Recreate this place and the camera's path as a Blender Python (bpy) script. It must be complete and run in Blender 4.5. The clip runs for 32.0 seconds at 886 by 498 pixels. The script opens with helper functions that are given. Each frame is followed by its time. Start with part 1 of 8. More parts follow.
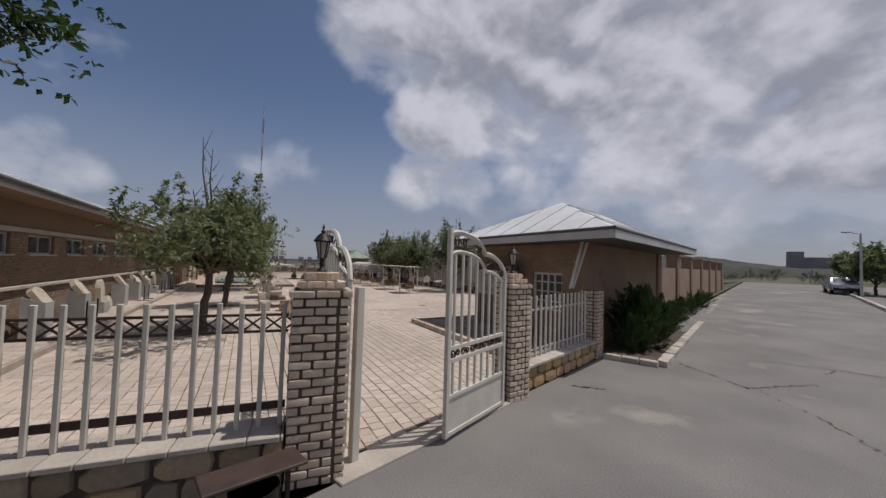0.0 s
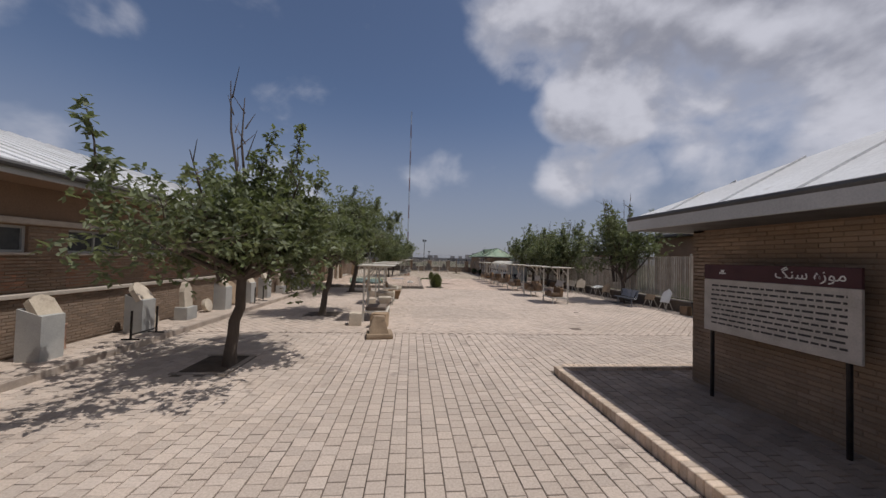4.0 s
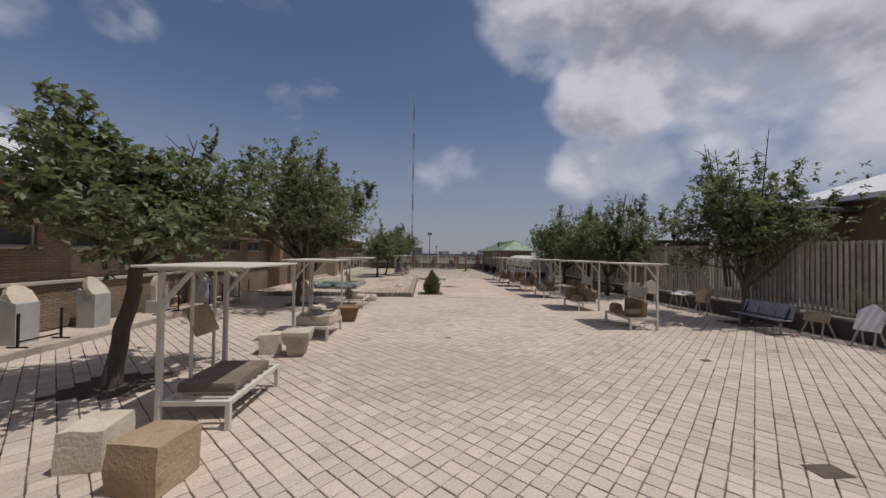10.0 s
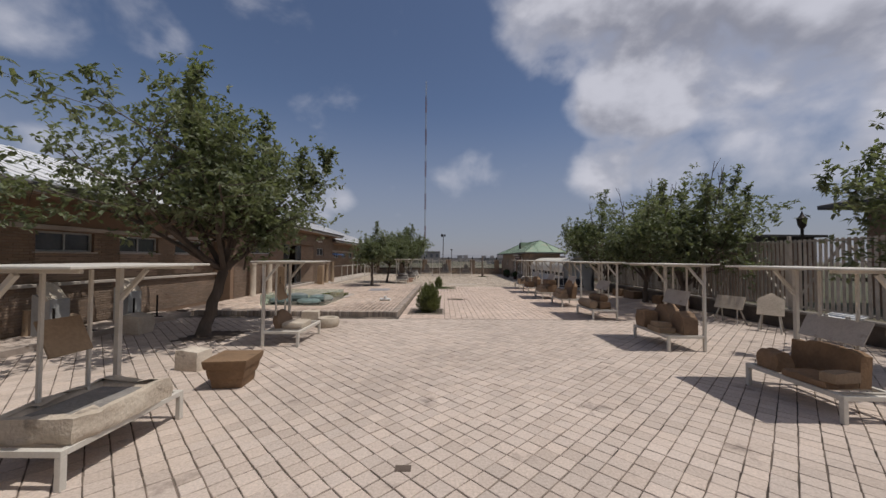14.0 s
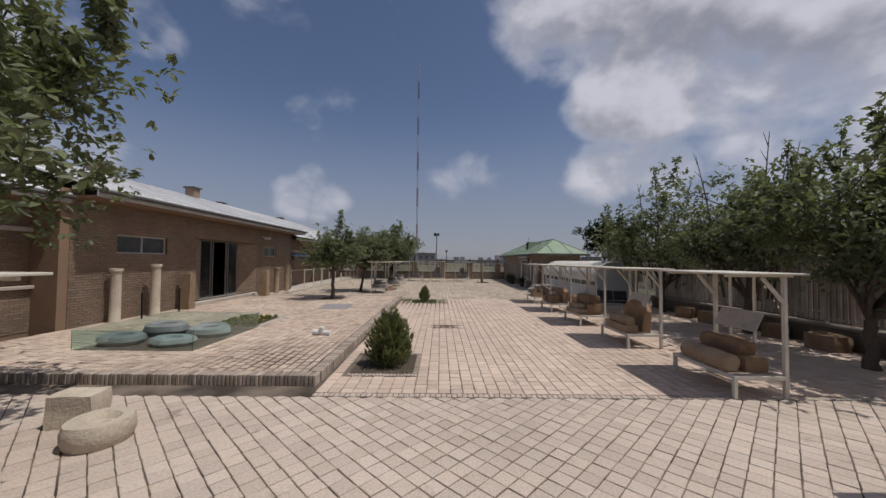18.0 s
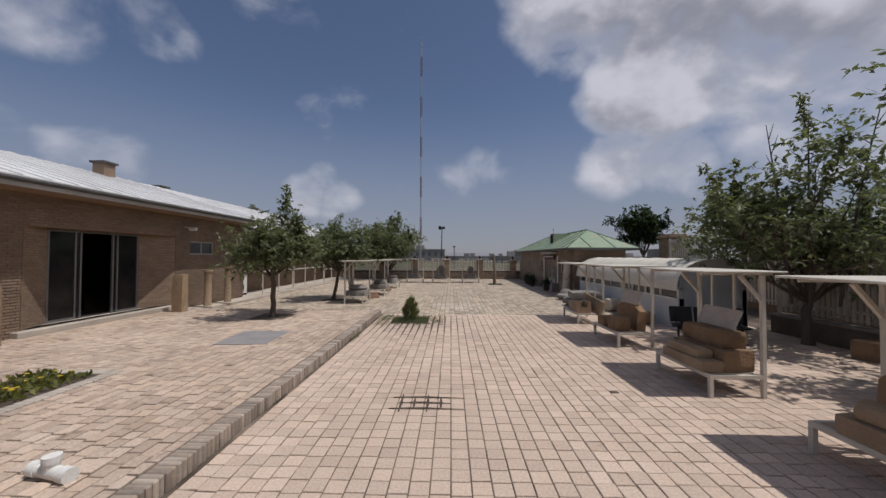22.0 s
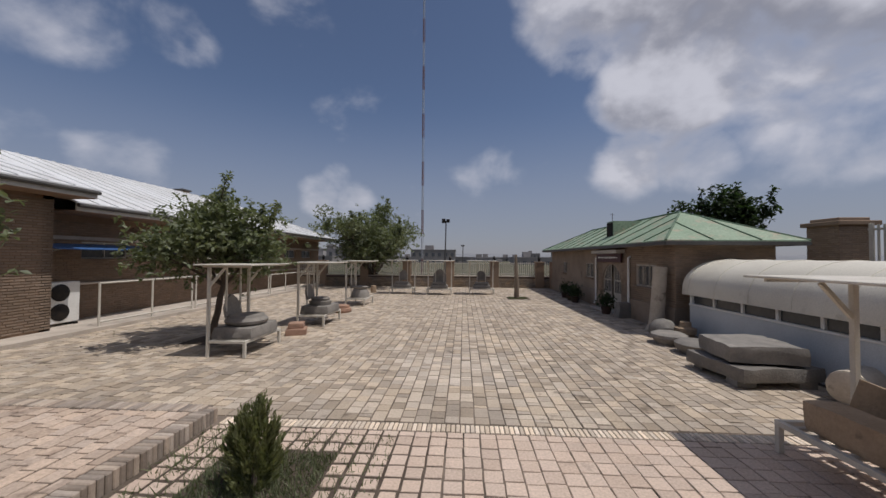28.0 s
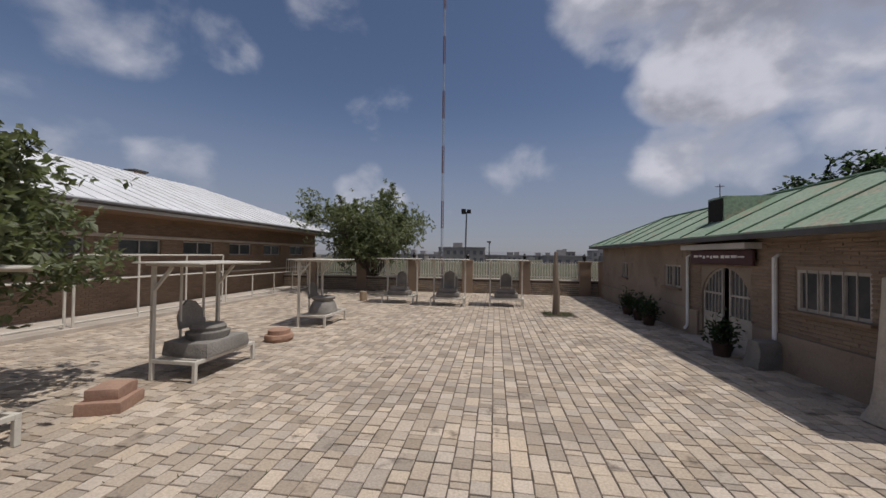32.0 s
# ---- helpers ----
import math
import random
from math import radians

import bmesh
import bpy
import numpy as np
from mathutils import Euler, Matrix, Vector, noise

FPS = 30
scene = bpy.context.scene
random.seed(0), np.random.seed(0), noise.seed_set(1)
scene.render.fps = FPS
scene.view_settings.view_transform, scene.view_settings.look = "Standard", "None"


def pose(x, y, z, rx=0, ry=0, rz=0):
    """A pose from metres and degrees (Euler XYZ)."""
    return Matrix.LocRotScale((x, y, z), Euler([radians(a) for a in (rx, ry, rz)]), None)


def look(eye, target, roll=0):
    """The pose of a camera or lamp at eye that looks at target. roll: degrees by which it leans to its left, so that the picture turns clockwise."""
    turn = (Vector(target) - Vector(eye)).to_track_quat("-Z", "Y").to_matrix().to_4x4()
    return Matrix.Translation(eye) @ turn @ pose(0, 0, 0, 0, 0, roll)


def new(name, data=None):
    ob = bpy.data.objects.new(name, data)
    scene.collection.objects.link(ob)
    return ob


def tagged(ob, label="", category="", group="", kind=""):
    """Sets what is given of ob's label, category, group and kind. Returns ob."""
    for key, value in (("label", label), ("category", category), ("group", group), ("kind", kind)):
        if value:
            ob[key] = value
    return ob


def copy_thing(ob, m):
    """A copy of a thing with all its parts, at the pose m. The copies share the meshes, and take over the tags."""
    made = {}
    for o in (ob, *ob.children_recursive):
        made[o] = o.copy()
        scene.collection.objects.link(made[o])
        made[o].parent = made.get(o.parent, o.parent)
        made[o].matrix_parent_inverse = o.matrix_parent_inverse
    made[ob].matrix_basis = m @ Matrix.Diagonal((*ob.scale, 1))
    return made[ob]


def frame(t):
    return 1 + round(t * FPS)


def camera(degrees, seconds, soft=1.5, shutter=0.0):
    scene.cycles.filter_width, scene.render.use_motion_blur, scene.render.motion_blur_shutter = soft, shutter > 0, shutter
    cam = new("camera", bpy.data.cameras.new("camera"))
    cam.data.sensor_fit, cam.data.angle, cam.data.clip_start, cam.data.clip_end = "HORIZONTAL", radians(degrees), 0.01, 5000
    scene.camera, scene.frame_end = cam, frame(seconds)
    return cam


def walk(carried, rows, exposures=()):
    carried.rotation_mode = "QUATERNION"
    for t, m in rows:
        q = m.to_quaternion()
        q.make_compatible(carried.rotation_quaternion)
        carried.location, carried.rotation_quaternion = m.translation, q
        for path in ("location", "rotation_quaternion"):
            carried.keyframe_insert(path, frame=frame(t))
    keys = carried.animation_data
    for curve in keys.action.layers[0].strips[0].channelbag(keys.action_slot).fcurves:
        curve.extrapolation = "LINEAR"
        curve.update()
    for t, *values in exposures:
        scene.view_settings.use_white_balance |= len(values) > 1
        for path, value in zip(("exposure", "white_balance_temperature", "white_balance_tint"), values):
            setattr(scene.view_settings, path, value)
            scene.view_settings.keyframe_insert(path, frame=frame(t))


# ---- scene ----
cam = camera(103.5, 32.0)
METRES, EYE, TILT, LEAN, TURN = 45.65, 2.1, 0.9, 1.0, -29.1
PATH = [
    (0, (0.904, 0.857, 2.275), (1.879, 2.601, 2.359), 1.7),
    (0.5, (1.339, 1.441, 2.296), (2.203, 3.242, 2.381), 1.7),
    (1, (1.717, 2.068, 2.301), (2.478, 3.915, 2.378), 1.8),
    (1.5, (2.077, 2.72, 2.277), (2.712, 4.615, 2.348), 2.0),
    (2, (2.375, 3.37, 2.26), (2.85, 5.312, 2.333), 2.1),
    (2.5, (2.727, 4.127, 2.275), (3.074, 6.096, 2.337), 1.8),
    (3, (3.122, 4.807, 2.391), (3.321, 6.797, 2.437), 1.4),
    (3.5, (3.324, 5.433, 2.328), (3.504, 7.424, 2.381), 1.6),
    (5.5, (3.896, 8.199, 2.307), (4.076, 10.191, 2.347), 1.5),
    (6, (4.019, 8.911, 2.297), (4.206, 10.902, 2.327), 1.3),
    (7, (4.242, 10.318, 2.271), (4.358, 12.314, 2.295), 1.5),
    (8, (4.474, 11.653, 2.225), (4.572, 13.65, 2.256), 1.3),
    (9, (4.695, 13.014, 2.212), (4.816, 15.01, 2.246), 1.2),
    (10, (4.996, 14.331, 2.181), (5.105, 16.328, 2.211), 0.9),
    (11, (5.161, 15.823, 2.19), (5.233, 17.821, 2.224), 0.2),
    (12, (5.477, 17.179, 2.198), (5.512, 19.178, 2.231), 0.6),
    (13, (5.769, 18.587, 2.104), (5.798, 20.586, 2.158), 0.4),
    (14, (6.049, 19.935, 2.092), (6.045, 21.934, 2.145), 0.4),
    (14.5, (6.186, 20.854, 2.093), (6.226, 22.853, 2.149), -0.6),
    (16.5, (6.275, 24.107, 2.062), (6.273, 26.106, 2.116), 0.2),
    (17, (6.367, 24.932, 2.063), (6.394, 26.931, 2.122), 0.2),
    (18, (6.505, 26.428, 2.152), (6.52, 28.427, 2.215), 0.6),
    (19, (6.737, 27.866, 2.222), (6.776, 29.866, 2.26), 0.3),
    (20, (6.887, 29.496, 2.203), (6.855, 31.495, 2.248), 0.2),
    (21, (7.018, 30.972, 2.221), (6.982, 32.971, 2.259), 0.5),
    (22, (7.095, 32.448, 2.212), (7.049, 34.447, 2.254), 0.2),
    (23, (7.192, 33.96, 2.17), (7.174, 35.959, 2.204), 0.6),
    (24, (7.184, 35.406, 2.087), (7.209, 37.405, 2.139), 0.5),
    (24.5, (7.199, 36.094, 2.071), (7.202, 38.093, 2.136), 0.5),
    (26.5, (7.529, 39.115, 2.157), (7.47, 41.114, 2.2), 0.4),
    (27, (7.552, 39.838, 2.121), (7.476, 41.836, 2.177), 0.4),
    (28, (7.691, 41.25, 2.185), (7.573, 43.246, 2.232), 0.4),
    (29, (7.822, 42.669, 2.221), (7.663, 44.662, 2.257), 0.7),
    (30, (7.897, 44.017, 2.145), (7.69, 46.006, 2.19), 0.9),
    (31, (7.91, 45.353, 2.145), (7.68, 47.34, 2.183), 0.8),
    (32, (8.264, 46.733, 2.181), (7.97, 48.711, 2.214), 0.7),
]
walk(cam, [(t, look(eye, target, roll)) for t, eye, target, roll in PATH])

# ---- sky and sun ----
SUN = Vector((0.75, -0.2, 1.95)).normalized()
sun = new("sun", bpy.data.lights.new("sun", "SUN"))
sun.data.energy, sun.data.angle, sun.data.color = 2.95, radians(0.6), (1.0, 0.965, 0.935)
sun.matrix_basis = look(SUN * 40, (0, 0, 0))


def make_sky():
    """Clear sky with banks of cumulus: each bank is a soft patch of the sky's dome, broken up by noise."""
    w = bpy.data.worlds.new("sky")
    scene.world = w
    w.use_nodes = True
    nt = w.node_tree
    add, link = nt.nodes.new, nt.links.new
    bg = nt.nodes["Background"]
    sky = add("ShaderNodeTexSky")
    sky.sky_type, sky.sun_disc = "NISHITA", False
    sky.sun_elevation, sky.sun_rotation = math.asin(SUN.z), math.atan2(SUN.x, SUN.y)
    sky.air_density, sky.dust_density, sky.ozone_density, sky.altitude = 1.0, 1.5, 2.0, 1300
    tc = add("ShaderNodeTexCoord")
    way = tc.outputs["Generated"]

    def calc(op, a, b=None, c=None):
        n = add("ShaderNodeMath")
        n.operation = op
        for s, v in zip(n.inputs, (a, b, c)):
            if v is None:
                continue
            if hasattr(v, "links"):
                link(v, s)
            else:
                s.default_value = v
        return n.outputs[0]

    def smooth(v, lo, hi):
        n = add("ShaderNodeMapRange")
        n.interpolation_type = "SMOOTHSTEP"
        n.inputs["From Min"].default_value, n.inputs["From Max"].default_value = lo, hi
        link(v, n.inputs["Value"])
        return n.outputs[0]

    # clouds lie flat: the noise is squeezed upright
    sep = add("ShaderNodeSeparateXYZ")
    link(way, sep.inputs[0])
    up = calc("MAXIMUM", sep.outputs[2], 0.0)
    flat = add("ShaderNodeVectorMath")
    flat.operation = "MULTIPLY"
    flat.inputs[1].default_value = (1, 1, 1.4)
    link(way, flat.inputs[0])

    def nz(scale, detail, rough, vec=None, warp=0.0):
        n = add("ShaderNodeTexNoise")
        n.inputs["Scale"].default_value, n.inputs["Detail"].default_value, n.inputs["Roughness"].default_value = scale, detail, rough
        n.inputs["Distortion"].default_value = warp
        link(vec or flat.outputs[0], n.inputs["Vector"])
        return n.outputs[0]

    ahead = add("ShaderNodeVectorMath")
    ahead.operation = "ADD"
    ahead.inputs[1].default_value = (-0.025, -0.02, 0.085)
    link(flat.outputs[0], ahead.inputs[0])
    billow, wisp = nz(4.0, 7, 0.50, warp=0.25), nz(10.0, 5, 0.5)
    beyond = nz(4.0, 7, 0.50, ahead.outputs[0], 0.25)
    bank = None
    for az, el, size, amount in CLOUDS:
        a, e = radians(az), radians(el)
        d = add("ShaderNodeVectorMath")
        d.operation = "DOT_PRODUCT"
        d.inputs[1].default_value = (math.sin(a) * math.cos(e), math.cos(a) * math.cos(e), math.sin(e))
        link(way, d.inputs[0])
        m = calc("MULTIPLY", smooth(d.outputs["Value"], math.cos(radians(size)), math.cos(radians(size * 0.15))), amount)
        bank = m if bank is None else calc("MAXIMUM", bank, m)
    thick = calc("ADD", calc("MULTIPLY_ADD", bank, 1.15, -0.36), calc("MULTIPLY_ADD", calc("SUBTRACT", billow, 0.5), 2.3, calc("MULTIPLY", calc("SUBTRACT", wisp, 0.5), 0.6)))
    cover = smooth(thick, -0.08, 0.72)
    # billows are bright towards the sun and grey behind
    lit = smooth(calc("ADD", calc("SUBTRACT", billow, beyond), calc("MULTIPLY", calc("SUBTRACT", wisp, 0.5), 0.6)), -0.2, 0.2)
    core = calc("MULTIPLY", calc("SUBTRACT", 1.0, lit), smooth(thick, 0.15, 0.6))
    haze = smooth(up, 0.42, 0.02)

    def mix(f, a, b):
        n = add("ShaderNodeMix")
        n.data_type = "RGBA"
        link(f, n.inputs[0])
        for s, v in ((n.inputs[6], a), (n.inputs[7], b)):
            if hasattr(v, "links"):
                link(v, s)
            else:
                s.default_value = (*v, 1)
        return n.outputs[2]

    cloud = mix(core, CLOUD_LIT, CLOUD_GREY)
    strong = add("ShaderNodeVectorMath")
    strong.operation = "SCALE"
    strong.inputs["Scale"].default_value = SKY
    link(sky.outputs[0], strong.inputs[0])
    tint = add("ShaderNodeVectorMath")
    tint.operation = "MULTIPLY"
    tint.inputs[1].default_value = SKY_TINT
    link(strong.outputs[0], tint.inputs[0])
    air = mix(calc("MULTIPLY", haze, 0.75), tint.outputs[0], HAZE)
    link(mix(calc("MULTIPLY", cover, 0.9), air, cloud), bg.inputs["Color"])
    bg.inputs["Strength"].default_value = 1.0


# cloud banks: bearing from +y towards +x, height above the horizon, half-width, density
CLOUDS = ((18, 34, 11, 0.9), (27, 38, 17, 1.0), (40, 40, 24, 1.0), (32, 26, 14, 1.0), (45, 27, 19, 1.0), (60, 28, 25, 1.0), (25, 22, 7, 0.8),
          (25, 14, 7, 0.62), (32, 14, 7, 0.62), (48, 15, 12, 0.7), (80, 26, 30, 1.0), (70, 13, 16, 0.7), (-41, 27, 5.5, 0.38), (-54, 27, 11, 0.48), (-27, 34, 8, 0.45), (-9, 44, 9, 0.42),
          (-23, 9.5, 5, 0.58), (-18, 9, 5, 0.52), (-20.5, 12, 4, 0.5), (6, 9, 12, 0.3), (-47, 11, 7, 0.42), (-60, 8, 14, 0.4), (100, 40, 36, 1.0), (150, 45, 40, 0.9), (-120, 40, 36, 0.8), (60, 65, 26, 0.9))
SKY, SKY_TINT = 0.08, (0.98, 0.915, 0.93)
HAZE, CLOUD_LIT, CLOUD_GREY = (0.245, 0.255, 0.315), (0.585, 0.585, 0.65), (0.285, 0.287, 0.335)
make_sky()

# ---- materials ----
def surf(name, col, col2=None, scale=2.0, rough=0.8, bump=0.2, fine=45.0, rnd=0.0, isl=0.0, metal=0.0, grain=0.12, spots=None, spot_scale=6.0, spot_size=0.62, dist=0.01, stretch=(1, 1, 1)):
    """A matt or glossy surface: two colours mixed in large patches, fine grain, relief; rnd and isl vary it from piece to piece."""
    mt = bpy.data.materials.new(name)
    mt.use_nodes = True
    nt = mt.node_tree
    b = nt.nodes["Principled BSDF"]
    add, link = nt.nodes.new, nt.links.new
    tc = add("ShaderNodeTexCoord")
    mp = add("ShaderNodeMapping")
    mp.inputs["Scale"].default_value = stretch
    link(tc.outputs["Object"], mp.inputs["Vector"])
    oi = add("ShaderNodeObjectInfo")
    off = add("ShaderNodeVectorMath")
    off.operation = "MULTIPLY_ADD"
    off.inputs[1].default_value = (1, 1, 1)
    cx = add("ShaderNodeCombineXYZ")
    big = add("ShaderNodeMath")
    big.operation = "MULTIPLY"
    big.inputs[1].default_value = 37.0 if rnd else 0.0
    link(oi.outputs["Random"], big.inputs[0])
    link(big.outputs[0], cx.inputs[0])
    link(mp.outputs[0], off.inputs[0])
    link(cx.outputs[0], off.inputs[2])

    def nz(s, detail=4.0, rg=0.55):
        n = add("ShaderNodeTexNoise")
        n.inputs["Scale"].default_value, n.inputs["Detail"].default_value, n.inputs["Roughness"].default_value = s, detail, rg
        link(off.outputs[0], n.inputs["Vector"])
        return n

    def ramp(src, lo, hi):
        r = add("ShaderNodeMapRange")
        r.inputs["From Min"].default_value, r.inputs["From Max"].default_value = lo, hi
        link(src, r.inputs["Value"])
        return r.outputs[0]

    def mix(fac, a, c, blend="MIX"):
        m = add("ShaderNodeMix")
        m.data_type, m.blend_type = "RGBA", blend
        for sock, v in ((m.inputs[0], fac), (m.inputs[6], a), (m.inputs[7], c)):
            if hasattr(v, "links"):
                link(v, sock)
            else:
                sock.default_value = v if not isinstance(v, tuple) else (*v, 1)
        return m.outputs[2]

    col2 = col2 or tuple(c * 0.78 for c in col)
    large = nz(scale)
    small = nz(fine, 3.0)
    c = mix(ramp(large.outputs[0], 0.35, 0.65), col, col2)
    if spots:
        sp = nz(spot_scale, 5.0, 0.6)
        c = mix(ramp(sp.outputs[0], spot_size, spot_size + 0.1), c, spots)
    c = mix(grain, c, mix(ramp(small.outputs[0], 0.3, 0.7), (0.25, 0.25, 0.25), (1.75, 1.75, 1.75)), "MULTIPLY")
    for amount, src in ((rnd, oi.outputs["Random"]), (isl, None)):
        if amount:
            if src is None:
                src = add("ShaderNodeNewGeometry").outputs["Random Per Island"]
            r = add("ShaderNodeMapRange")
            r.inputs["To Min"].default_value, r.inputs["To Max"].default_value = 1 - amount, 1 + amount
            link(src, r.inputs["Value"])
            hs = add("ShaderNodeHueSaturation")
            link(r.outputs[0], hs.inputs["Value"])
            r2 = add("ShaderNodeMapRange")
            r2.inputs["To Min"].default_value, r2.inputs["To Max"].default_value = 1 + amount * 0.45, 1 - amount * 0.45
            link(src, r2.inputs["Value"])
            fr = add("ShaderNodeMath")
            fr.operation = "FRACT"
            m7 = add("ShaderNodeMath")
            m7.operation = "MULTIPLY"
            m7.inputs[1].default_value = 7.31
            link(src, m7.inputs[0])
            link(m7.outputs[0], fr.inputs[0])
            link(fr.outputs[0], r2.inputs["Value"])
            link(r2.outputs[0], hs.inputs["Saturation"])
            link(c, hs.inputs["Color"])
            c = hs.outputs[0]
    link(c, b.inputs["Base Color"])
    rr = add("ShaderNodeMapRange")
    rr.inputs["To Min"].default_value, rr.inputs["To Max"].default_value = max(0.02, rough - 0.12), min(1.0, rough + 0.12)
    link(large.outputs[0], rr.inputs["Value"])
    link(rr.outputs[0], b.inputs["Roughness"])
    b.inputs["Metallic"].default_value = metal
    b.inputs["Specular IOR Level"].default_value = 0.3
    if bump:
        bp = add("ShaderNodeBump")
        bp.inputs["Strength"].default_value, bp.inputs["Distance"].default_value = bump, dist
        s = add("ShaderNodeMath")
        s.operation = "ADD"
        link(small.outputs[0], s.inputs[0])
        link(large.outputs[0], s.inputs[1])
        link(s.outputs[0], bp.inputs["Height"])
        link(bp.outputs[0], b.inputs["Normal"])
    return mt


def leaf_material(name, col, col2):
    """Leaves: a little light comes through them."""
    mt = surf(name, col, col2, scale=1.3, rough=0.5, bump=0, fine=20, isl=0.35, grain=0.1)
    nt = mt.node_tree
    b, out = nt.nodes["Principled BSDF"], nt.nodes["Material Output"]
    tr = nt.nodes.new("ShaderNodeBsdfTranslucent")
    tr.inputs["Color"].default_value = (col[0] * 1.7, col[1] * 1.75, col[2] * 1.0, 1)
    mx = nt.nodes.new("ShaderNodeMixShader")
    mx.inputs[0].default_value = 0.36
    nt.links.new(b.outputs[0], mx.inputs[1])
    nt.links.new(tr.outputs[0], mx.inputs[2])
    nt.links.new(mx.outputs[0], out.inputs["Surface"])
    return mt


def glass_material(name, tint, rough=0.02, alpha=None):
    mt = bpy.data.materials.new(name)
    mt.use_nodes = True
    b = mt.node_tree.nodes["Principled BSDF"]
    b.inputs["Base Color"].default_value = (*tint, 1)
    b.inputs["Roughness"].default_value = rough
    b.inputs["IOR"].default_value = 1.45
    b.inputs["Transmission Weight"].default_value = 1.0
    return mt


def plain(name, col, rough=0.5, metal=0.0):
    return surf(name, col, tuple(c * 0.86 for c in col), scale=9, rough=rough, bump=0.06, fine=70, metal=metal, grain=0.06)

# ---- building helpers ----
rng = random.Random(7)


class MB:
    """Collects faces of one mesh."""

    def __init__(self):
        self.v, self.f = [], []

    def add(self, verts, faces, m=None):
        n = len(self.v)
        self.v += [tuple(m @ Vector(p)) for p in verts] if m else [tuple(p) for p in verts]
        self.f += [tuple(i + n for i in f) for f in faces]
        return self

    def box(self, x0, y0, z0, x1, y1, z1, m=None):
        v = [(x, y, z) for z in (z0, z1) for y in (y0, y1) for x in (x0, x1)]
        return self.add(v, [(0, 2, 3, 1), (4, 5, 7, 6), (0, 1, 5, 4), (2, 6, 7, 3), (0, 4, 6, 2), (1, 3, 7, 5)], m)

    def cbox(self, x0, y0, z0, x1, y1, z1, c=0.01, m=None):
        """A box with chamfered edges."""
        c = min(c, (x1 - x0) / 2.2, (y1 - y0) / 2.2, (z1 - z0) / 2.2)
        lo, hi = (x0, y0, z0), (x1, y1, z1)
        v, idx = [], {}
        for sx in (0, 1):
            for sy in (0, 1):
                for sz in (0, 1):
                    s = (sx, sy, sz)
                    for a in range(3):
                        p = [hi[k] - c if s[k] else lo[k] + c for k in range(3)]
                        p[a] = hi[a] if s[a] else lo[a]
                        idx[s, a] = len(v)
                        v.append(p)
        f = []
        for a in range(3):
            b, d = (a + 1) % 3, (a + 2) % 3
            for s in (0, 1):
                ring = []
                for tb, td in ((0, 0), (1, 0), (1, 1), (0, 1)):
                    k = [0, 0, 0]
                    k[a], k[b], k[d] = s, tb, td
                    ring.append(idx[tuple(k), a])
                f.append(tuple(ring if s else ring[::-1]))
            for tb in (0, 1):
                for td in (0, 1):
                    k0, k1 = [0, 0, 0], [0, 0, 0]
                    k0[a], k0[b], k0[d] = 0, tb, td
                    k1[a], k1[b], k1[d] = 1, tb, td
                    q = [idx[tuple(k0), b], idx[tuple(k1), b], idx[tuple(k1), d], idx[tuple(k0), d]]
                    f.append(tuple(q if tb != td else q[::-1]) if tb == td else tuple(q))
        for sx in (0, 1):
            for sy in (0, 1):
                for sz in (0, 1):
                    q = [idx[(sx, sy, sz), a] for a in range(3)]
                    f.append(tuple(q if (sx + sy + sz) % 2 else q[::-1]))
        return self.add(v, f, m)

    def tube(self, path, radii, n=8, cap=True):
        """A round bar along a path; radii: one number or one for each point."""
        path = [Vector(p) for p in path]
        if not hasattr(radii, "__len__"):
            radii = [radii] * len(path)
        base, v, f = len(self.v), [], []
        side = None
        for i, p in enumerate(path):
            d = (path[min(i + 1, len(path) - 1)] - path[max(i - 1, 0)]).normalized()
            if side is None:
                side = d.orthogonal().normalized()
            side = (side - d * side.dot(d)).normalized()
            up = d.cross(side)
            for k in range(n):
                a = 2 * math.pi * k / n
                v.append(tuple(p + radii[i] * (math.cos(a) * side + math.sin(a) * up)))
        for i in range(len(path) - 1):
            for k in range(n):
                f.append((base + i * n + k, base + i * n + (k + 1) % n, base + (i + 1) * n + (k + 1) % n, base + (i + 1) * n + k))
        if cap:
            f.append(tuple(base + k for k in range(n))[::-1])
            f.append(tuple(base + (len(path) - 1) * n + k for k in range(n)))
        self.v += v
        self.f += f
        return self

    def bar(self, p, q, w, h=None, m=None, up=(0, 0, 1)):
        """A square bar from p to q."""
        p, q = Vector(p), Vector(q)
        d = (q - p).normalized()
        s = d.cross(Vector(up))
        s = s.normalized() if s.length > 1e-4 else Vector((1, 0, 0))
        u = s.cross(d)
        w, h = w / 2, (h or w) / 2
        v = [e + a * w * s + b * h * u for e in (p, q) for a, b in ((-1, -1), (1, -1), (1, 1), (-1, 1))]
        return self.add(v, [(3, 2, 1, 0), (4, 5, 6, 7), (0, 1, 5, 4), (1, 2, 6, 5), (2, 3, 7, 6), (3, 0, 4, 7)], m)

    def lathe(self, profile, n=16, m=None, wob=0.0, seed=0):
        """A turned body from (radius, height) rows, bottom to top."""
        v, f = [], []
        for i, (r, z) in enumerate(profile):
            for k in range(n):
                a = 2 * math.pi * k / n
                rr = r * (1 + wob * noise.noise((math.cos(a) * 1.5 + seed, math.sin(a) * 1.5, z * 3)))
                v.append((rr * math.cos(a), rr * math.sin(a), z))
        for i in range(len(profile) - 1):
            for k in range(n):
                f.append((i * n + k, i * n + (k + 1) % n, (i + 1) * n + (k + 1) % n, (i + 1) * n + k))
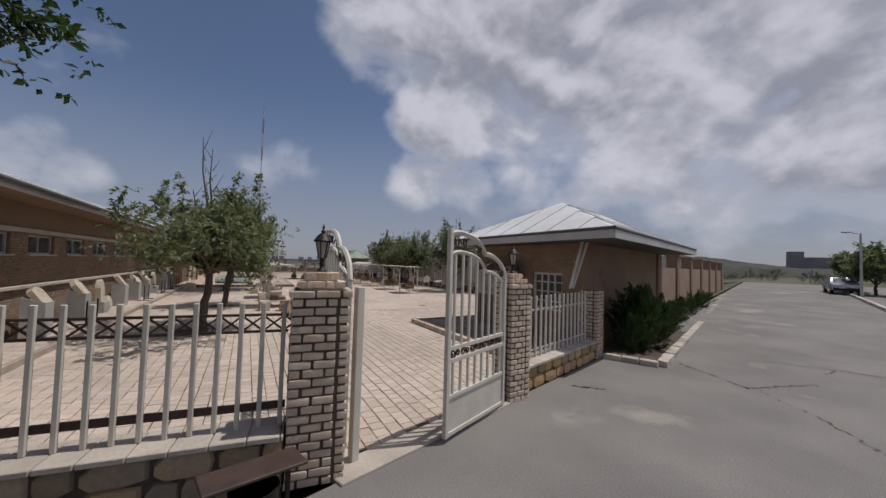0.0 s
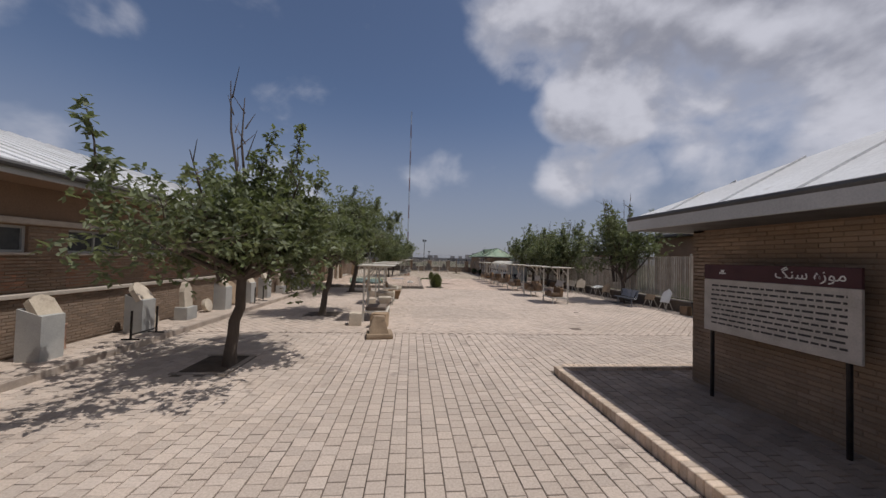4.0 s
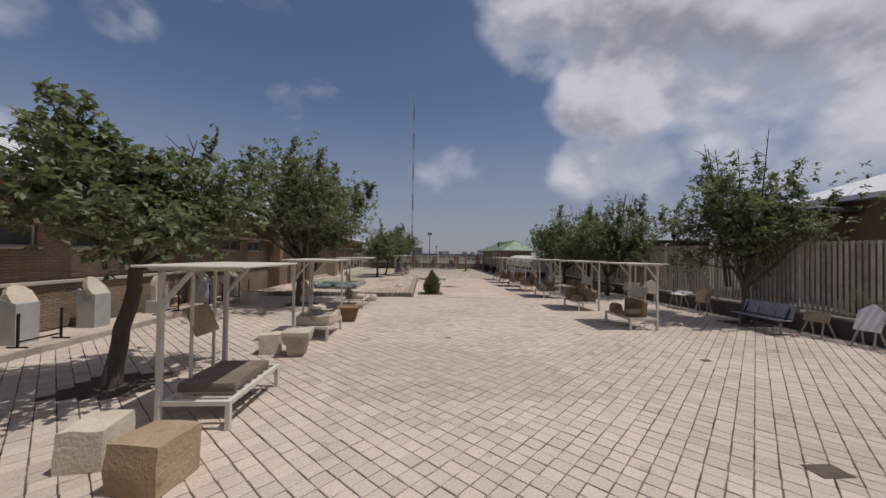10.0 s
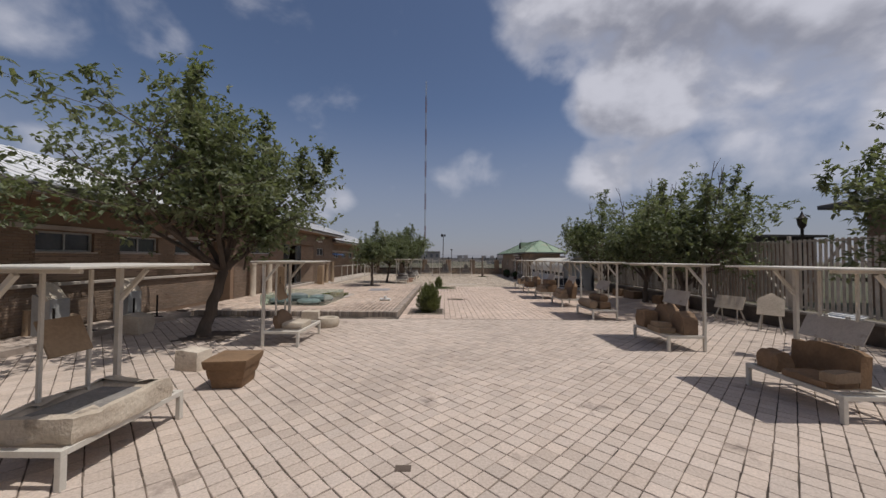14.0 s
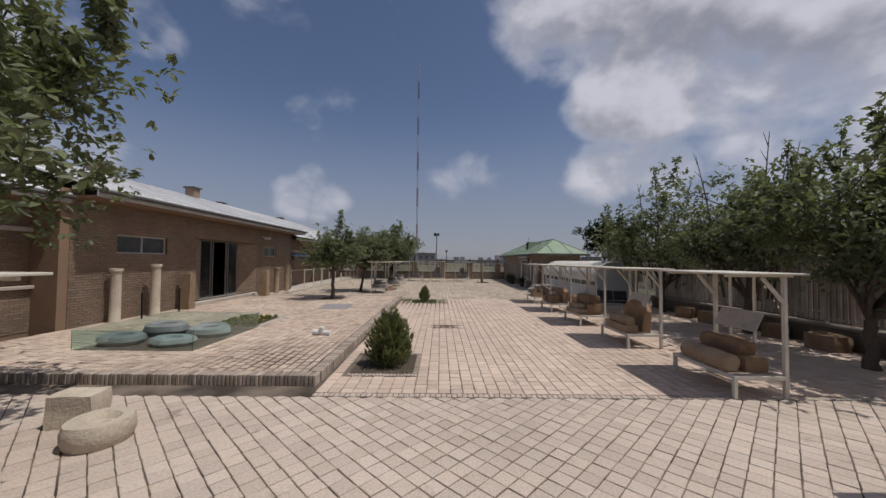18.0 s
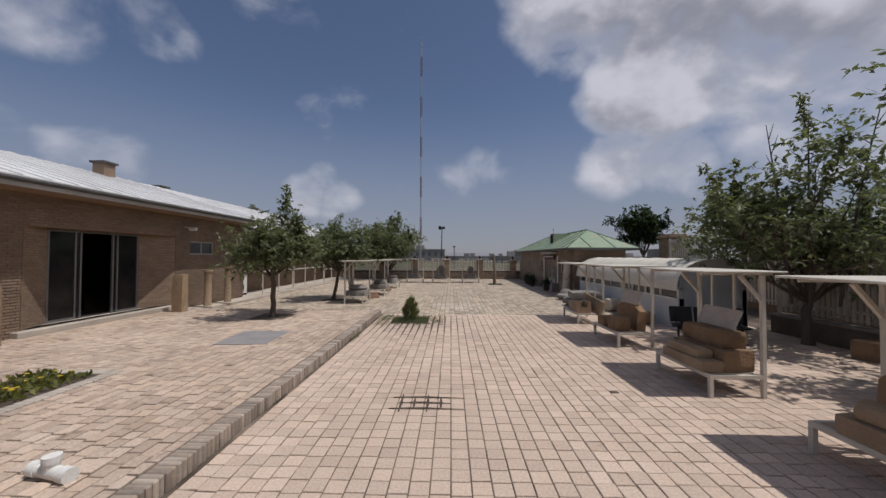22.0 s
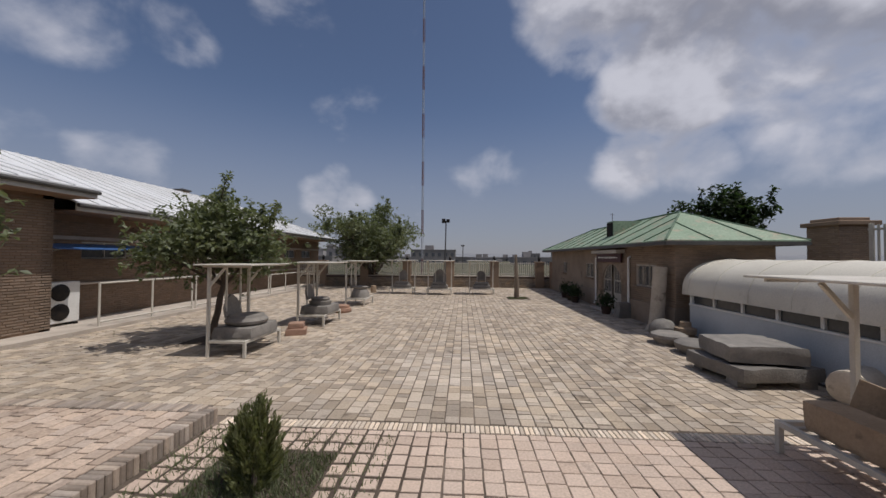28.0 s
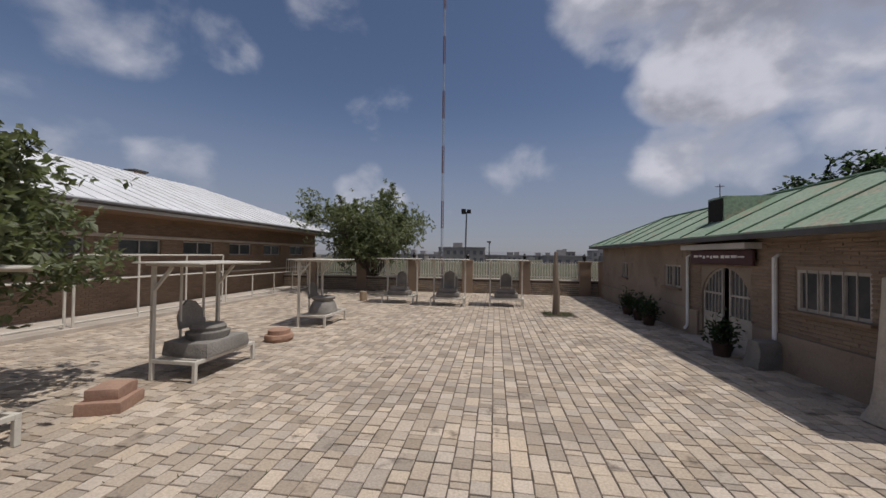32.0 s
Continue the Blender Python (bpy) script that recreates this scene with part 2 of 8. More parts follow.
        f.append(tuple(range(n))[::-1])
        f.append(tuple((len(profile) - 1) * n + k for k in range(n)))
        return self.add(v, f, m)

    def prism(self, outline, z0, z1, m=None):
        """An outline in x and y, drawn up from z0 to z1."""
        n = len(outline)
        v = [(x, y, z0) for x, y in outline] + [(x, y, z1) for x, y in outline]
        f = [tuple(range(n))[::-1], tuple(range(n, 2 * n))] + [(k, (k + 1) % n, n + (k + 1) % n, n + k) for k in range(n)]
        return self.add(v, f, m)

    def block(self, sx, sy, sz, m=None, rough=0.03, seed=0, cuts=5, top=1.0, round_=0.25):
        """A worn stone block on z = 0: a box of many facets, rounded at the edges and uneven. top: how far its top narrows."""
        bm = bmesh.new()
        bmesh.ops.create_cube(bm, size=2)
        bmesh.ops.subdivide_edges(bm, edges=bm.edges[:], cuts=cuts, use_grid_fill=True)
        bm.verts.ensure_lookup_table()
        v = []
        for p in bm.verts:
            c = p.co
            far = max(1.0, c.length / 1.25)
            q = c.lerp(c / far, round_)
            t = top + (1 - top) * (1 - q.z) / 2
            s = Vector((q.x * t * sx / 2, q.y * t * sy / 2, (q.z + 1) * sz / 2))
            d = rough * noise.noise_vector(s * 2.2 + Vector((seed * 7.3, seed * 3.1, seed))) + rough * 0.5 * noise.noise_vector(s * 7 + Vector((seed, 0, seed * 5)))
            if c.z < -0.99:
                d.z = 0
                s.z = 0
            v.append(s + d)
        f = [tuple(p.index for p in face.verts) for face in bm.faces]
        bm.free()
        return self.add(v, f, m)


def mesh_of(mb, name, material, smooth=False):
    me = bpy.data.meshes.new(name)
    if isinstance(mb, MB):
        me.from_pydata(mb.v, [], mb.f)
    else:
        mb.to_mesh(me)
        mb.free()
    me.update()
    if smooth:
        me.polygons.foreach_set("use_smooth", [True] * len(me.polygons))
        me.set_sharp_from_angle(angle=radians(38))
    if material:
        me.materials.append(material)
    return me


def part(name, mb, material, parent, label="", smooth=False, at=None):
    ob = new(name, mesh_of(mb, name, material, smooth))
    ob.parent = parent
    if at is not None:
        ob.matrix_basis = at
    return tagged(ob, label)


def thing(name, label, category, group="", at=None):
    """A thing made of parts: an Empty at its base."""
    ob = new(name)
    ob.empty_display_size = 0.1
    if at is not None:
        ob.matrix_basis = at
    return tagged(ob, label, category, group)


def single(name, mb, material, label, category, group="", at=None, smooth=False, kind=""):
    """A thing that is one mesh."""
    ob = new(name, mesh_of(mb, name, material, smooth))
    if at is not None:
        ob.matrix_basis = at
    return tagged(ob, label, category, group, kind)


def setting(name, mb, material, label="", smooth=False, category=""):
    return tagged(new(name, mesh_of(mb, name, material, smooth)), label, category, "", "structure")

# ---- palette ----
PAVER = surf("pale_paver", (0.50, 0.41, 0.34), (0.42, 0.345, 0.285), scale=0.35, rough=0.9, bump=0.25, fine=38, isl=0.10, rnd=0.06, spots=(0.29, 0.235, 0.195), spot_scale=1.7, spot_size=0.62, grain=0.2)
PAVER_PINK = surf("pink_paver", (0.58, 0.455, 0.365), (0.485, 0.375, 0.30), scale=0.4, rough=0.9, bump=0.25, fine=38, isl=0.11, rnd=0.06, spots=(0.33, 0.26, 0.21), spot_scale=1.7, spot_size=0.64, grain=0.2)
PAVER_TERRACE = surf("worn_pink_paver", (0.56, 0.435, 0.34), (0.44, 0.335, 0.26), scale=0.4, rough=0.92, bump=0.3, fine=38, isl=0.17, rnd=0.16, spots=(0.27, 0.20, 0.155), spot_scale=1.9, spot_size=0.60, grain=0.22)
PAVER_OLD = surf("aged_paver", (0.56, 0.47, 0.375), (0.45, 0.378, 0.305), scale=0.6, rough=0.92, bump=0.35, fine=38, isl=0.27, rnd=0.24, spots=(0.22, 0.18, 0.145), spot_scale=2.2, spot_size=0.60, grain=0.22)
JOINT = surf("sandy_joint", (0.21, 0.165, 0.13), (0.05, 0.04, 0.031), scale=1.1, rough=1, bump=0.4, fine=60)
SOIL = surf("dark_soil", (0.075, 0.055, 0.042), (0.11, 0.085, 0.065), scale=3, rough=1, bump=0.8, fine=25, dist=0.03)
# dusty brown paver for shaded ground, with some of the shade in its colour
SHADYPAVE = surf("dusty_shade_paver", (0.33, 0.25, 0.19), (0.24, 0.18, 0.14), scale=1.2, rough=0.95, bump=0.3, fine=40, isl=0.15, rnd=0.06)
ASPHALT = surf("worn_asphalt", (0.205, 0.19, 0.175), (0.16, 0.148, 0.138), scale=0.5, rough=0.92, bump=0.45, fine=55, grain=0.3, spots=(0.30, 0.27, 0.235), spot_scale=0.35, spot_size=0.6)
DRYLAND = surf("dry_grassland", (0.115, 0.10, 0.065), (0.07, 0.075, 0.042), scale=0.12, rough=1, bump=0.5, fine=8, dist=0.1)
BRICK = surf("ochre_brick", (0.295, 0.215, 0.155), (0.225, 0.163, 0.118), scale=0.9, rough=0.9, bump=0.3, fine=45, isl=0.14, rnd=0.10, spots=(0.20, 0.13, 0.09), spot_scale=1.2, spot_size=0.66)
BRICKRED = surf("red_brick", (0.30, 0.155, 0.095), (0.24, 0.125, 0.08), scale=1.5, rough=0.9, bump=0.3, fine=45, isl=0.16, rnd=0.10)
MORTAR = surf("brown_mortar", (0.20, 0.14, 0.095), (0.15, 0.105, 0.07), scale=3, rough=1, bump=0.4, fine=50)
PLASTER = surf("brown_render", (0.26, 0.17, 0.115), (0.22, 0.145, 0.095), scale=0.7, rough=0.95, bump=0.3, fine=30, spots=(0.17, 0.115, 0.08), spot_scale=0.8)
PALEBRICK = surf("pale_brick", (0.639, 0.517, 0.413), (0.503, 0.397, 0.307), scale=4, rough=0.9, bump=0.4, fine=40, rnd=0.16, isl=0.14, spots=(0.27, 0.22, 0.18), spot_scale=7, spot_size=0.64)
DARKMORTAR = surf("dark_mortar", (0.12, 0.09, 0.07), None, scale=5, rough=1, bump=0.4)
FIELDSTONE = surf("yellow_fieldstone", (0.46, 0.31, 0.16), (0.36, 0.27, 0.18), scale=2.2, rough=0.85, bump=0.5, fine=22, rnd=0.25, isl=0.2, dist=0.02)
GREYSTONE = surf("grey_fieldstone", (0.30, 0.25, 0.20), (0.40, 0.29, 0.19), scale=2.2, rough=0.85, bump=0.5, fine=22, rnd=0.28, isl=0.2, dist=0.02)
COPING = surf("pale_coping_stone", (0.48, 0.42, 0.36), (0.38, 0.33, 0.28), scale=1.5, rough=0.9, bump=0.4, fine=30, rnd=0.1)
CREAM = surf("cream_paint", (0.60, 0.56, 0.49), (0.52, 0.48, 0.41), scale=3, rough=0.55, bump=0.1, fine=45, spots=(0.30, 0.23, 0.16), spot_scale=9, spot_size=0.74, grain=0.07)
CREAMDULL = surf("weathered_cream_paint", (0.47, 0.43, 0.37), (0.38, 0.34, 0.29), scale=3, rough=0.7, bump=0.15, fine=45, spots=(0.22, 0.17, 0.12), spot_scale=8, spot_size=0.7)
BLACKIRON = surf("black_iron", (0.02, 0.02, 0.022), (0.04, 0.033, 0.028), scale=6, rough=0.5, bump=0.15, metal=0.6)
BROWNIRON = surf("brown_iron", (0.075, 0.045, 0.035), (0.05, 0.032, 0.026), scale=5, rough=0.6, bump=0.15)
WHITEROOF = surf("white_sheet_roof", (0.72, 0.72, 0.72), (0.60, 0.59, 0.58), scale=0.5, rough=0.5, bump=0.08, fine=20, spots=(0.45, 0.42, 0.38), spot_scale=1.5, spot_size=0.68)
GREENROOF = surf("green_sheet_roof", (0.21, 0.29, 0.195), (0.28, 0.345, 0.25), scale=0.8, rough=0.62, bump=0.12, fine=16, spots=(0.34, 0.30, 0.22), spot_scale=2.0, spot_size=0.55, grain=0.3)
GREENSEAM = surf("dark_green_seam", (0.10, 0.16, 0.10), None, scale=2, rough=0.6)
FASCIA = surf("grey_fascia", (0.50, 0.485, 0.46), (0.41, 0.40, 0.38), scale=1.2, rough=0.7, bump=0.1)
FASCIADARK = surf("dark_gutter", (0.10, 0.095, 0.09), (0.075, 0.07, 0.067), scale=2, rough=0.6, bump=0.1)
BARK = surf("grey_bark", (0.13, 0.10, 0.08), (0.085, 0.067, 0.052), scale=3, rough=1, bump=0.9, fine=18, dist=0.03, stretch=(1, 1, 0.3))
LEAF = leaf_material("walnut_leaf", (0.118, 0.137, 0.078), (0.172, 0.186, 0.108))
LEAFDARK = leaf_material("dark_leaf", (0.026, 0.045, 0.019), (0.038, 0.055, 0.025))
CONIFER = leaf_material("conifer_needle", (0.135, 0.15, 0.07), (0.20, 0.205, 0.105))
SANDSTONE = surf("tan_sandstone", (0.36, 0.265, 0.175), (0.28, 0.20, 0.13), scale=2.5, rough=0.92, bump=0.6, fine=26, rnd=0.12, dist=0.02, spots=(0.20, 0.15, 0.105), spot_scale=4)
BROWNSTONE = surf("brown_carved_stone", (0.27, 0.175, 0.105), (0.20, 0.13, 0.08), scale=2.5, rough=0.92, bump=0.7, fine=24, rnd=0.15, dist=0.02, spots=(0.13, 0.09, 0.06), spot_scale=4)
PALESTONE = surf("pale_limestone", (0.56, 0.485, 0.385), (0.45, 0.38, 0.30), scale=2.5, rough=0.9, bump=0.6, fine=26, rnd=0.12, dist=0.02, spots=(0.25, 0.21, 0.17), spot_scale=3)
BLUESTONE = surf("grey_carved_stone", (0.245, 0.225, 0.20), (0.175, 0.16, 0.145), scale=2.5, rough=0.9, bump=0.6, fine=26, rnd=0.15, dist=0.02, spots=(0.30, 0.27, 0.235), spot_scale=3)
TERRACOTTA = surf("terracotta_block", (0.38, 0.235, 0.165), (0.29, 0.18, 0.13), scale=3, rough=0.9, bump=0.5, fine=28, rnd=0.1)
PLATE = surf("pale_info_plate", (0.47, 0.43, 0.385), (0.38, 0.345, 0.305), scale=3, rough=0.55, bump=0.05, rnd=0.12, spots=(0.30, 0.27, 0.235), spot_scale=4, spot_size=0.62)
PLINTH = surf("grey_painted_plinth", (0.41, 0.40, 0.375), (0.33, 0.325, 0.31), scale=2, rough=0.7, bump=0.1, rnd=0.08)
INK = plain("dark_lettering", (0.05, 0.045, 0.045))
# near-black colour that stands in for the shade inside rooms and openings
UNLITBLACK = plain("painted_interior_shade", (0.022, 0.018, 0.016), 0.9)
WINDOWGLASS = surf("dusty_window_glass", (0.055, 0.06, 0.065), (0.085, 0.085, 0.085), scale=2, rough=0.16, bump=0.02, fine=10)
ALU = surf("pale_window_frame", (0.42, 0.41, 0.39), None, scale=4, rough=0.5, bump=0.05)
GLASS = glass_material("clear_glass", (0.72, 0.86, 0.82))
# opaque door panes: the unlit room behind is put into their colour
DOORGLASS = surf("door_glass_toned_dark", (0.012, 0.012, 0.013), (0.02, 0.02, 0.02), scale=2, rough=0.12, bump=0.01, fine=10)
GREENVASE = surf("grey_millstone", (0.22, 0.235, 0.23), (0.15, 0.165, 0.16), scale=3, rough=0.85, bump=0.5, fine=26, rnd=0.3, dist=0.02, spots=(0.42, 0.42, 0.39), spot_scale=3)
STEEL = surf("grey_bench_steel", (0.33, 0.335, 0.36), (0.26, 0.265, 0.285), scale=5, rough=0.45, bump=0.05, metal=0.4)
MAROON = surf("maroon_board", (0.075, 0.028, 0.032), None, scale=2, rough=0.5, bump=0.05)
WHITEPAINT = surf("white_paint", (0.74, 0.73, 0.70), (0.64, 0.62, 0.58), scale=2, rough=0.6, bump=0.08, spots=(0.45, 0.41, 0.35), spot_scale=4, spot_size=0.7)
GREYWALL = surf("blue_grey_wall", (0.54, 0.56, 0.57), (0.44, 0.46, 0.475), scale=0.9, rough=0.8, bump=0.1)
VAULTSHEET = surf("cream_vault_sheet", (0.66, 0.62, 0.53), (0.56, 0.52, 0.44), scale=0.6, rough=0.5, bump=0.08, spots=(0.42, 0.38, 0.31), spot_scale=1.2, spot_size=0.64)
WOODPOST = surf("old_wood", (0.24, 0.19, 0.14), (0.17, 0.13, 0.10), scale=2, rough=0.95, bump=0.7, fine=20, stretch=(1, 1, 0.15), dist=0.02)
PLATEINK = plain("faded_lettering", (0.27, 0.245, 0.22))
GUARDWALL = surf("dusty_tan_render", (0.30, 0.235, 0.18), (0.23, 0.178, 0.135), scale=0.9, rough=0.95, bump=0.35, fine=28, spots=(0.16, 0.125, 0.095), spot_scale=1.1, spot_size=0.58)
# wall stone darkened in colour to stand for shade under the trees
WALLSHADE = surf("stone_wall_shade_tone", (0.15, 0.12, 0.095), (0.085, 0.07, 0.058), scale=1.6, rough=0.95, bump=0.6, fine=24, dist=0.02)
KERBGREY = surf("worn_grey_coping", (0.27, 0.235, 0.20), (0.19, 0.165, 0.14), scale=1.8, rough=0.95, bump=0.4, fine=30)
SLATPAINT = surf("mottled_slat_paint", (0.42, 0.375, 0.315), (0.30, 0.265, 0.22), scale=2.2, rough=0.75, bump=0.15, fine=40, rnd=0.22, spots=(0.19, 0.145, 0.105), spot_scale=5, spot_size=0.62)
TANPANEL = surf("tan_render", (0.34, 0.245, 0.18), (0.29, 0.205, 0.15), scale=1.2, rough=0.95, bump=0.2, fine=35)

# ---- ground and road ----
FRONT = radians(17)  # the street fence stands at this angle to the yard
FU, FN = Vector((math.cos(FRONT), math.sin(FRONT), 0)), Vector((-math.sin(FRONT), math.cos(FRONT), 0))
GATE = Vector((2.13, 4.66, 0))  # foot of the gate pillar's inner face, street side


def street(u, n, z=0.0):
    """A place by the street: u along the fence, n into the yard."""
    return GATE + FU * u + FN * n + Vector((0, 0, z))


def rise(x, y):
    """The street climbs gently away from the gate."""
    u, n = (Vector((x, y, 0)) - GATE).dot(FU), (Vector((x, y, 0)) - GATE).dot(FN)
    far = max(0.0, min(u - 9.0, 60.0)) * 0.020
    return far * min(1.0, max(0.0, (4 - n) / 3.0)) if n > 1 else far


def sheet(name, material, u0, u1, n0, n1, step, lift, label):
    mb = MB()
    us, ns = np.arange(u0, u1 + 0.01, step), np.arange(n0, n1 + 0.01, step)
    for n in ns:
        for u in us:
            p = street(u, n)
            mb.v.append((p.x, p.y, rise(p.x, p.y) + lift))
    w = len(us)
    mb.f = [(j * w + i, j * w + i + 1, (j + 1) * w + i + 1, (j + 1) * w + i) for j in range(len(ns) - 1) for i in range(w - 1)]
    return setting(name, mb, material, label, smooth=True)


g = MB()
g.add([(-1500, -1500, -0.25), (1500, -1500, -0.25), (1500, 1500, -0.25), (-1500, 1500, -0.25)], [(0, 1, 2, 3)])
setting("ground", g, DRYLAND, "dry grassy land around the museum yard")
sheet("road", ASPHALT, -40, 60, -30, 0.2, 2.0, 0.0, "worn grey asphalt street in front of the gate")
sheet("ground_verge", DRYLAND, 60, 160, -60, 40, 10.0, -0.02, "dry scrubland at the end of the street")

sheet("ground_roadside", DRYLAND, 20, 62, 0.2, 14.2, 2.0, -0.012, "dry verge beside the street wall")

# bed of sand under the paving
g = MB().prism([(-6, 6.3), (1.9, 4.9), (2.1, 4.85), (6.4, 6.2), (20, 10.4), (20, 72), (-6, 72)], -0.2, -0.012)
setting("plaza_base", g, JOINT, "sand bed under the courtyard paving")


# ---- walls with openings ----
def wall_boxes(mb, p, u, n, width, z0, z1, thick, holes=()):
    """A wall from p along u, thick along n, with holes (u0, u1, z0, z1)."""
    us = sorted({0.0, width, *(h[0] for h in holes), *(h[1] for h in holes)})
    zs = sorted({z0, z1, *(h[2] for h in holes), *(h[3] for h in holes)})
    p, u, n = Vector(p), Vector(u), Vector(n)
    for a, b in zip(us, us[1:]):
        for c, d in zip(zs, zs[1:]):
            if any(h[0] < (a + b) / 2 < h[1] and h[2] < (c + d) / 2 < h[3] for h in holes):
                continue
            q = [p + u * s + n * t + Vector((0, 0, z)) for z in (c, d) for t in (0, thick) for s in (a, b)]
            mb.add(q, [(0, 2, 3, 1), (4, 5, 7, 6), (0, 1, 5, 4), (2, 6, 7, 3), (0, 4, 6, 2), (1, 3, 7, 5)])
    return mb


def brick_face(mb, p, u, n, width, z0, z1, holes=(), bl=0.215, bh=0.055, joint=0.014, proud=0.014, seed=0, gap=0.005):
    """Courses of brick on a wall's face, each a low box that stands proud by a few millimetres more or less."""
    r = random.Random(seed)
    p, u, n = Vector(p), Vector(u), Vector(n)
    z, row = z0, 0
    while z + bh <= z1 + 0.001:
        s = -(row % 2) * (bl + gap) / 2 - r.uniform(0, 0.05)
        while s < width:
            spans = [(max(0.0, s), min(width, s + bl))]
            for h in holes:
                if h[2] < z + bh and h[3] > z:
                    spans = [q for a, b in spans for q in ((a, min(b, h[0])), (max(a, h[1]), b)) if q[1] - q[0] > 0.02]
            for a, b in spans:
                if b - a < 0.02:
                    continue
                d = proud * r.uniform(0.6, 1.2)
                q = [p + u * t + Vector((0, 0, w)) for w in (z, z + bh) for t in (a, b)]
                o = [k + n * d + (u * (0.004 if i % 2 == 0 else -0.004)) + Vector((0, 0, 0.004 if i < 2 else -0.004)) for i, k in enumerate(q)]
                mb.add(q + o, [(4, 5, 7, 6), (0, 1, 5, 4), (3, 2, 6, 7), (2, 0, 4, 6), (1, 3, 7, 5)])
            s += bl + gap
        z += bh + joint
        row += 1
    return mb


def window(name, p, u, n, width, z0, z1, lights=2, frame_w=0.05, label="", mat=None, deep=0.09):
    """A framed window of several lights in an opening; n points outwards."""
    ob = tagged(new(name), label or "pale framed window with dusty panes", "window", "", "structure")
    p, u, n = Vector(p) - Vector(n) * deep, Vector(u), Vector(n)
    mb = MB()
    up = Vector((0, 0, 1))
    for a, b in ((0, frame_w), (width - frame_w, width)):
        mb.bar(p + u * (a + b) / 2 + up * z0, p + u * (a + b) / 2 + up * z1, frame_w, 0.06, up=n)
    for z in (z0 + frame_w / 2, z1 - frame_w / 2):
        mb.bar(p + u * frame_w + up * z, p + u * (width - frame_w) + up * z, 0.06, frame_w)
    w = (width - 2 * frame_w) / lights
    for k in range(1, lights):
        mb.bar(p + u * (frame_w + w * k) + up * (z0 + frame_w), p + u * (frame_w + w * k) + up * (z1 - frame_w), frame_w * 0.8, 0.05, up=n)
    part("window_frame", mb, mat or ALU, ob)
    for k in range(lights):
        a, b = p + u * (frame_w + w * k + 0.01) - n * 0.012, p + u * (frame_w + w * (k + 1) - 0.01) - n * 0.012
        q = [a + up * (z0 + frame_w - 0.01), b + up * (z0 + frame_w - 0.01), b + up * (z1 - frame_w + 0.01), a + up * (z1 - frame_w + 0.01)]
        part("pane", MB().add(q + [c - n * 0.006 for c in q], [(0, 1, 2, 3), (7, 6, 5, 4), (0, 4, 5, 1), (1, 5, 6, 2), (2, 6, 7, 3), (3, 7, 4, 0)]), WINDOWGLASS, ob)
    return ob


def seam_roof(name, eaves, ridges, material, label, seam_mat=None, every=0.6, thick=0.05):
    """A sloping sheet-metal plane between an eaves line and a ridge line, with raised seams."""
    a, b, c, d = Vector(eaves[0]), Vector(eaves[1]), Vector(ridges[1]), Vector(ridges[0])
    down = Vector((0, 0, thick))
    mb = MB().add([a, b, c, d, a - down, b - down, c - down, d - down], [(0, 1, 2, 3), (7, 6, 5, 4), (0, 4, 5, 1), (1, 5, 6, 2), (2, 6, 7, 3), (3, 7, 4, 0)])
    ob = setting(name, mb, material, label)
    seams = MB()
    count = max(1, int((b - a).length / every))
    for k in range(1, count):
        e = a.lerp(b, k / count)
        direction = (b - a).normalized()
        # seams run straight up the slope until they meet the hip or ridge
        nrm = (b - a).cross(d - a).normalized()
        slope = nrm.cross(direction).normalized()
        best = None
        for s, t in ((d, c), (a, d), (b, c)):
            w = t - s
            if w.length < 0.02:
                continue
            m = slope.cross(w).dot(nrm)
            if abs(m) < 1e-6:
                continue
            x = (s - e).cross(w).dot(nrm) / m
            y = (s - e).cross(slope).dot(nrm) / m
            if x > 0.05 and -0.001 <= y <= 1.001 and (best is None or x < best):
                best, end = x, s + w * y
        if best:
            seams.bar(e + nrm * 0.012 * (1 if nrm.z > 0 else -1), end + nrm * 0.012 * (1 if nrm.z > 0 else -1), 0.024, 0.04, up=nrm)
    part("seams", seams, seam_mat or material, ob)
    return ob


# ---- the long museum building ----
def long_wall(name, x, y0, y1, top, holes, label):
    """A wall that faces +x, with holes given by (y0, y1, z0, z1)."""
    hs = [(a - y0, b - y0, c, d) for a, b, c, d in holes]
    ob = setting(name, wall_boxes(MB(), (x, y0, 0), (0, 1, 0), (-1, 0, 0), y1 - y0, 0, top, 0.3, hs), PLASTER, label)
    return ob, hs


AX, BX, CX = -4.4, -3.6, -4.85
A0, A1, B1, C1 = 1.0, 36.0, 50.2, 70.5
holes_a = [(a, a + 1.5, 2.2, 2.74) for a in [3.2 + 2.33 * k for k in range(14)]]
wall, hs = long_wall("wall_west", AX, A0, A1, 3.8, holes_a, "brown brick museum wall with high windows")
bricks = MB()
brick_face(bricks, (AX, A0, 0), (0, 1, 0), (1, 0, 0), A1 - A0, 1.4, 2.95, hs, seed=1, bh=0.05, joint=0.022, proud=0.024)
tagged(part("brickwork", bricks, BRICK, wall), kind="stuff")
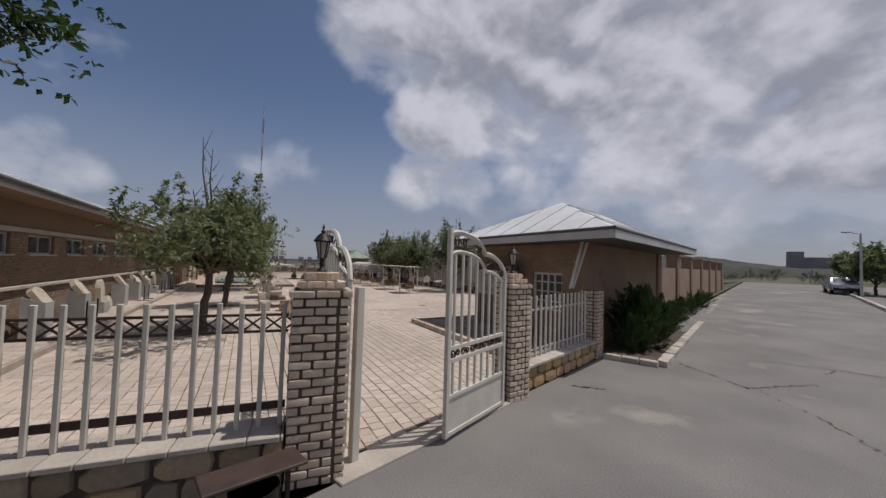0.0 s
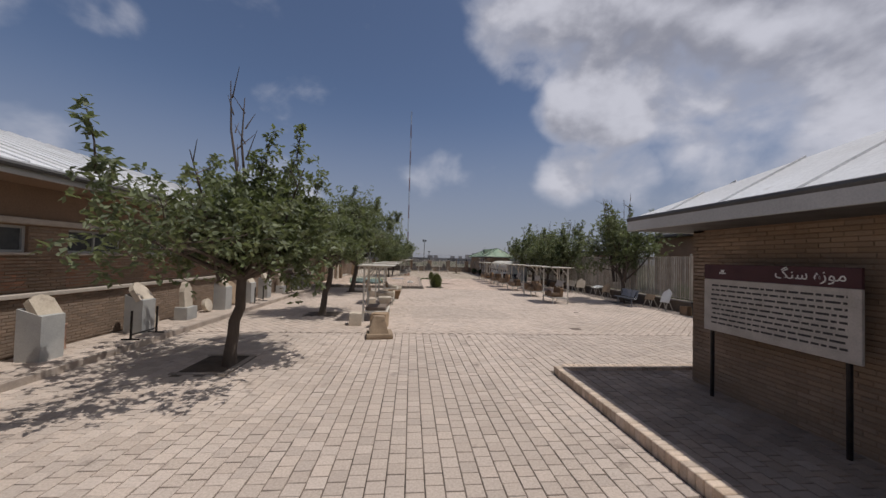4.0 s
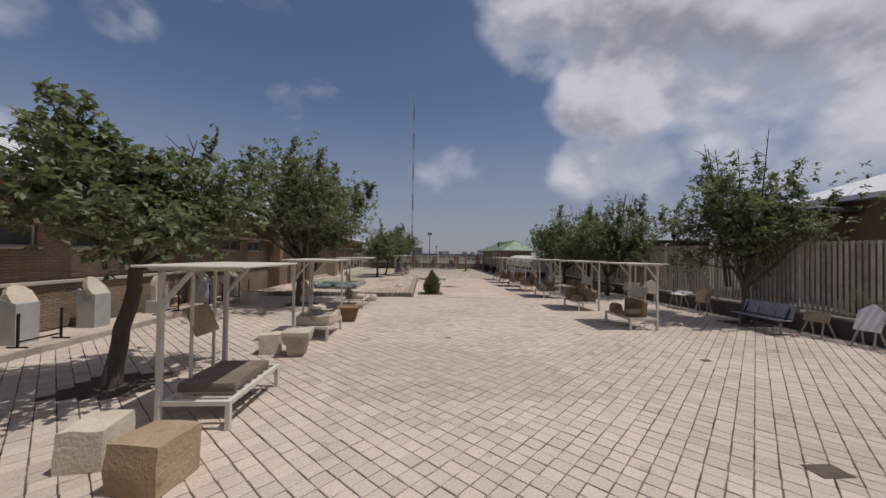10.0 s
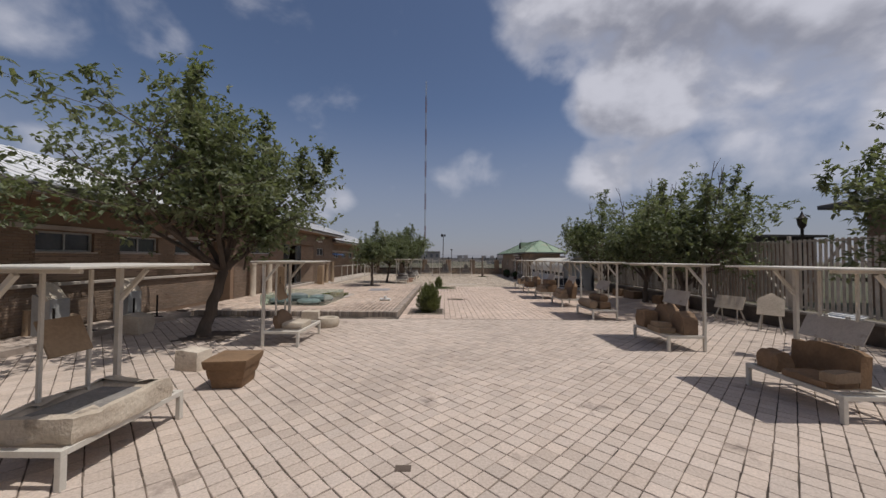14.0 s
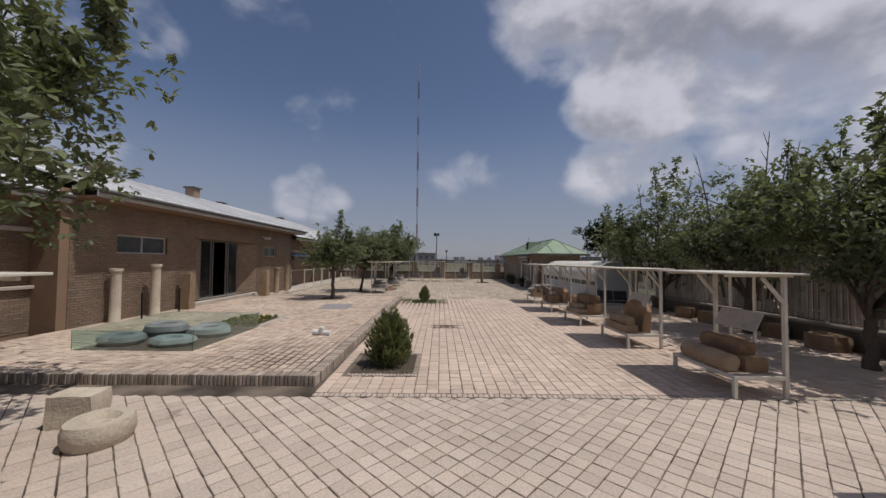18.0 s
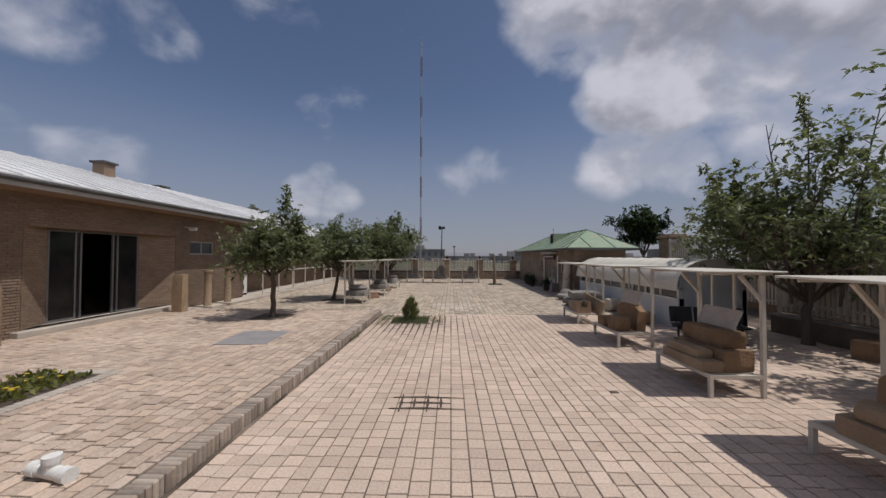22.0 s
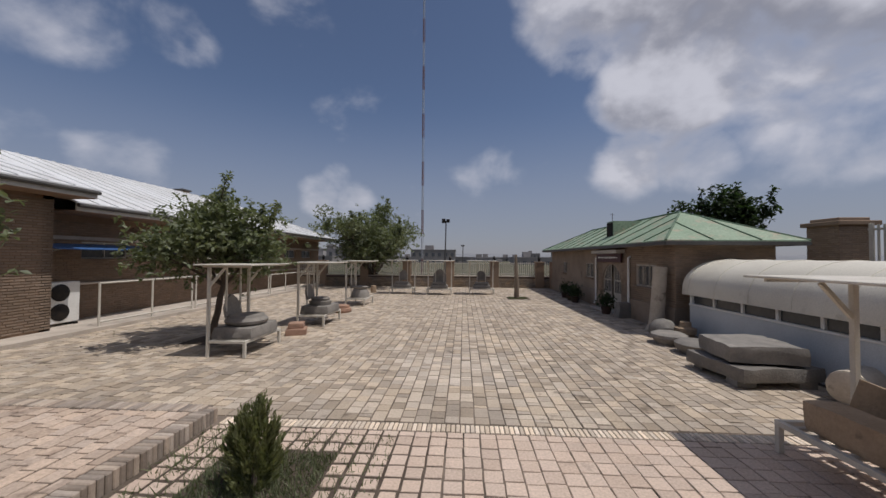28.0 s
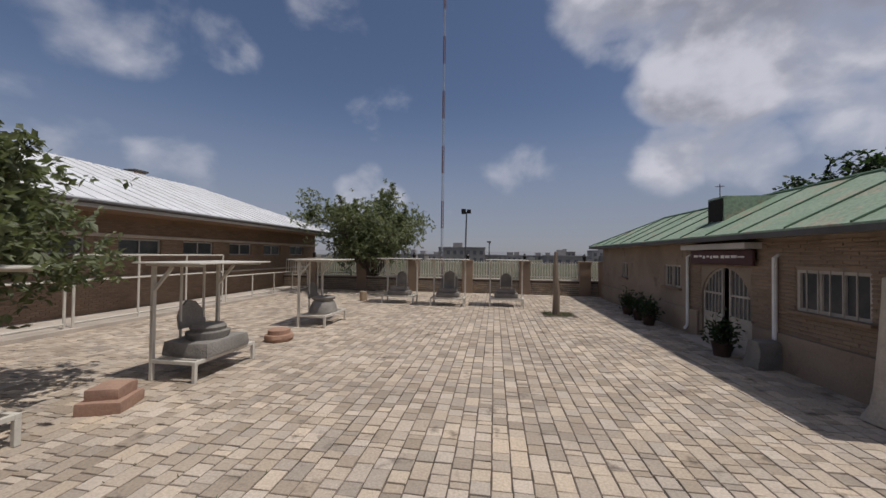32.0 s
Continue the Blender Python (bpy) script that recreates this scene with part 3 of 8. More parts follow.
for k, (a, b, c, d) in enumerate(holes_a):
    window("window_west", (AX, a, 0), (0, 1, 0), (1, 0, 0), b - a, c, d)
    rb = brick_face(MB(), (AX + 0.004, a, 0), (0, 1, 0), (1, 0, 0), 1.5, 1.42, 2.15, seed=20 + k)
    if a < 23:
        tagged(part("red_panel", rb, BRICKRED, wall), kind="stuff")
    else:
        part("plain_panel", MB().cbox(AX - 0.01, a, 1.42, AX + 0.02, b, 2.14, 0.006), TANPANEL, wall, "plain tan rendered panel")
    part("sill", MB().cbox(AX - 0.05, a - 0.06, 2.15, AX + 0.09, b + 0.06, 2.2, 0.008), COPING, wall)
# lower, projecting base with its ledge, and the band over the windows
low = setting("wall_base", MB().box(AX - 0.02, A0, 0, AX + 0.10, A1, 1.28), PLASTER, "lower brick base of the museum wall")
tagged(part("brickwork", brick_face(MB(), (AX + 0.10, A0, 0), (0, 1, 0), (1, 0, 0), A1 - A0, 0.16, 1.25, seed=3), BRICK, low), kind="stuff")
setting("trim_ledge", MB().cbox(AX - 0.02, A0, 1.28, AX + 0.2, A1, 1.37, 0.012), COPING, "pale concrete ledge along the museum wall")
setting("trim_band", MB().cbox(AX - 0.02, A0, 2.78, AX + 0.12, A1, 2.9, 0.012), COPING, "concrete band above the windows")

holes_b = [(37.4, 39.4, 2.25, 2.85), (40.9, 45.75, 0.32, 2.95), (46.5, 48.0, 2.25, 2.8)]
wall_b, hs_b = long_wall("wall_entrance", BX, A1, B1, 4.0, holes_b, "brown brick wall around the museum entrance")
tagged(part("brickwork", brick_face(MB(), (BX, A1, 0), (0, 1, 0), (1, 0, 0), B1 - A1, 0.16, 3.75, hs_b, seed=5, bh=0.05, joint=0.024, proud=0.026), BRICK, wall_b), kind="stuff")
setting("wall_corner_south", MB().box(AX - 0.3, A1 - 0.25, 0, BX, A1, 4.0), PLASTER, "brown end wall of the entrance block")
setting("wall_corner_north", wall_boxes(MB(), (BX, B1, 0), (-1, 0, 0), (0, -1, 0), 4.0, 0, 4.0, 0.25), PLASTER, "brown end wall of the entrance block")
tagged(part("brickwork", brick_face(MB(), (BX - 4, B1, 0), (1, 0, 0), (0, 1, 0), 4.0, 0.1, 3.7, seed=6), BRICK, bpy.data.objects["wall_corner_north"]), kind="stuff")
window("window_vent", (BX, 37.4, 0), (0, 1, 0), (1, 0, 0), 2.0, 2.25, 2.85)
window("window_vent", (BX, 46.5, 0), (0, 1, 0), (1, 0, 0), 1.5, 2.25, 2.8)
# the recessed entrance: brick reveals, then glass doors
ent = tagged(new("door_1"), "glass entrance doors in a recessed brick opening, one leaf open, panes coloured dark for the unlit room", "door", "", "structure")
DP = BX - 0.42
for y0, y1, s in ((40.92, 41.8, 1), (45.73, 44.62, -1)):
    face = (Vector((BX + 0.006, y0, 0)), Vector((DP, y1, 0)))
    part("reveal", MB().prism([(BX - 0.002, y0), (DP, y1), (DP - 0.2, y1), (DP - 0.2, y0), (BX - 0.002, y0 + 0.001 * s)][::s], 0.17, 2.95), PLASTER, ent)
    run = face[1] - face[0]
    n = Vector((-run.y, run.x, 0)).normalized() * (1 if s < 0 else -1)
    n = n if n.x > 0 else -n
    tagged(part("brickwork", brick_face(MB(), face[0] - n * 0.004, run.normalized(), n, run.length, 0.33, 2.93, seed=9), BRICK, ent), kind="stuff")
part("head", MB().box(DP - 0.2, 40.92, 2.95, BX - 0.302, 45.73, 3.2), PLASTER, ent)
fr = MB()
for y in (41.84, 42.55, 42.7, 43.7, 43.85, 44.59):
    fr.bar((DP - 0.03, y, 0.32), (DP - 0.03, y, 2.93), 0.055, 0.055, up=(1, 0, 0))
for y0, y1 in ((41.85, 42.55), (43.85, 44.58)):
    for z in (0.36, 2.9):
        fr.bar((DP - 0.03, y0, z), (DP - 0.03, y1, z), 0.05, 0.05)
fr.bar((DP - 0.03, 42.55, 2.9), (DP - 0.03, 43.85, 2.9), 0.05, 0.05)
part("door_frame", fr, plain("dull_door_frame", (0.20, 0.195, 0.19), 0.5, 0.3), ent)
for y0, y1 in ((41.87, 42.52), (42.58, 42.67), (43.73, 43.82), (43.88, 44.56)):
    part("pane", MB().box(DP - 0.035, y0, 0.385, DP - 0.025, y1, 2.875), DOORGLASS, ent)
# back wall added behind the doors, coloured near-black in place of shade
part("inner_wall", MB().box(DP - 3.2, 40.6, 0.1, DP - 3.0, 45.6, 3.2), UNLITBLACK, ent)
setting("trim_step", MB().cbox(BX - 0.9, 40.7, 0.16, BX + 0.22, 45.5, 0.32, 0.02), COPING, "worn stone entrance step")

holes_c = [(a, a + 1.6, 2.05, 2.62) for a in [52.0 + 2.6 * k for k in range(7)]]
wall_c, hs_c = long_wall("wall_north_wing", CX, B1, C1, 3.6, holes_c, "brown brick wall of the museum's north wing")
tagged(part("brickwork", brick_face(MB(), (CX, B1, 0), (0, 1, 0), (1, 0, 0), C1 - B1, 0.1, 3.3, hs_c, seed=8, bh=0.05, joint=0.022, proud=0.022), BRICK, wall_c), kind="stuff")
for a, b, c, d in holes_c:
    window("window_wing", (CX, a, 0), (0, 1, 0), (1, 0, 0), b - a, c, d)
setting("trim_band_wing", MB().cbox(CX - 0.02, B1, 2.66, CX + 0.1, C1, 2.78, 0.012), COPING, "concrete band above the windows of the wing")
setting("trim_ledge_wing", MB().cbox(CX - 0.02, B1, 1.2, CX + 0.12, C1, 1.28, 0.012), COPING, "pale ledge along the wing")
setting("wall_back", MB().box(-15.3, A0, 0, -15, C1, 3.8), PLASTER, "back wall of the museum")
setting("wall_end_south", MB().box(-15, A0 - 0.3, 0, AX, A0, 3.8), PLASTER, "south end wall of the museum")
setting("wall_end_north", MB().box(-15, C1, 0, CX, C1 + 0.3, 3.6), PLASTER, "north end wall of the museum")
setting("floor_museum", MB().box(-15, A0, -0.05, AX, A1, 0.1).box(-15, A1, -0.05, BX, B1, 0.1).box(-15, B1, -0.05, CX, C1, 0.1), SHADYPAVE, "dark floor inside the museum")

RX = -9.6
for tag, x, z, y0, y1, yr0, yr1, RZ in (("south", AX + 0.9, 3.85, A0 - 0.6, A1 - 0.05, A0 + 4, A1 - 0.05, 6.0), ("middle", BX + 0.8, 4.05, A1 - 0.05, B1 + 0.45, A1 - 0.05, B1 + 0.45, 6.1), ("north", CX + 1.4, 3.72, B1 + 0.45, C1 + 0.6, B1 + 0.45, C1 - 5, 6.1)):
    seam_roof("roof_" + tag, ((x, y0, z), (x, y1, z)), ((RX, yr0, RZ), (RX, yr1, RZ)), WHITEROOF, "white sheet-metal roof of the museum")
    setting("roof_back_" + tag, MB().add([(RX, yr0, RZ), (RX, yr1, RZ), (-15.8, y1, z), (-15.8, y0, z), (RX, yr0, RZ - 0.05), (RX, yr1, RZ - 0.05), (-15.8, y1, z - 0.05), (-15.8, y0, z - 0.05)], [(0, 1, 2, 3), (7, 6, 5, 4), (3, 2, 6, 7), (0, 3, 7, 4), (1, 5, 6, 2)]), WHITEROOF, "far slope of the museum roof")
    setting("fascia_" + tag, MB().cbox(x - 0.06, y0, z - 0.26, x - 0.01, y1, z - 0.055, 0.01), FASCIA, "grey sheet fascia under the eaves")
    setting("gutter_" + tag, MB().tube([(x + 0.05, y0, z - 0.1), (x + 0.05, y1, z - 0.1)], 0.06, 8), FASCIADARK, "dark metal gutter", smooth=True)
    setting("soffit_" + tag, MB().box(x - (0.95 if tag != "north" else 1.6), y0, z - 0.27, x - 0.03, y1, z - 0.24), PLASTER, "brown soffit under the eaves")
setting("roof_step", MB().add([(AX + 0.9, A1 - 0.06, 3.8), (RX, A1 - 0.06, 5.98), (-15.8, A1 - 0.06, 3.8)], [(0, 2, 1)]), WHITEROOF, "sheet gable between two roof heights")
# hips that close the two ends
setting("roof_hip_south", MB().add([(AX + 0.9, A0 - 0.6, 3.85), (RX, A0 + 4, 6.0), (-15.8, A0 - 0.6, 3.85), (AX + 0.9, A0 - 0.6, 3.8), (-15.8, A0 - 0.6, 3.8)], [(0, 1, 2), (0, 2, 4, 3)]), WHITEROOF, "hipped end of the white roof")
setting("roof_hip_north", MB().add([(CX + 1.4, C1 + 0.6, 3.72), (RX, C1 - 5, 6.1), (-15.8, C1 + 0.6, 3.72), (CX + 1.4, C1 + 0.6, 3.67), (-15.8, C1 + 0.6, 3.67)], [(2, 1, 0), (3, 4, 2, 0)]), WHITEROOF, "hipped end of the white roof")

# ---- raised strip along the museum, and the terrace ----
STRIP = 0.14
setting("pavement_strip", MB().box(AX + 0.1, 2.0, -0.1, -2.98, 32.4, STRIP - 0.012), JOINT, "raised strip along the museum wall")
TZ = 0.17
setting("terrace", MB().box(BX, 32.6, -0.1, 4.32, 45.75, TZ - 0.012), JOINT, "raised terrace before the museum entrance")
setting("pavement_wing", MB().box(CX, 45.75, -0.1, -2.75, C1, 0.1), COPING, "raised concrete strip along the north wing")

# ---- trees ----
ROSETTE = 6


def grow(seed, height, spread, low, limbs, leaves, size, fill=1.0, lean=(0, 0), bare=0, thick=0.11, shoots=26, reach=(), snags=()):
    """Trunk and limbs as one tapered skeleton, and leaves in loose clumps at the ends of the twigs."""
    r = random.Random(seed)
    wood, tips = MB(), []

    def limb(p, d, length, rad, depth):
        pts, rads = [p], [rad]
        n = 5
        for k in range(n):
            d = (d + Vector((r.uniform(-1, 1), r.uniform(-1, 1), r.uniform(-0.35, 0.75))) * 0.2).normalized()
            p = p + d * length / n
            pts.append(p)
            rads.append(rad * (1 - 0.62 * (k + 1) / n))
        wood.tube(pts, rads, 7 if depth == 0 else 5, cap=True)
        if depth >= 2:
            tips.append((pts[-1], d))
            tips.append((pts[-3], d))
            return
        for k in range(r.randint(3, 4) if depth else r.randint(3, 5)):
            i = r.randint(2, n)
            side = Vector((r.uniform(-1, 1), r.uniform(-1, 1), r.uniform(-0.25, 0.6))).normalized()
            limb(pts[i], (d * 0.45 + side * 0.8).normalized(), length * r.uniform(0.5, 0.72), rads[i] * 0.7, depth + 1)
        tips.append((pts[-1], d))

    trunk = [Vector((0, 0, -0.05))]
    rads = [thick * 1.45]
    for k in range(1, 7):
        t = k / 6
        trunk.append(Vector((lean[0] * t + r.uniform(-0.04, 0.04), lean[1] * t + r.uniform(-0.04, 0.04), low * t)))
        rads.append(thick * (1.12 - 0.25 * t))
    wood.tube(trunk, rads, 10)
    top = trunk[-1]
    for k in range(limbs):
        a = 2 * math.pi * (k + r.uniform(-0.3, 0.3)) / limbs
        out = r.uniform(0.35, 1.0)
        d = Vector((math.cos(a) * out * spread, math.sin(a) * out * spread, (height - low) * r.uniform(0.45, 0.85)))
        limb(top, d.normalized(), d.length * 0.62, thick * 0.55, 0)
    limb(top, Vector((lean[0] * 0.2, lean[1] * 0.2, 1)).normalized(), (height - low) * 0.6, thick * 0.6, 0)
    # long leafy limbs and dead bare stems that stand out of the crown
    for v in reach:
        limb(top, Vector(v).normalized(), Vector(v).length * 0.85, thick * 0.6, 0)
        limb(top + Vector(v) * 0.45, Vector(v).normalized(), Vector(v).length * 0.5, thick * 0.4, 1)
    for v in snags:
        v = Vector(v)
        stem = [top, top + v * 0.4 + Vector((0.06, 0.03, 0)), top + v * 0.75 - Vector((0.05, 0, 0)), top + v]
        wood.tube(stem, [0.05, 0.036, 0.022, 0.008], 6)
        for q in range(7):
            o = stem[1].lerp(stem[3], q / 7)
            wood.tube([o, o + Vector((r.uniform(-0.3, 0.3), r.uniform(-0.3, 0.3), r.uniform(0.25, 0.6)))], [0.016, 0.004], 4)
    for k in range(bare):
        a = r.uniform(0, 6.28)
        pts = [top + Vector((math.cos(a), math.sin(a), 0)) * 0.2 * spread, top + Vector((math.cos(a) * 0.35 * spread, math.sin(a) * 0.35 * spread, (height - low) * 0.7)), top + Vector((math.cos(a) * 0.45 * spread, math.sin(a) * 0.45 * spread, (height - low) * 1.05))]
        wood.tube(pts, [0.035, 0.022, 0.008], 5)
        for q in range(4):
            o = pts[1].lerp(pts[2], q / 4)
            wood.tube([o, o + Vector((r.uniform(-0.4, 0.4), r.uniform(-0.4, 0.4), r.uniform(0.2, 0.5)))], [0.013, 0.004], 4)
    # upright leafy shoots over the crown
    high = sorted((p for p, _ in tips), key=lambda p: -p.z)[:max(1, len(tips) // 2)]
    spray = []
    for k in range(shoots):
        p = r.choice(high)
        q = p + Vector((r.uniform(-0.25, 0.25), r.uniform(-0.25, 0.25), r.uniform(0.35, 0.95))) * (0.6 + 0.08 * height)
        mid = p.lerp(q, 0.5) + Vector((r.uniform(-0.06, 0.06), r.uniform(-0.06, 0.06), 0))
        wood.tube([p, mid, q], [0.014, 0.01, 0.004], 4)
        for i in range(8):
            spray.append(p.lerp(mid, i / 4) if i < 4 else mid.lerp(q, (i - 3) / 4))
    # leaves: clumps round the tips, drooping
    g = np.random.default_rng(seed)
    tip = np.array([list(p) for p, _ in tips])
    keep = tip[:, 2] > low * 0.72
    tip = tip[keep]
    per = max(1, round(leaves * 0.75 / ROSETTE / len(tip)))
    base = np.repeat(tip, per, 0)
    clump = g.uniform(0.5, 1.2, len(tip)).repeat(per)[:, None]
    off = g.normal(0, 1, base.shape) * np.array([0.25, 0.25, 0.22]) * clump * fill
    off[:, 2] -= 0.04
    pos = base + off
    if spray:
        line = np.array([list(p) for p in spray]).repeat(max(1, round(leaves / 9000)), 0)
        pos = np.concatenate([pos, line + g.normal(0, 1, line.shape) * 0.05])
    # each rosette is a whorl of long leaves that spread from one twig end
    pos = pos.repeat(ROSETTE, 0)
    n = len(pos)
    pos = pos + g.normal(0, 0.022, (n, 3))
    ang = g.uniform(0, 2 * np.pi, n)
    droop = g.uniform(-1.1, 0.75, n)
    d = np.stack([np.cos(ang) * np.cos(droop), np.sin(ang) * np.cos(droop), np.sin(droop)], -1)
    s = np.stack([-np.sin(ang), np.cos(ang), g.uniform(-1.3, 1.3, n)], -1)
    s /= np.linalg.norm(s, axis=1)[:, None]
    nn = np.cross(d, s)
    L = (size * g.uniform(0.75, 1.4, n))[:, None]
    W = L * 0.27
    mid = pos + d * L * 0.5
    v = np.stack([pos, mid + s * W + nn * L * 0.06, pos + d * L - nn * L * 0.05, mid - s * W + nn * L * 0.06], 1).reshape(-1, 3)
    f = np.arange(n * 4).reshape(-1, 4)
    return wood, v, f


def leaf_mesh(v, f, material, name="crown"):
    me = bpy.data.meshes.new(name)
    me.from_pydata(v.tolist(), [], f.tolist())
    me.materials.append(material)
    return me


def tree(x, y, seed, height, spread, low, leaves=14000, size=0.12, limbs=6, label="leafy young walnut tree in a paving pit", material=None, z=0.0, group="yard trees", **kw):
    wood, v, f = grow(seed, height, spread, low, limbs, leaves, size, **kw)
    ob = thing("tree", label, "tree", group, at=Matrix.Translation((x, y, z)))
    part("trunk", wood, BARK, ob, "grey-brown bark", smooth=True)
    o = new("crown", leaf_mesh(v, f, material or LEAF))
    o.parent = ob
    return ob


def conifer(x, y, seed, height, width, count=5000, z=0.0, label="small dense green conifer shrub", material=None, name="shrub", group="conifer shrubs"):
    """A dense upright shrub of fine sprays."""
    g = np.random.default_rng(seed)
    ob = thing(name, label, "shrub", group, at=Matrix.Translation((x, y, z)))
    part("stem", MB().tube([(0, 0, -0.02), (0.01, 0, height * 0.7)], [0.03, 0.008], 6), BARK, ob)
    m = max(24, count // 70)
    bt = g.uniform(0, 1, m) ** 0.85
    ba = g.uniform(0, 2 * np.pi, m)
    reach = width / 2 * np.interp(bt, [0, 0.12, 0.35, 0.7, 1], [0.7, 1.0, 1.0, 0.78, 0.3]) * g.uniform(0.72, 1.16, m)
    root = np.stack([0 * ba, 0 * ba, bt * height * 0.62], -1)
    end = np.stack([reach * np.cos(ba), reach * np.sin(ba), 0.05 + bt * height * 0.8 + g.uniform(0.02, 0.24, m) * height], -1)
    which = g.integers(0, m, count)
    along = g.uniform(0.25, 1.0, count)[:, None] ** 0.7
    bow = np.stack([0 * ba, 0 * ba, -0.10 * height * np.ones(m)], -1)[which]
    pos = root[which] * (1 - along) + end[which] * along + bow * (along * (1 - along) * 4)
    pos += g.normal(0, 1, pos.shape) * (0.045 * width + 0.008) * (1.25 - along)
    pos[:, 2] = np.maximum(pos[:, 2], 0.02)
    d = (end - root)[which]
    d /= np.linalg.norm(d, axis=1)[:, None] + 1e-6
    d += np.array([0, 0, 0.7]) + g.normal(0, 0.32, (count, 3))
    d /= np.linalg.norm(d, axis=1)[:, None]
    s = np.cross(d, g.normal(0, 1, (count, 3)))
    s /= np.linalg.norm(s, axis=1)[:, None]
    L = (g.uniform(0.045, 0.11, count) * min(1.6, max(0.8, height)))[:, None]
    v = np.stack([pos, pos + d * L * 0.5 + s * L * 0.13, pos + d * L, pos + d * L * 0.5 - s * L * 0.13], 1).reshape(-1, 3)
    o = new("foliage", leaf_mesh(v, np.arange(count * 4).reshape(-1, 4), material or CONIFER, "foliage"))
    o.parent = ob
    return ob


tree(-0.2, 13.75, 4, 4.0, 3.0, 1.75, leaves=22000, size=0.12, bare=2, lean=(0.1, 0.15), limbs=9, fill=1.15, reach=((0.95, 0.0, 1.65), (1.3, 0.3, 1.0)), snags=((-0.35, -0.1, 4.2), (-0.1, 0.0, 3.9)))
tree(0.05, 20.2, 9, 4.15, 2.1, 1.85, leaves=13500, size=0.125, bare=2, lean=(0.3, 0.1), limbs=6, fill=1.1)
tree(-0.3, 29.2, 14, 6.1, 4.4, 1.7, lean=(0.2, 0.5), leaves=36000, size=0.13, bare=2, thick=0.14, limbs=11, fill=1.4)
tree(15.9, 25.6, 21, 6.0, 2.5, 1.2, leaves=16000, size=0.135, bare=6, limbs=7, fill=1.15)
tree(15.4, 33.6, 25, 5.4, 2.9, 1.0, leaves=17000, size=0.135, bare=4, limbs=8, fill=1.2)
tree(16.0, 37.2, 27, 5.6, 2.9, 1.05, leaves=17000, size=0.135, bare=4, limbs=8, fill=1.2)
tree(16.2, 41.6, 31, 5.3, 2.9, 1.05, leaves=17000, size=0.135, bare=3, limbs=9, fill=1.2)
tree(1.1, 44.1, 35, 3.4, 2.1, 1.3, leaves=15000, size=0.12, thick=0.085, z=TZ, bare=1, fill=1.1, shoots=16)
tree(1.15, 50.0, 38, 3.5, 1.8, 1.4, leaves=18000, lean=(0.25, 0.1), size=0.125, thick=0.08, fill=1.15, shoots=14)
tree(0.9, 67.3, 47, 6.2, 3.6, 0.6, leaves=34000, size=0.17, thick=0.2, limbs=10, fill=1.7, label="leafy tree beside the far wall")
conifer(5.48, 33.7, 2, 1.06, 0.84, 15000)
conifer(5.72, 44.5, 5, 0.76, 0.54, 7000)
for k, (u, n, h, w) in enumerate(((0.9, 0.75, 1.0, 0.9), (1.9, 0.8, 1.75, 1.7), (3.3, 0.8, 1.5, 1.5), (4.6, 0.85, 0.9, 1.1), (6.2, 0.8, 1.0, 1.2), (8.5, 0.8, 0.9, 1.2), (11.5, 0.8, 0.9, 1.3), (15, 0.8, 1.0, 1.5), (19, 0.8, 1.0, 1.5))):
    a = radians(19.5)
    p = Vector((9.45, 5.6, 0)) + Vector((math.cos(a) * u - math.sin(a) * n, math.sin(a) * u + math.cos(a) * n, 0.06))
    conifer(p.x, p.y, 60 + k, h, w, 6000, p.z, "dark green bushy shrub in the street planter", LEAFDARK, group="street planter shrubs")

# ---- street fence and gate ----
LEFT = radians(-8)
LM = Matrix.Translation((1.88, 4.58, 0)) @ Matrix.Rotation(LEFT, 4, "Z")
RM = Matrix.Translation(GATE) @ Matrix.Rotation(FRONT, 4, "Z")


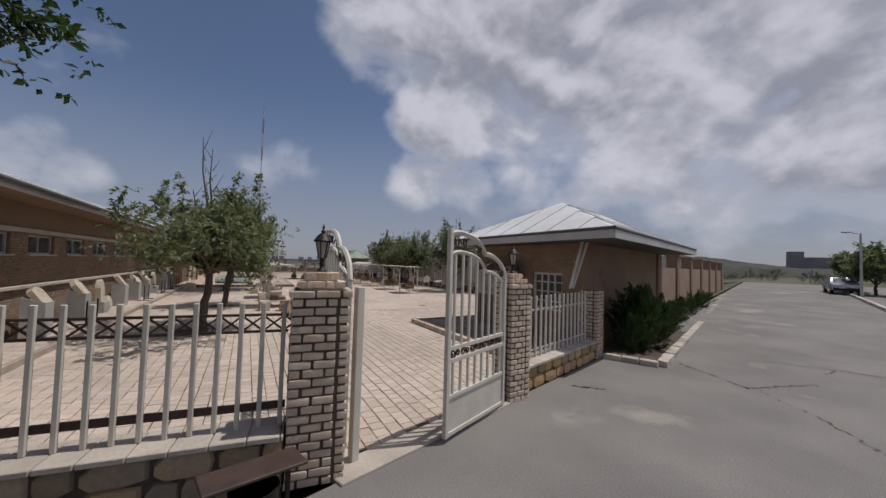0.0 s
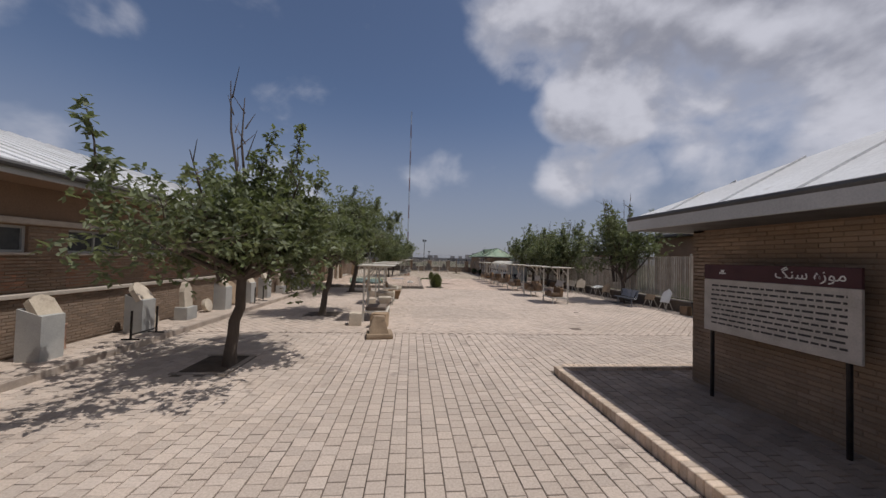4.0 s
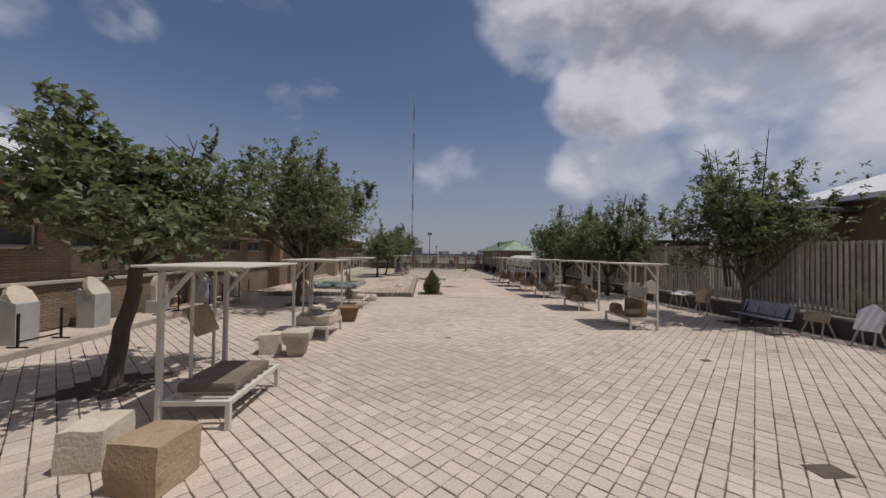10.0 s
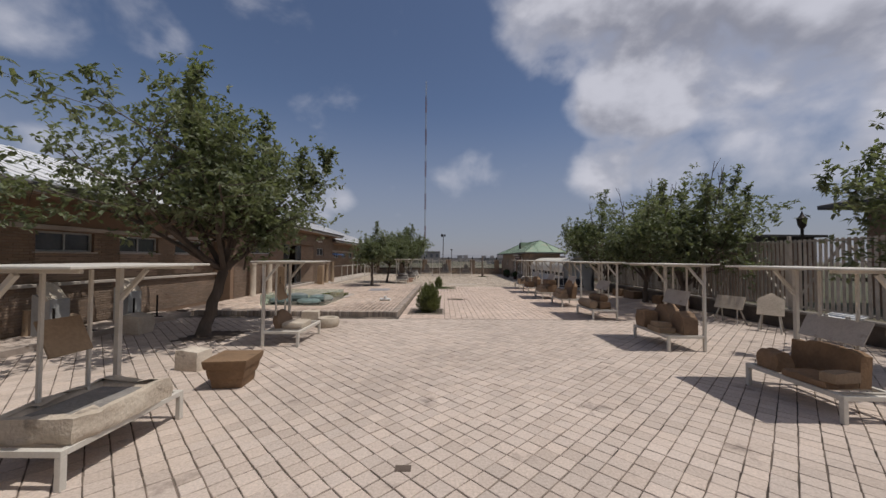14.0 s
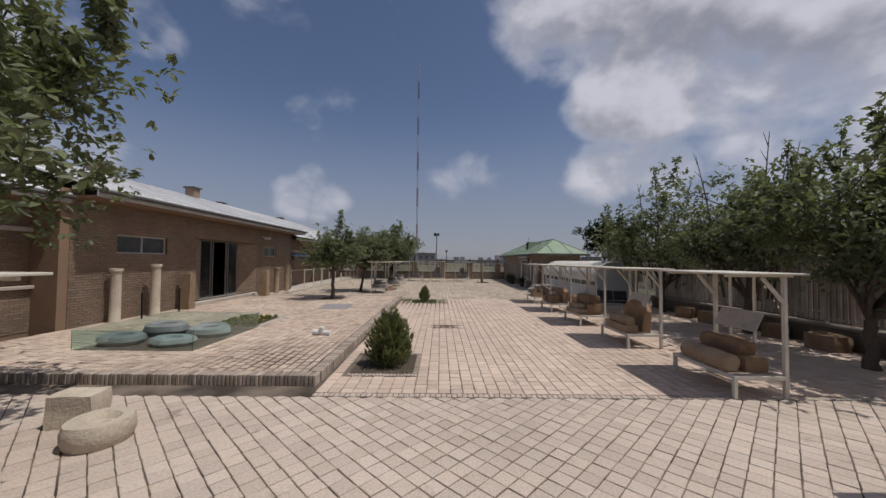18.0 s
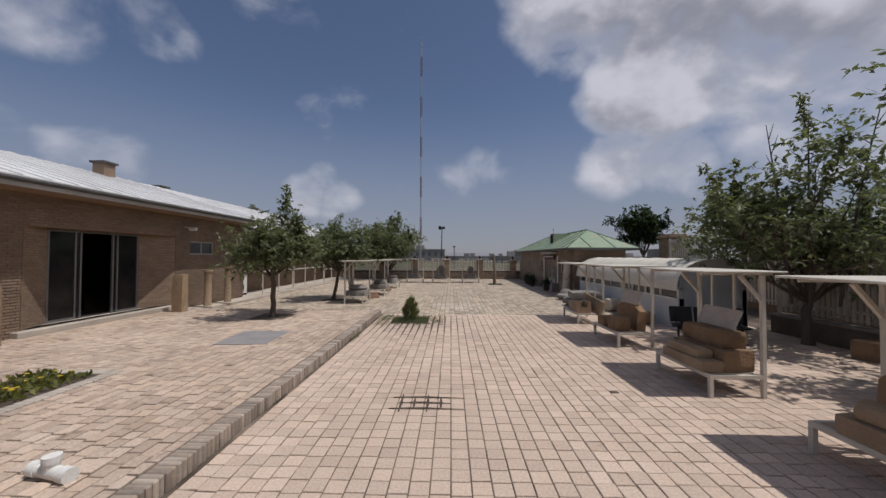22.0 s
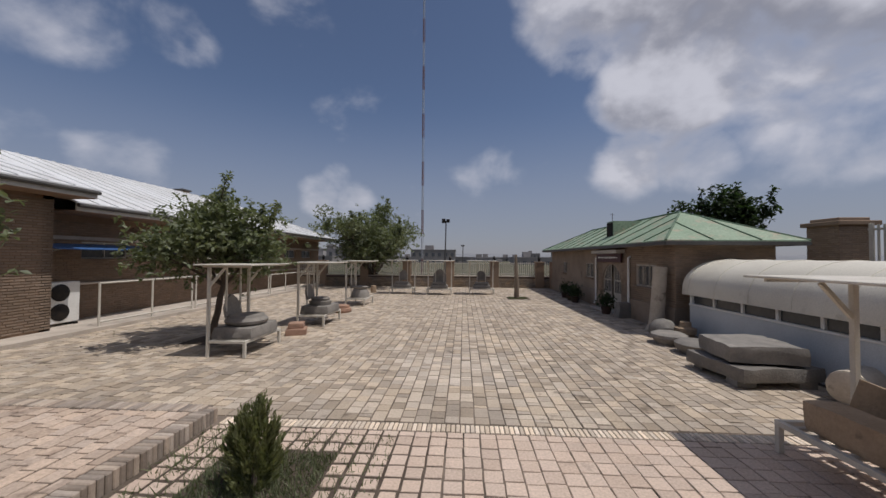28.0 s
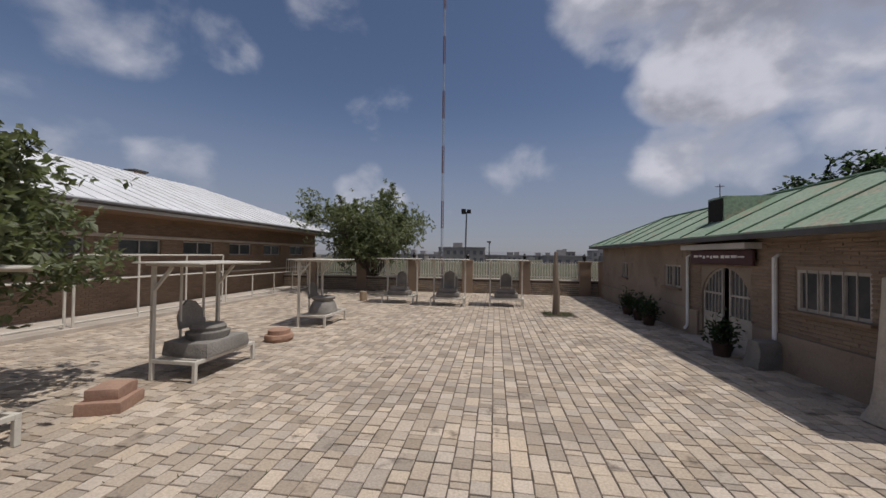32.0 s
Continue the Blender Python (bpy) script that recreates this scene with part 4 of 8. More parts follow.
def pillar(name, u, n, size, courses, group, near, base=RM, capped=True):
    """A pillar of rough pale brick with deep joints; a capped one ends in an overhanging course and two steps."""
    ob = thing(name, "rough pale brick pillar with a stepped cap" if capped else "rough pale brick fence pillar", "pillar", group, at=base @ Matrix.Translation((u, n, 0)))
    r = random.Random(int(u * 10))
    bh, j, depth = 0.069, 0.021, 0.1
    shapes, made = {}, MB()
    rows = [(0.0, 0)] * courses + ([(-0.022, 0), (0.045, 1), (0.105, 1)] if capped else [])
    part("core", MB().box(0.022, 0.022, 0, size - 0.022, size - 0.022, (courses + (1 if capped else 0)) * (bh + j) - 0.02), DARKMORTAR, ob)
    for row, (inset, step) in enumerate(rows):
        lo, hi, z = inset, size - inset, row * (bh + j)
        if step:
            part("step", MB().box(lo + 0.03, lo + 0.03, z - j, hi - 0.03, hi - 0.03, z + bh - 0.006), PALEBRICK, ob)
        run = hi - lo - depth - j
        cuts = [0.0, run * 0.5, run] if row % 2 else [0.0, run * 0.27, run * 0.76, run]
        for side in range(4):
            for a, b in zip(cuts, cuts[1:]):
                key = (round(a, 3), round(b, 3), round(inset, 3), r.randint(0, 2))
                if key not in shapes:
                    shapes[key] = MB().block(b - a - j, depth, bh, Matrix.Translation((lo + (a + b) / 2, lo + depth / 2, 0)), 0.009, row * 7 + side + key[3] * 31, 3, 1.0, 0.22)
                    shapes[key] = (shapes[key], mesh_of(shapes[key], "brick", PALEBRICK) if near else None)
                spin = Matrix.Translation((size / 2, size / 2, z + r.uniform(-0.003, 0.003))) @ Matrix.Rotation(side * math.pi / 2, 4, "Z") @ Matrix.Translation((-size / 2 + r.uniform(-0.003, 0.003), -size / 2 + r.uniform(-0.008, 0.006), 0))
                if near:
                    o = new("brick", shapes[key][1])
                    o.parent, o.matrix_basis = ob, spin
                else:
                    made.add(shapes[key][0].v, shapes[key][0].f, spin)
    if not near:
        tagged(part("brickwork", made, PALEBRICK, ob), kind="stuff")
    return ob


def lantern(p, size=1.0):
    """A black cast lantern on a short stem."""
    ob = thing("lantern", "black cast-iron lantern with frosted panes", "lamp", "lanterns on the gate pillars", at=Matrix.Translation(p))
    s = size
    part("stem", MB().lathe([(0.075 * s, 0), (0.08 * s, 0.02 * s), (0.045 * s, 0.05 * s), (0.03 * s, 0.09 * s), (0.045 * s, 0.13 * s), (0.028 * s, 0.16 * s), (0.05 * s, 0.21 * s)], 12), BLACKIRON, ob, smooth=True)
    for k in range(6):
        a = k * math.pi / 3
        part("cage_bar", MB().bar((0.055 * s * math.cos(a), 0.055 * s * math.sin(a), 0.21 * s), (0.105 * s * math.cos(a), 0.105 * s * math.sin(a), 0.47 * s), 0.014 * s), BLACKIRON, ob)
    part("glass_body", MB().lathe([(0.05 * s, 0.215 * s), (0.098 * s, 0.465 * s)], 6), PLATE, ob)
    part("roof", MB().lathe([(0.135 * s, 0.46 * s), (0.14 * s, 0.48 * s), (0.09 * s, 0.55 * s), (0.05 * s, 0.59 * s), (0.03 * s, 0.60 * s), (0.035 * s, 0.63 * s), (0.012 * s, 0.66 * s), (0.02 * s, 0.69 * s), (0.004 * s, 0.74 * s)], 12), BLACKIRON, ob, smooth=True)
    return ob


PS = 0.58
pillar("gate_pillar", -PS, 0, PS, 21, "gate pillars", True, LM)
lantern(LM @ Vector((-PS / 2, PS / 2, 2.145)), 0.72)
GW = 2.74
RP = Matrix.Translation((4.79, 5.4, 0)) @ Matrix.Rotation(radians(4), 4, "Z")
pillar("gate_pillar", 0, 0, 0.47, 21, "gate pillars", True, RP)
lantern(RP @ Vector((0.235, 0.235, 2.145)), 0.72)
pillar("fence_pillar", GW + PS + 3.5, 0, 0.45, 19, "fence pillars", False, RM, False)


def stone_base(name, u0, u1, top, material, seed, label, base=RM):
    """A low wall of fieldstones, each its own piece, with a coping of slabs."""
    ob = thing(name, label, "wall", "", at=base @ Matrix.Translation((u0, 0, 0)))
    ob["kind"] = "structure"
    w = u1 - u0
    part("core", MB().box(0, 0.06, -0.1, w, 0.40, top), DARKMORTAR, ob)
    r = random.Random(seed)
    rows = [(0.0, top * 0.52), (top * 0.52, top)]
    for z0, z1 in rows:
        x = -0.02
        while x < w - 0.05:
            b = min(w, x + r.uniform(0.2, 0.55))
            k = 9
            cx, cz = (x + b) / 2, (z0 + z1) / 2
            ring = []
            for i in range(k):
                a = 2 * math.pi * (i + r.uniform(-0.25, 0.25)) / k
                sx, sz = (b - x) / 2, (z1 - z0) / 2
                m = 0.97 / max(abs(math.cos(a)), abs(math.sin(a)), 0.6)
                ring.append((cx + min(1.35, m) * sx * math.cos(a), cz + min(1.35, m) * sz * math.sin(a) * 1.02))
            n = len(ring)
            d = r.uniform(0.0, 0.03)
            v = [(p, 0.065, q) for p, q in ring] + [(cx + (p - cx) * 0.9, d, cz + (q - cz) * 0.88) for p, q in ring] + [(cx, d - 0.012, cz)]
            f = [(i, (i + 1) % n, n + (i + 1) % n, n + i) for i in range(n)] + [(n + i, n + (i + 1) % n, 2 * n) for i in range(n)]
            part("stone", MB().add(v, f), material, ob)
            x = b + 0.012
    x = 0.0
    while x < w - 0.02:
        b = min(w, x + r.uniform(0.26, 0.34))
        part("coping_stone", MB().cbox(x, -0.04, top, b - 0.008, 0.46, top + 0.055, 0.008), COPING, ob)
        x = b
    return ob


stone_base("stone_base", -PS - 9.0, -PS - 0.005, 0.5, GREYSTONE, 11, "low fieldstone wall with pale coping under the fence", LM)
stone_base("stone_base", GW + PS + 0.005, GW + PS + 3.49, 0.42, FIELDSTONE, 12, "low wall of yellow fieldstones under the fence")


def picket_fence(u0, u1, z0, z1, band, group, base=RM):
    ob = thing("picket_fence", "cream painted steel picket fence on a stone wall", "fence", group, at=base @ Matrix.Translation((u0, 0, 0)))
    w = u1 - u0
    count = int(w / 0.195)
    shape = mesh_of(MB().cbox(-0.022, -0.018, 0, 0.022, 0.018, z1 - z0, 0.006), "picket", CREAM)
    for k in range(count):
        o = new("picket", shape)
        o.parent, o.matrix_basis = ob, Matrix.Translation((0.15 + k * w / count, 0.22, z0))
    if band:
        part("lower_rail", MB().cbox(0, 0.25, z0 + 0.16, w, 0.29, z0 + 0.235, 0.006), BROWNIRON, ob)
        rails = MB().box(0, 0.25, z1 - 0.145, w, 0.28, z1 - 0.12).box(0, 0.25, z1 - 0.315, w, 0.28, z1 - 0.29)
        part("rail", rails, BROWNIRON, ob)
        for k in range(count):
            a = 0.15 + k * w / count
            b = a + w / count
            part("cross", MB().bar((a, 0.265, z1 - 0.295), (b, 0.265, z1 - 0.14), 0.018).bar((a, 0.262, z1 - 0.14), (b, 0.262, z1 - 0.295), 0.018), BROWNIRON, ob)
    else:
        part("lower_rail", MB().cbox(0, 0.24, z0 + 0.12, w, 0.275, z0 + 0.16, 0.005), CREAM, ob)
        part("rail", MB().cbox(0, 0.24, z1 - 0.3, w, 0.275, z1 - 0.26, 0.005), CREAM, ob)
    return ob


picket_fence(-PS - 9.0, -PS - 0.02, 0.555, 1.82, True, "street fence", LM)
picket_fence(GW + PS + 0.02, GW + PS + 3.33, 0.475, 1.68, False, "street fence")


def arc_pts(w, tall, low):
    """The gate's top line: high at the free edge, two convex arcs down to the hinge with a notch between."""
    pts = []
    notch = low + (tall - low) * 0.6
    for k in range(25):
        t = k / 24
        if t < 0.56:
            s = max(0.0, t - 0.10) / 0.46
            z = notch + (tall - notch) * math.sqrt(max(0.0, 1 - s * s)) - 0.035 * max(0.0, 0.10 - t) / 0.10
        else:
            s = (t - 0.56) / 0.44
            z = low + (notch - low) * math.sqrt(max(0.0, 1 - s * s))
        pts.append((t * w, z))
    return pts


def curl(mb, cx, cz, r, turns, start, y, thick=0.011, flip=1):
    pts = []
    for k in range(int(turns * 14) + 1):
        a = start + flip * 2 * math.pi * k / 14
        rr = r * (1 - 0.72 * k / (turns * 14))
        pts.append((cx + rr * math.cos(a), y, cz + rr * math.sin(a)))
    mb.tube(pts, thick, 5)


def gate_leaf(hinge, angle, mirror, label, tall=2.67):
    """A cream steel gate leaf; it hangs from its hinge at x = w, and its free edge is at x = 0."""
    w, low = 1.54, 1.98
    ob = thing("gate_leaf", label, "gate", "gate leaves", at=Matrix.Translation(hinge) @ Matrix.Rotation(angle, 4, "Z") @ (Matrix.Rotation(math.pi, 4, "Z") if mirror else Matrix.Identity(4)) @ Matrix.Translation((-w, 0, 0.06)))
    part("stile", MB().cbox(0, -0.03, 0, 0.07, 0.03, tall, 0.006), CREAM, ob)
    part("stile", MB().cbox(w - 0.06, -0.03, 0, w, 0.03, low, 0.006), CREAM, ob)
    line = arc_pts(w - 0.03, tall - 0.03, low)
    part("top_rail", MB().tube([(x + 0.02, 0, z) for x, z in line], 0.036, 6), CREAM, ob, smooth=True)
    inner = [(x + 0.05, z - 0.26) for x, z in line if x < w - 0.12]
    part("inner_rail", MB().tube([(x, 0, z) for x, z in inner], 0.028, 6), CREAM, ob, smooth=True)
    for z in (0.03, 0.5, 0.96, 1.12):
        part("rail", MB().cbox(0.07, -0.022, z - 0.028, w - 0.06, 0.022, z + 0.028, 0.005), CREAM, ob)
    part("panel", MB().box(0.07, -0.006, 0.058, w - 0.06, 0.006, 0.472), CREAM, ob)
    for k in range(8):
        x = 0.07 + (w - 0.13) * (k + 0.5) / 8
        z = np.interp(x, [p[0] for p in inner], [p[1] for p in inner])
        part("bar", MB().cbox(x - 0.018, -0.016, 1.148, x + 0.018, 0.016, float(z), 0.005), CREAM, ob)
        part("bar", MB().cbox(x - 0.018, -0.016, 0.528, x + 0.018, 0.016, 0.932, 0.005), CREAM, ob)
    scroll = MB()
    for k in range(6):
        curl(scroll, 0.16 + k * 0.228, 1.04, 0.058, 1.6, 0, 0, flip=1 if k % 2 else -1)
        curl(scroll, 0.262 + k * 0.228, 1.04, 0.045, 1.4, math.pi, 0, flip=1 if k % 2 else -1)
    part("scrollwork", scroll, BROWNIRON, ob, "dark wrought-iron scrolls")
    top = MB()
    for t, r in ((0.10, 0.075), (0.24, 0.055), (0.47, 0.06), (0.60, 0.05), (0.93, 0.05)):
        i = min(len(line) - 1, int(t * 24))
        curl(top, line[i][0] + 0.05, line[i][1] - 0.13, r, 1.7, 0.5, 0)
    top.tube([(x + 0.05, 0, z - 0.14 + 0.05 * math.sin(x * 13)) for x, z in line[2:-2]], 0.011, 5)
    part("scrollwork", top, BROWNIRON, ob, "dark wrought-iron scrolls")
    return ob


gate_leaf(Vector((4.59, 5.34, 0)), radians(22.5), False, "cream steel gate leaf with scrollwork, standing half open")
gate_leaf(Vector((2.0, 5.08, 0)), radians(89.5), True, "cream steel gate leaf with scrollwork, opened inwards", 2.7)
for u, n in ((GW - 0.06, 0.06), (-0.02, 0.2)):
    single("gate_post", MB().cbox(-0.045, -0.045, 0, 0.045, 0.045, 1.98, 0.006), CREAM, "square cream steel gate post beside a pillar", "post", "gate posts", at=Matrix.Translation(street(u, n)) @ Matrix.Rotation(FRONT, 4, "Z"))
setting("trim_threshold", MB().cbox(-0.34, -0.1, -0.05, GW, 0.28, 0.03, 0.01, Matrix.Translation(street(0, 0)) @ Matrix.Rotation(FRONT, 4, "Z")), COPING, "pale stone threshold under the gate")

# litter bin on the street side of the wall
lb = thing("litter_bin", "dark steel litter bin with a flat lid by the wall", "bin", at=Matrix.Translation((1.04, 4.1, 0)) @ Matrix.Rotation(radians(12), 4, "Z"))
part("drum", MB().lathe([(0.17, 0.05), (0.19, 0.43), (0.175, 0.43), (0.155, 0.07)], 20), BLACKIRON, lb, smooth=True)
part("lid", MB().cbox(-0.38, -0.17, 0.53, 0.38, 0.19, 0.56, 0.008, Matrix.Rotation(radians(-4), 4, "X")), BROWNIRON, lb)
part("leg", MB().bar((-0.3, 0.12, 0), (-0.3, 0.12, 0.53), 0.035), BLACKIRON, lb)
part("leg", MB().bar((0.3, 0.12, 0), (0.3, 0.12, 0.53), 0.035), BLACKIRON, lb)

# ---- gatehouse ----
GH = [Vector((8.95, 7.3, 0)), Vector((17.4, 9.9, 0)), Vector((17.4, 12.42, 0)), Vector((8.95, 12.42, 0))]
for k, tag in enumerate(("south", "east", "north", "west")):
    a, b = GH[k], GH[(k + 1) % 4]
    u = (b - a).normalized()
    n = Vector((u.y, -u.x, 0))
    L = (b - a).length
    holes = [(1.1, 2.7, 1.0, 2.15)] if tag == "west" else [(1.0, 2.6, 1.0, 2.1)] if tag == "north" else []
    if tag == "west":
        holes = [(3.15, 4.35, 0.95, 2.1)]
    ob = setting("wall_gatehouse_" + tag, wall_boxes(MB(), a, u, -n, L, 0, 3.0, 0.25, holes), PLASTER if tag != "south" else PLASTER, "brown wall of the gatehouse")
    if tag in ("west", "north"):
        tagged(part("brickwork", brick_face(MB(), a, u, n, L, 0.05, 2.95, holes, seed=30 + k, bl=0.28), BRICK, ob), kind="stuff")
    for h in holes:
        window("window_gatehouse", a + u * h[0], u, n, h[1] - h[0], h[2], h[3], 4, 0.07, "cream barred window of the gatehouse", CREAM)
        bars = MB()
        for i in range(1, 4):
            q = Vector((0, 0, h[2] + (h[3] - h[2]) * i / 4)) - n * 0.05
            bars.bar(a + u * h[0] + q, a + u * h[1] + q, 0.035, up=n)
        part("bars", bars, CREAM, ob)
EV = [Vector((7.9, 5.7, 3.08)), Vector((17.6, 8.6, 3.08)), Vector((17.6, 12.85, 3.08)), Vector((7.8, 12.72, 3.08))]
AP0, AP1 = Vector((10.3, 9.35, 4.5)), Vector((13.6, 10.2, 4.5))
up = Vector((0, 0, 0.0))
for tag, e0, e1, r0, r1 in (("south", EV[0], EV[1], AP0, AP1), ("east", EV[1], EV[2], AP1, AP1), ("north", EV[2], EV[3], AP1, AP0), ("west", EV[3], EV[0], AP0, AP0)):
    h = Vector((0, 0, 0.12))
    seam_roof("roof_gatehouse_" + tag, (e0 + h, e1 + h), (r0, r1), WHITEROOF, "cream sheet-metal hipped roof of the gatehouse", every=0.9)
    setting("fascia_gatehouse_" + tag, MB().bar(e0 + Vector((0, 0, -0.02)), e1 + Vector((0, 0, -0.02)), 0.06, 0.2), FASCIA, "grey fascia of the gatehouse")
    setting("gutter_gatehouse_" + tag, MB().tube([e0 + Vector((0, 0, 0.1)), e1 + Vector((0, 0, 0.1))], 0.05, 8), FASCIADARK, "dark gutter of the gatehouse", smooth=True)
# gutter colour reused to paint the shadow on the underside of the eaves
setting("soffit_gatehouse", MB().prism([(p.x, p.y) for p in EV], 2.97, 3.0), FASCIADARK, "soffit of the gatehouse eaves, coloured dark for the shade beneath")
single("roof_brace", MB().bar(street(GW + PS + 3.0, 0.5, 1.75), Vector((8.6, 7.1, 2.95)), 0.05).bar(street(GW + PS + 3.15, 0.5, 1.75), Vector((8.8, 7.1, 2.95)), 0.05), CREAM, "cream painted steel braces from pillar to eaves", "brace")

# shaded bed in front of the gatehouse, with a brick kerb
setting("pavement_shade", MB().box(6.68, 6.9, -0.05, 9.1, 13.1, 0.07).box(9.1, 12.42, -0.05, 16.6, 13.1, 0.07), SOIL, "dark earth bed beside the gatehouse")
kerb = thing("kerb", "low pale brick kerb around the bed", "kerb", at=Matrix.Translation((0, 0, 0)))
kerb["kind"] = "structure"
for k in range(56):
    y = 7.0 + k * 0.11
    part("brick", MB().cbox(6.48, y, -0.03, 6.7, y + 0.1, 0.155, 0.01), PALEBRICK, kerb)
for k in range(88):
    x = 6.71 + k * 0.11
    part("brick", MB().cbox(x, 13.05, -0.03, x + 0.1, 13.27, 0.155, 0.01), PALEBRICK, kerb)

# information board
ib = thing("information_board", "cream information board with maroon heading on two posts", "sign", at=Matrix.Translation((8.62, 11.78, 0.07)) @ Matrix.Rotation(-math.pi / 2, 4, "Z"))
for x in (0.12, 2.0):
    part("post", MB().tube([(x, 0.03, 0), (x, 0.03, 1.3)], 0.03, 8), BLACKIRON, ib, smooth=True)
part("panel", MB().cbox(0, -0.02, 1.15, 2.15, 0.02, 2.02, 0.005), PLATE, ib)
part("heading", MB().cbox(0, -0.02, 2.022, 2.15, 0.02, 2.27, 0.005), MAROON, ib)
rr = random.Random(5)
for k in range(9):
    z = 1.92 - k * 0.078
    bars, x = MB(), 0.14 + rr.uniform(0, 0.03)
    end = 2.02
    while x < end:
        b = min(end, x + rr.uniform(0.05, 0.16))
        bars.box(x, -0.0235, z - 0.014, b, -0.021, z + 0.014)
        x = b + 0.025
    part("text_line", bars, INK, ib)
cu = bpy.data.curves.new("heading_text", "FONT")
cu.body, cu.size, cu.extrude, cu.align_x = "\uFB93\uFEE8\uFEB3 \uFEE9\uFEAF\uFEEE\uFEE3", 0.2, 0.002, "RIGHT"
cu.materials.append(WHITEPAINT)
o = new("heading_text", cu)
o.parent, o.matrix_basis = ib, Matrix.Translation((2.02, -0.024, 2.1)) @ Matrix.Rotation(math.pi / 2, 4, "X")
part("emblem", MB().box(0.3, -0.027, 2.12, 0.42, -0.021, 2.14).box(0.33, -0.027, 2.15, 0.39, -0.021, 2.18), WHITEPAINT, ib)

# planter with shrubs on the street side
pk = thing("planter_kerb", "low white-painted stone kerb of the street planter", "kerb", at=Matrix.Translation((9.5, 5.55, 0)) @ Matrix.Rotation(radians(19.5), 4, "Z"))
pk["kind"] = "structure"
r = random.Random(3)
x = 0.0
while x < 26:
    L = r.uniform(0.4, 0.7)
    part("kerb_stone", MB().block(L, 0.22, 0.17, Matrix.Translation((x + L / 2, 0, 0.02 * max(0, x - 9) - 0.02)), 0.02, x, 2), COPING, pk)
    x += L + 0.02
for k in range(4):
    part("kerb_stone", MB().block(0.38, 0.2, 0.15, Matrix.Translation((-0.05 - 0.05 * k, 0.25 + k * 0.4, -0.02)) @ Matrix.Rotation(radians(95), 4, "Z"), 0.02, k + 50, 2), COPING, pk)
setting("planter_soil", MB().box(0, 0.05, -0.2, 26, 1.5, 0.08, Matrix.Translation((9.45, 5.6, 0)) @ Matrix.Rotation(radians(19.5), 4, "Z")), SOIL, "earth of the street planter")

# boundary wall beyond the gatehouse
bw = setting("wall_boundary", wall_boxes(MB(), (16.6, 9.65, -0.2), (math.cos(FRONT), math.sin(FRONT), 0), (-math.sin(FRONT), math.cos(FRONT), 0), 26, 0, 2.6, 0.3), TANPANEL, "tan rendered boundary wall along the street")
for k in range(7):
    p = Vector((16.6, 9.65, 0)) + FU * (0.2 + k * 4.0) - FN * 0.08
    part("pier", MB().cbox(-0.3, 0, -0.2, 0.3, 0.5, 3.0, 0.02, Matrix.Translation(p) @ Matrix.Rotation(FRONT, 4, "Z")).cbox(-0.36, -0.06, 3.0, 0.36, 0.56, 3.12, 0.02, Matrix.Translation(p) @ Matrix.Rotation(FRONT, 4, "Z")), PLASTER, bw)

# ---- east side: slatted fence on a low wall ----
FX = 16.7
# the wall's shade is painted: its base colour is dark all along
setting("wall_low_east", MB().box(FX, 12.5, -0.1, FX + 0.3, 43.2, 0.5), WALLSHADE, "low wall under the slatted fence, coloured dark for the trees' shade")
setting("trim_coping_east", MB().cbox(FX - 0.05, 12.5, 0.5, FX + 0.35, 43.2, 0.57, 0.01), KERBGREY, "grey worn coping on the low wall")
fence = thing("slatted_fence", "tall cream steel slatted fence on a low wall", "fence", at=Matrix.Translation((FX + 0.15, 12.5, 0.57)))
slat = mesh_of(MB().cbox(-0.012, -0.04, 0.06, 0.012, 0.04, 2.16, 0.004), "slat", SLATPAINT)
for k in range(213):
    o = new("slat", slat)
    o.parent, o.matrix_basis = fence, Matrix.Translation((0, 0.1 + k * 0.1435, 0))
for z in (0.12, 2.1):
    part("rail", MB().cbox(0.014, 0, z - 0.025, 0.06, 30.7, z + 0.025, 0.004), SLATPAINT, fence)
for k in range(5, 10):
    y = 0.1 + k * 3.05
    part("brace", MB().bar((0.045, y + 0.1, 0.2), (0.045, y + 1.5, 2.05), 0.045), SLATPAINT, fence)
    part("brace", MB().bar((0.045, y + 2.95, 0.2), (0.045, y + 1.55, 2.05), 0.045), SLATPAINT, fence)
post = mesh_of(MB().cbox(-0.04, -0.04, 0, 0.04, 0.04, 2.28, 0.006), "post", SLATPAINT)
for k in range(11):
    o = new("post", post)
    o.parent, o.matrix_basis = fence, Matrix.Translation((0.03, 0.1 + k * 3.05, 0))
single("lamp_post", MB().tube([(0, 0, 0.57), (0, 0, 3.3)], 0.04, 8).lathe([(0.05, 3.3), (0.1, 3.4), (0.13, 3.62), (0.05, 3.72), (0.01, 3.85)], 8), BLACKIRON, "black lamp post behind the slatted fence", "lamp", at=Matrix.Translation((FX + 0.6, 30.9, -0.2)), smooth=True)
setting("ground_east", MB().box(FX + 0.3, 9, -0.3, 60, 72, -0.02), DRYLAND, "dry ground behind the fence")

bn = thing("waste_bin", "dark round waste bin against the low wall", "bin", at=Matrix.Translation((16.25, 20.55, 0)))
part("drum", MB().lathe([(0.2, 0), (0.24, 0.05), (0.27, 0.62), (0.25, 0.62), (0.2, 0.1)], 20), BLACKIRON, bn, smooth=True)
part("rim", MB().lathe([(0.275, 0.58), (0.3, 0.6), (0.3, 0.65), (0.27, 0.66)], 20), BLACKIRON, bn, smooth=True)
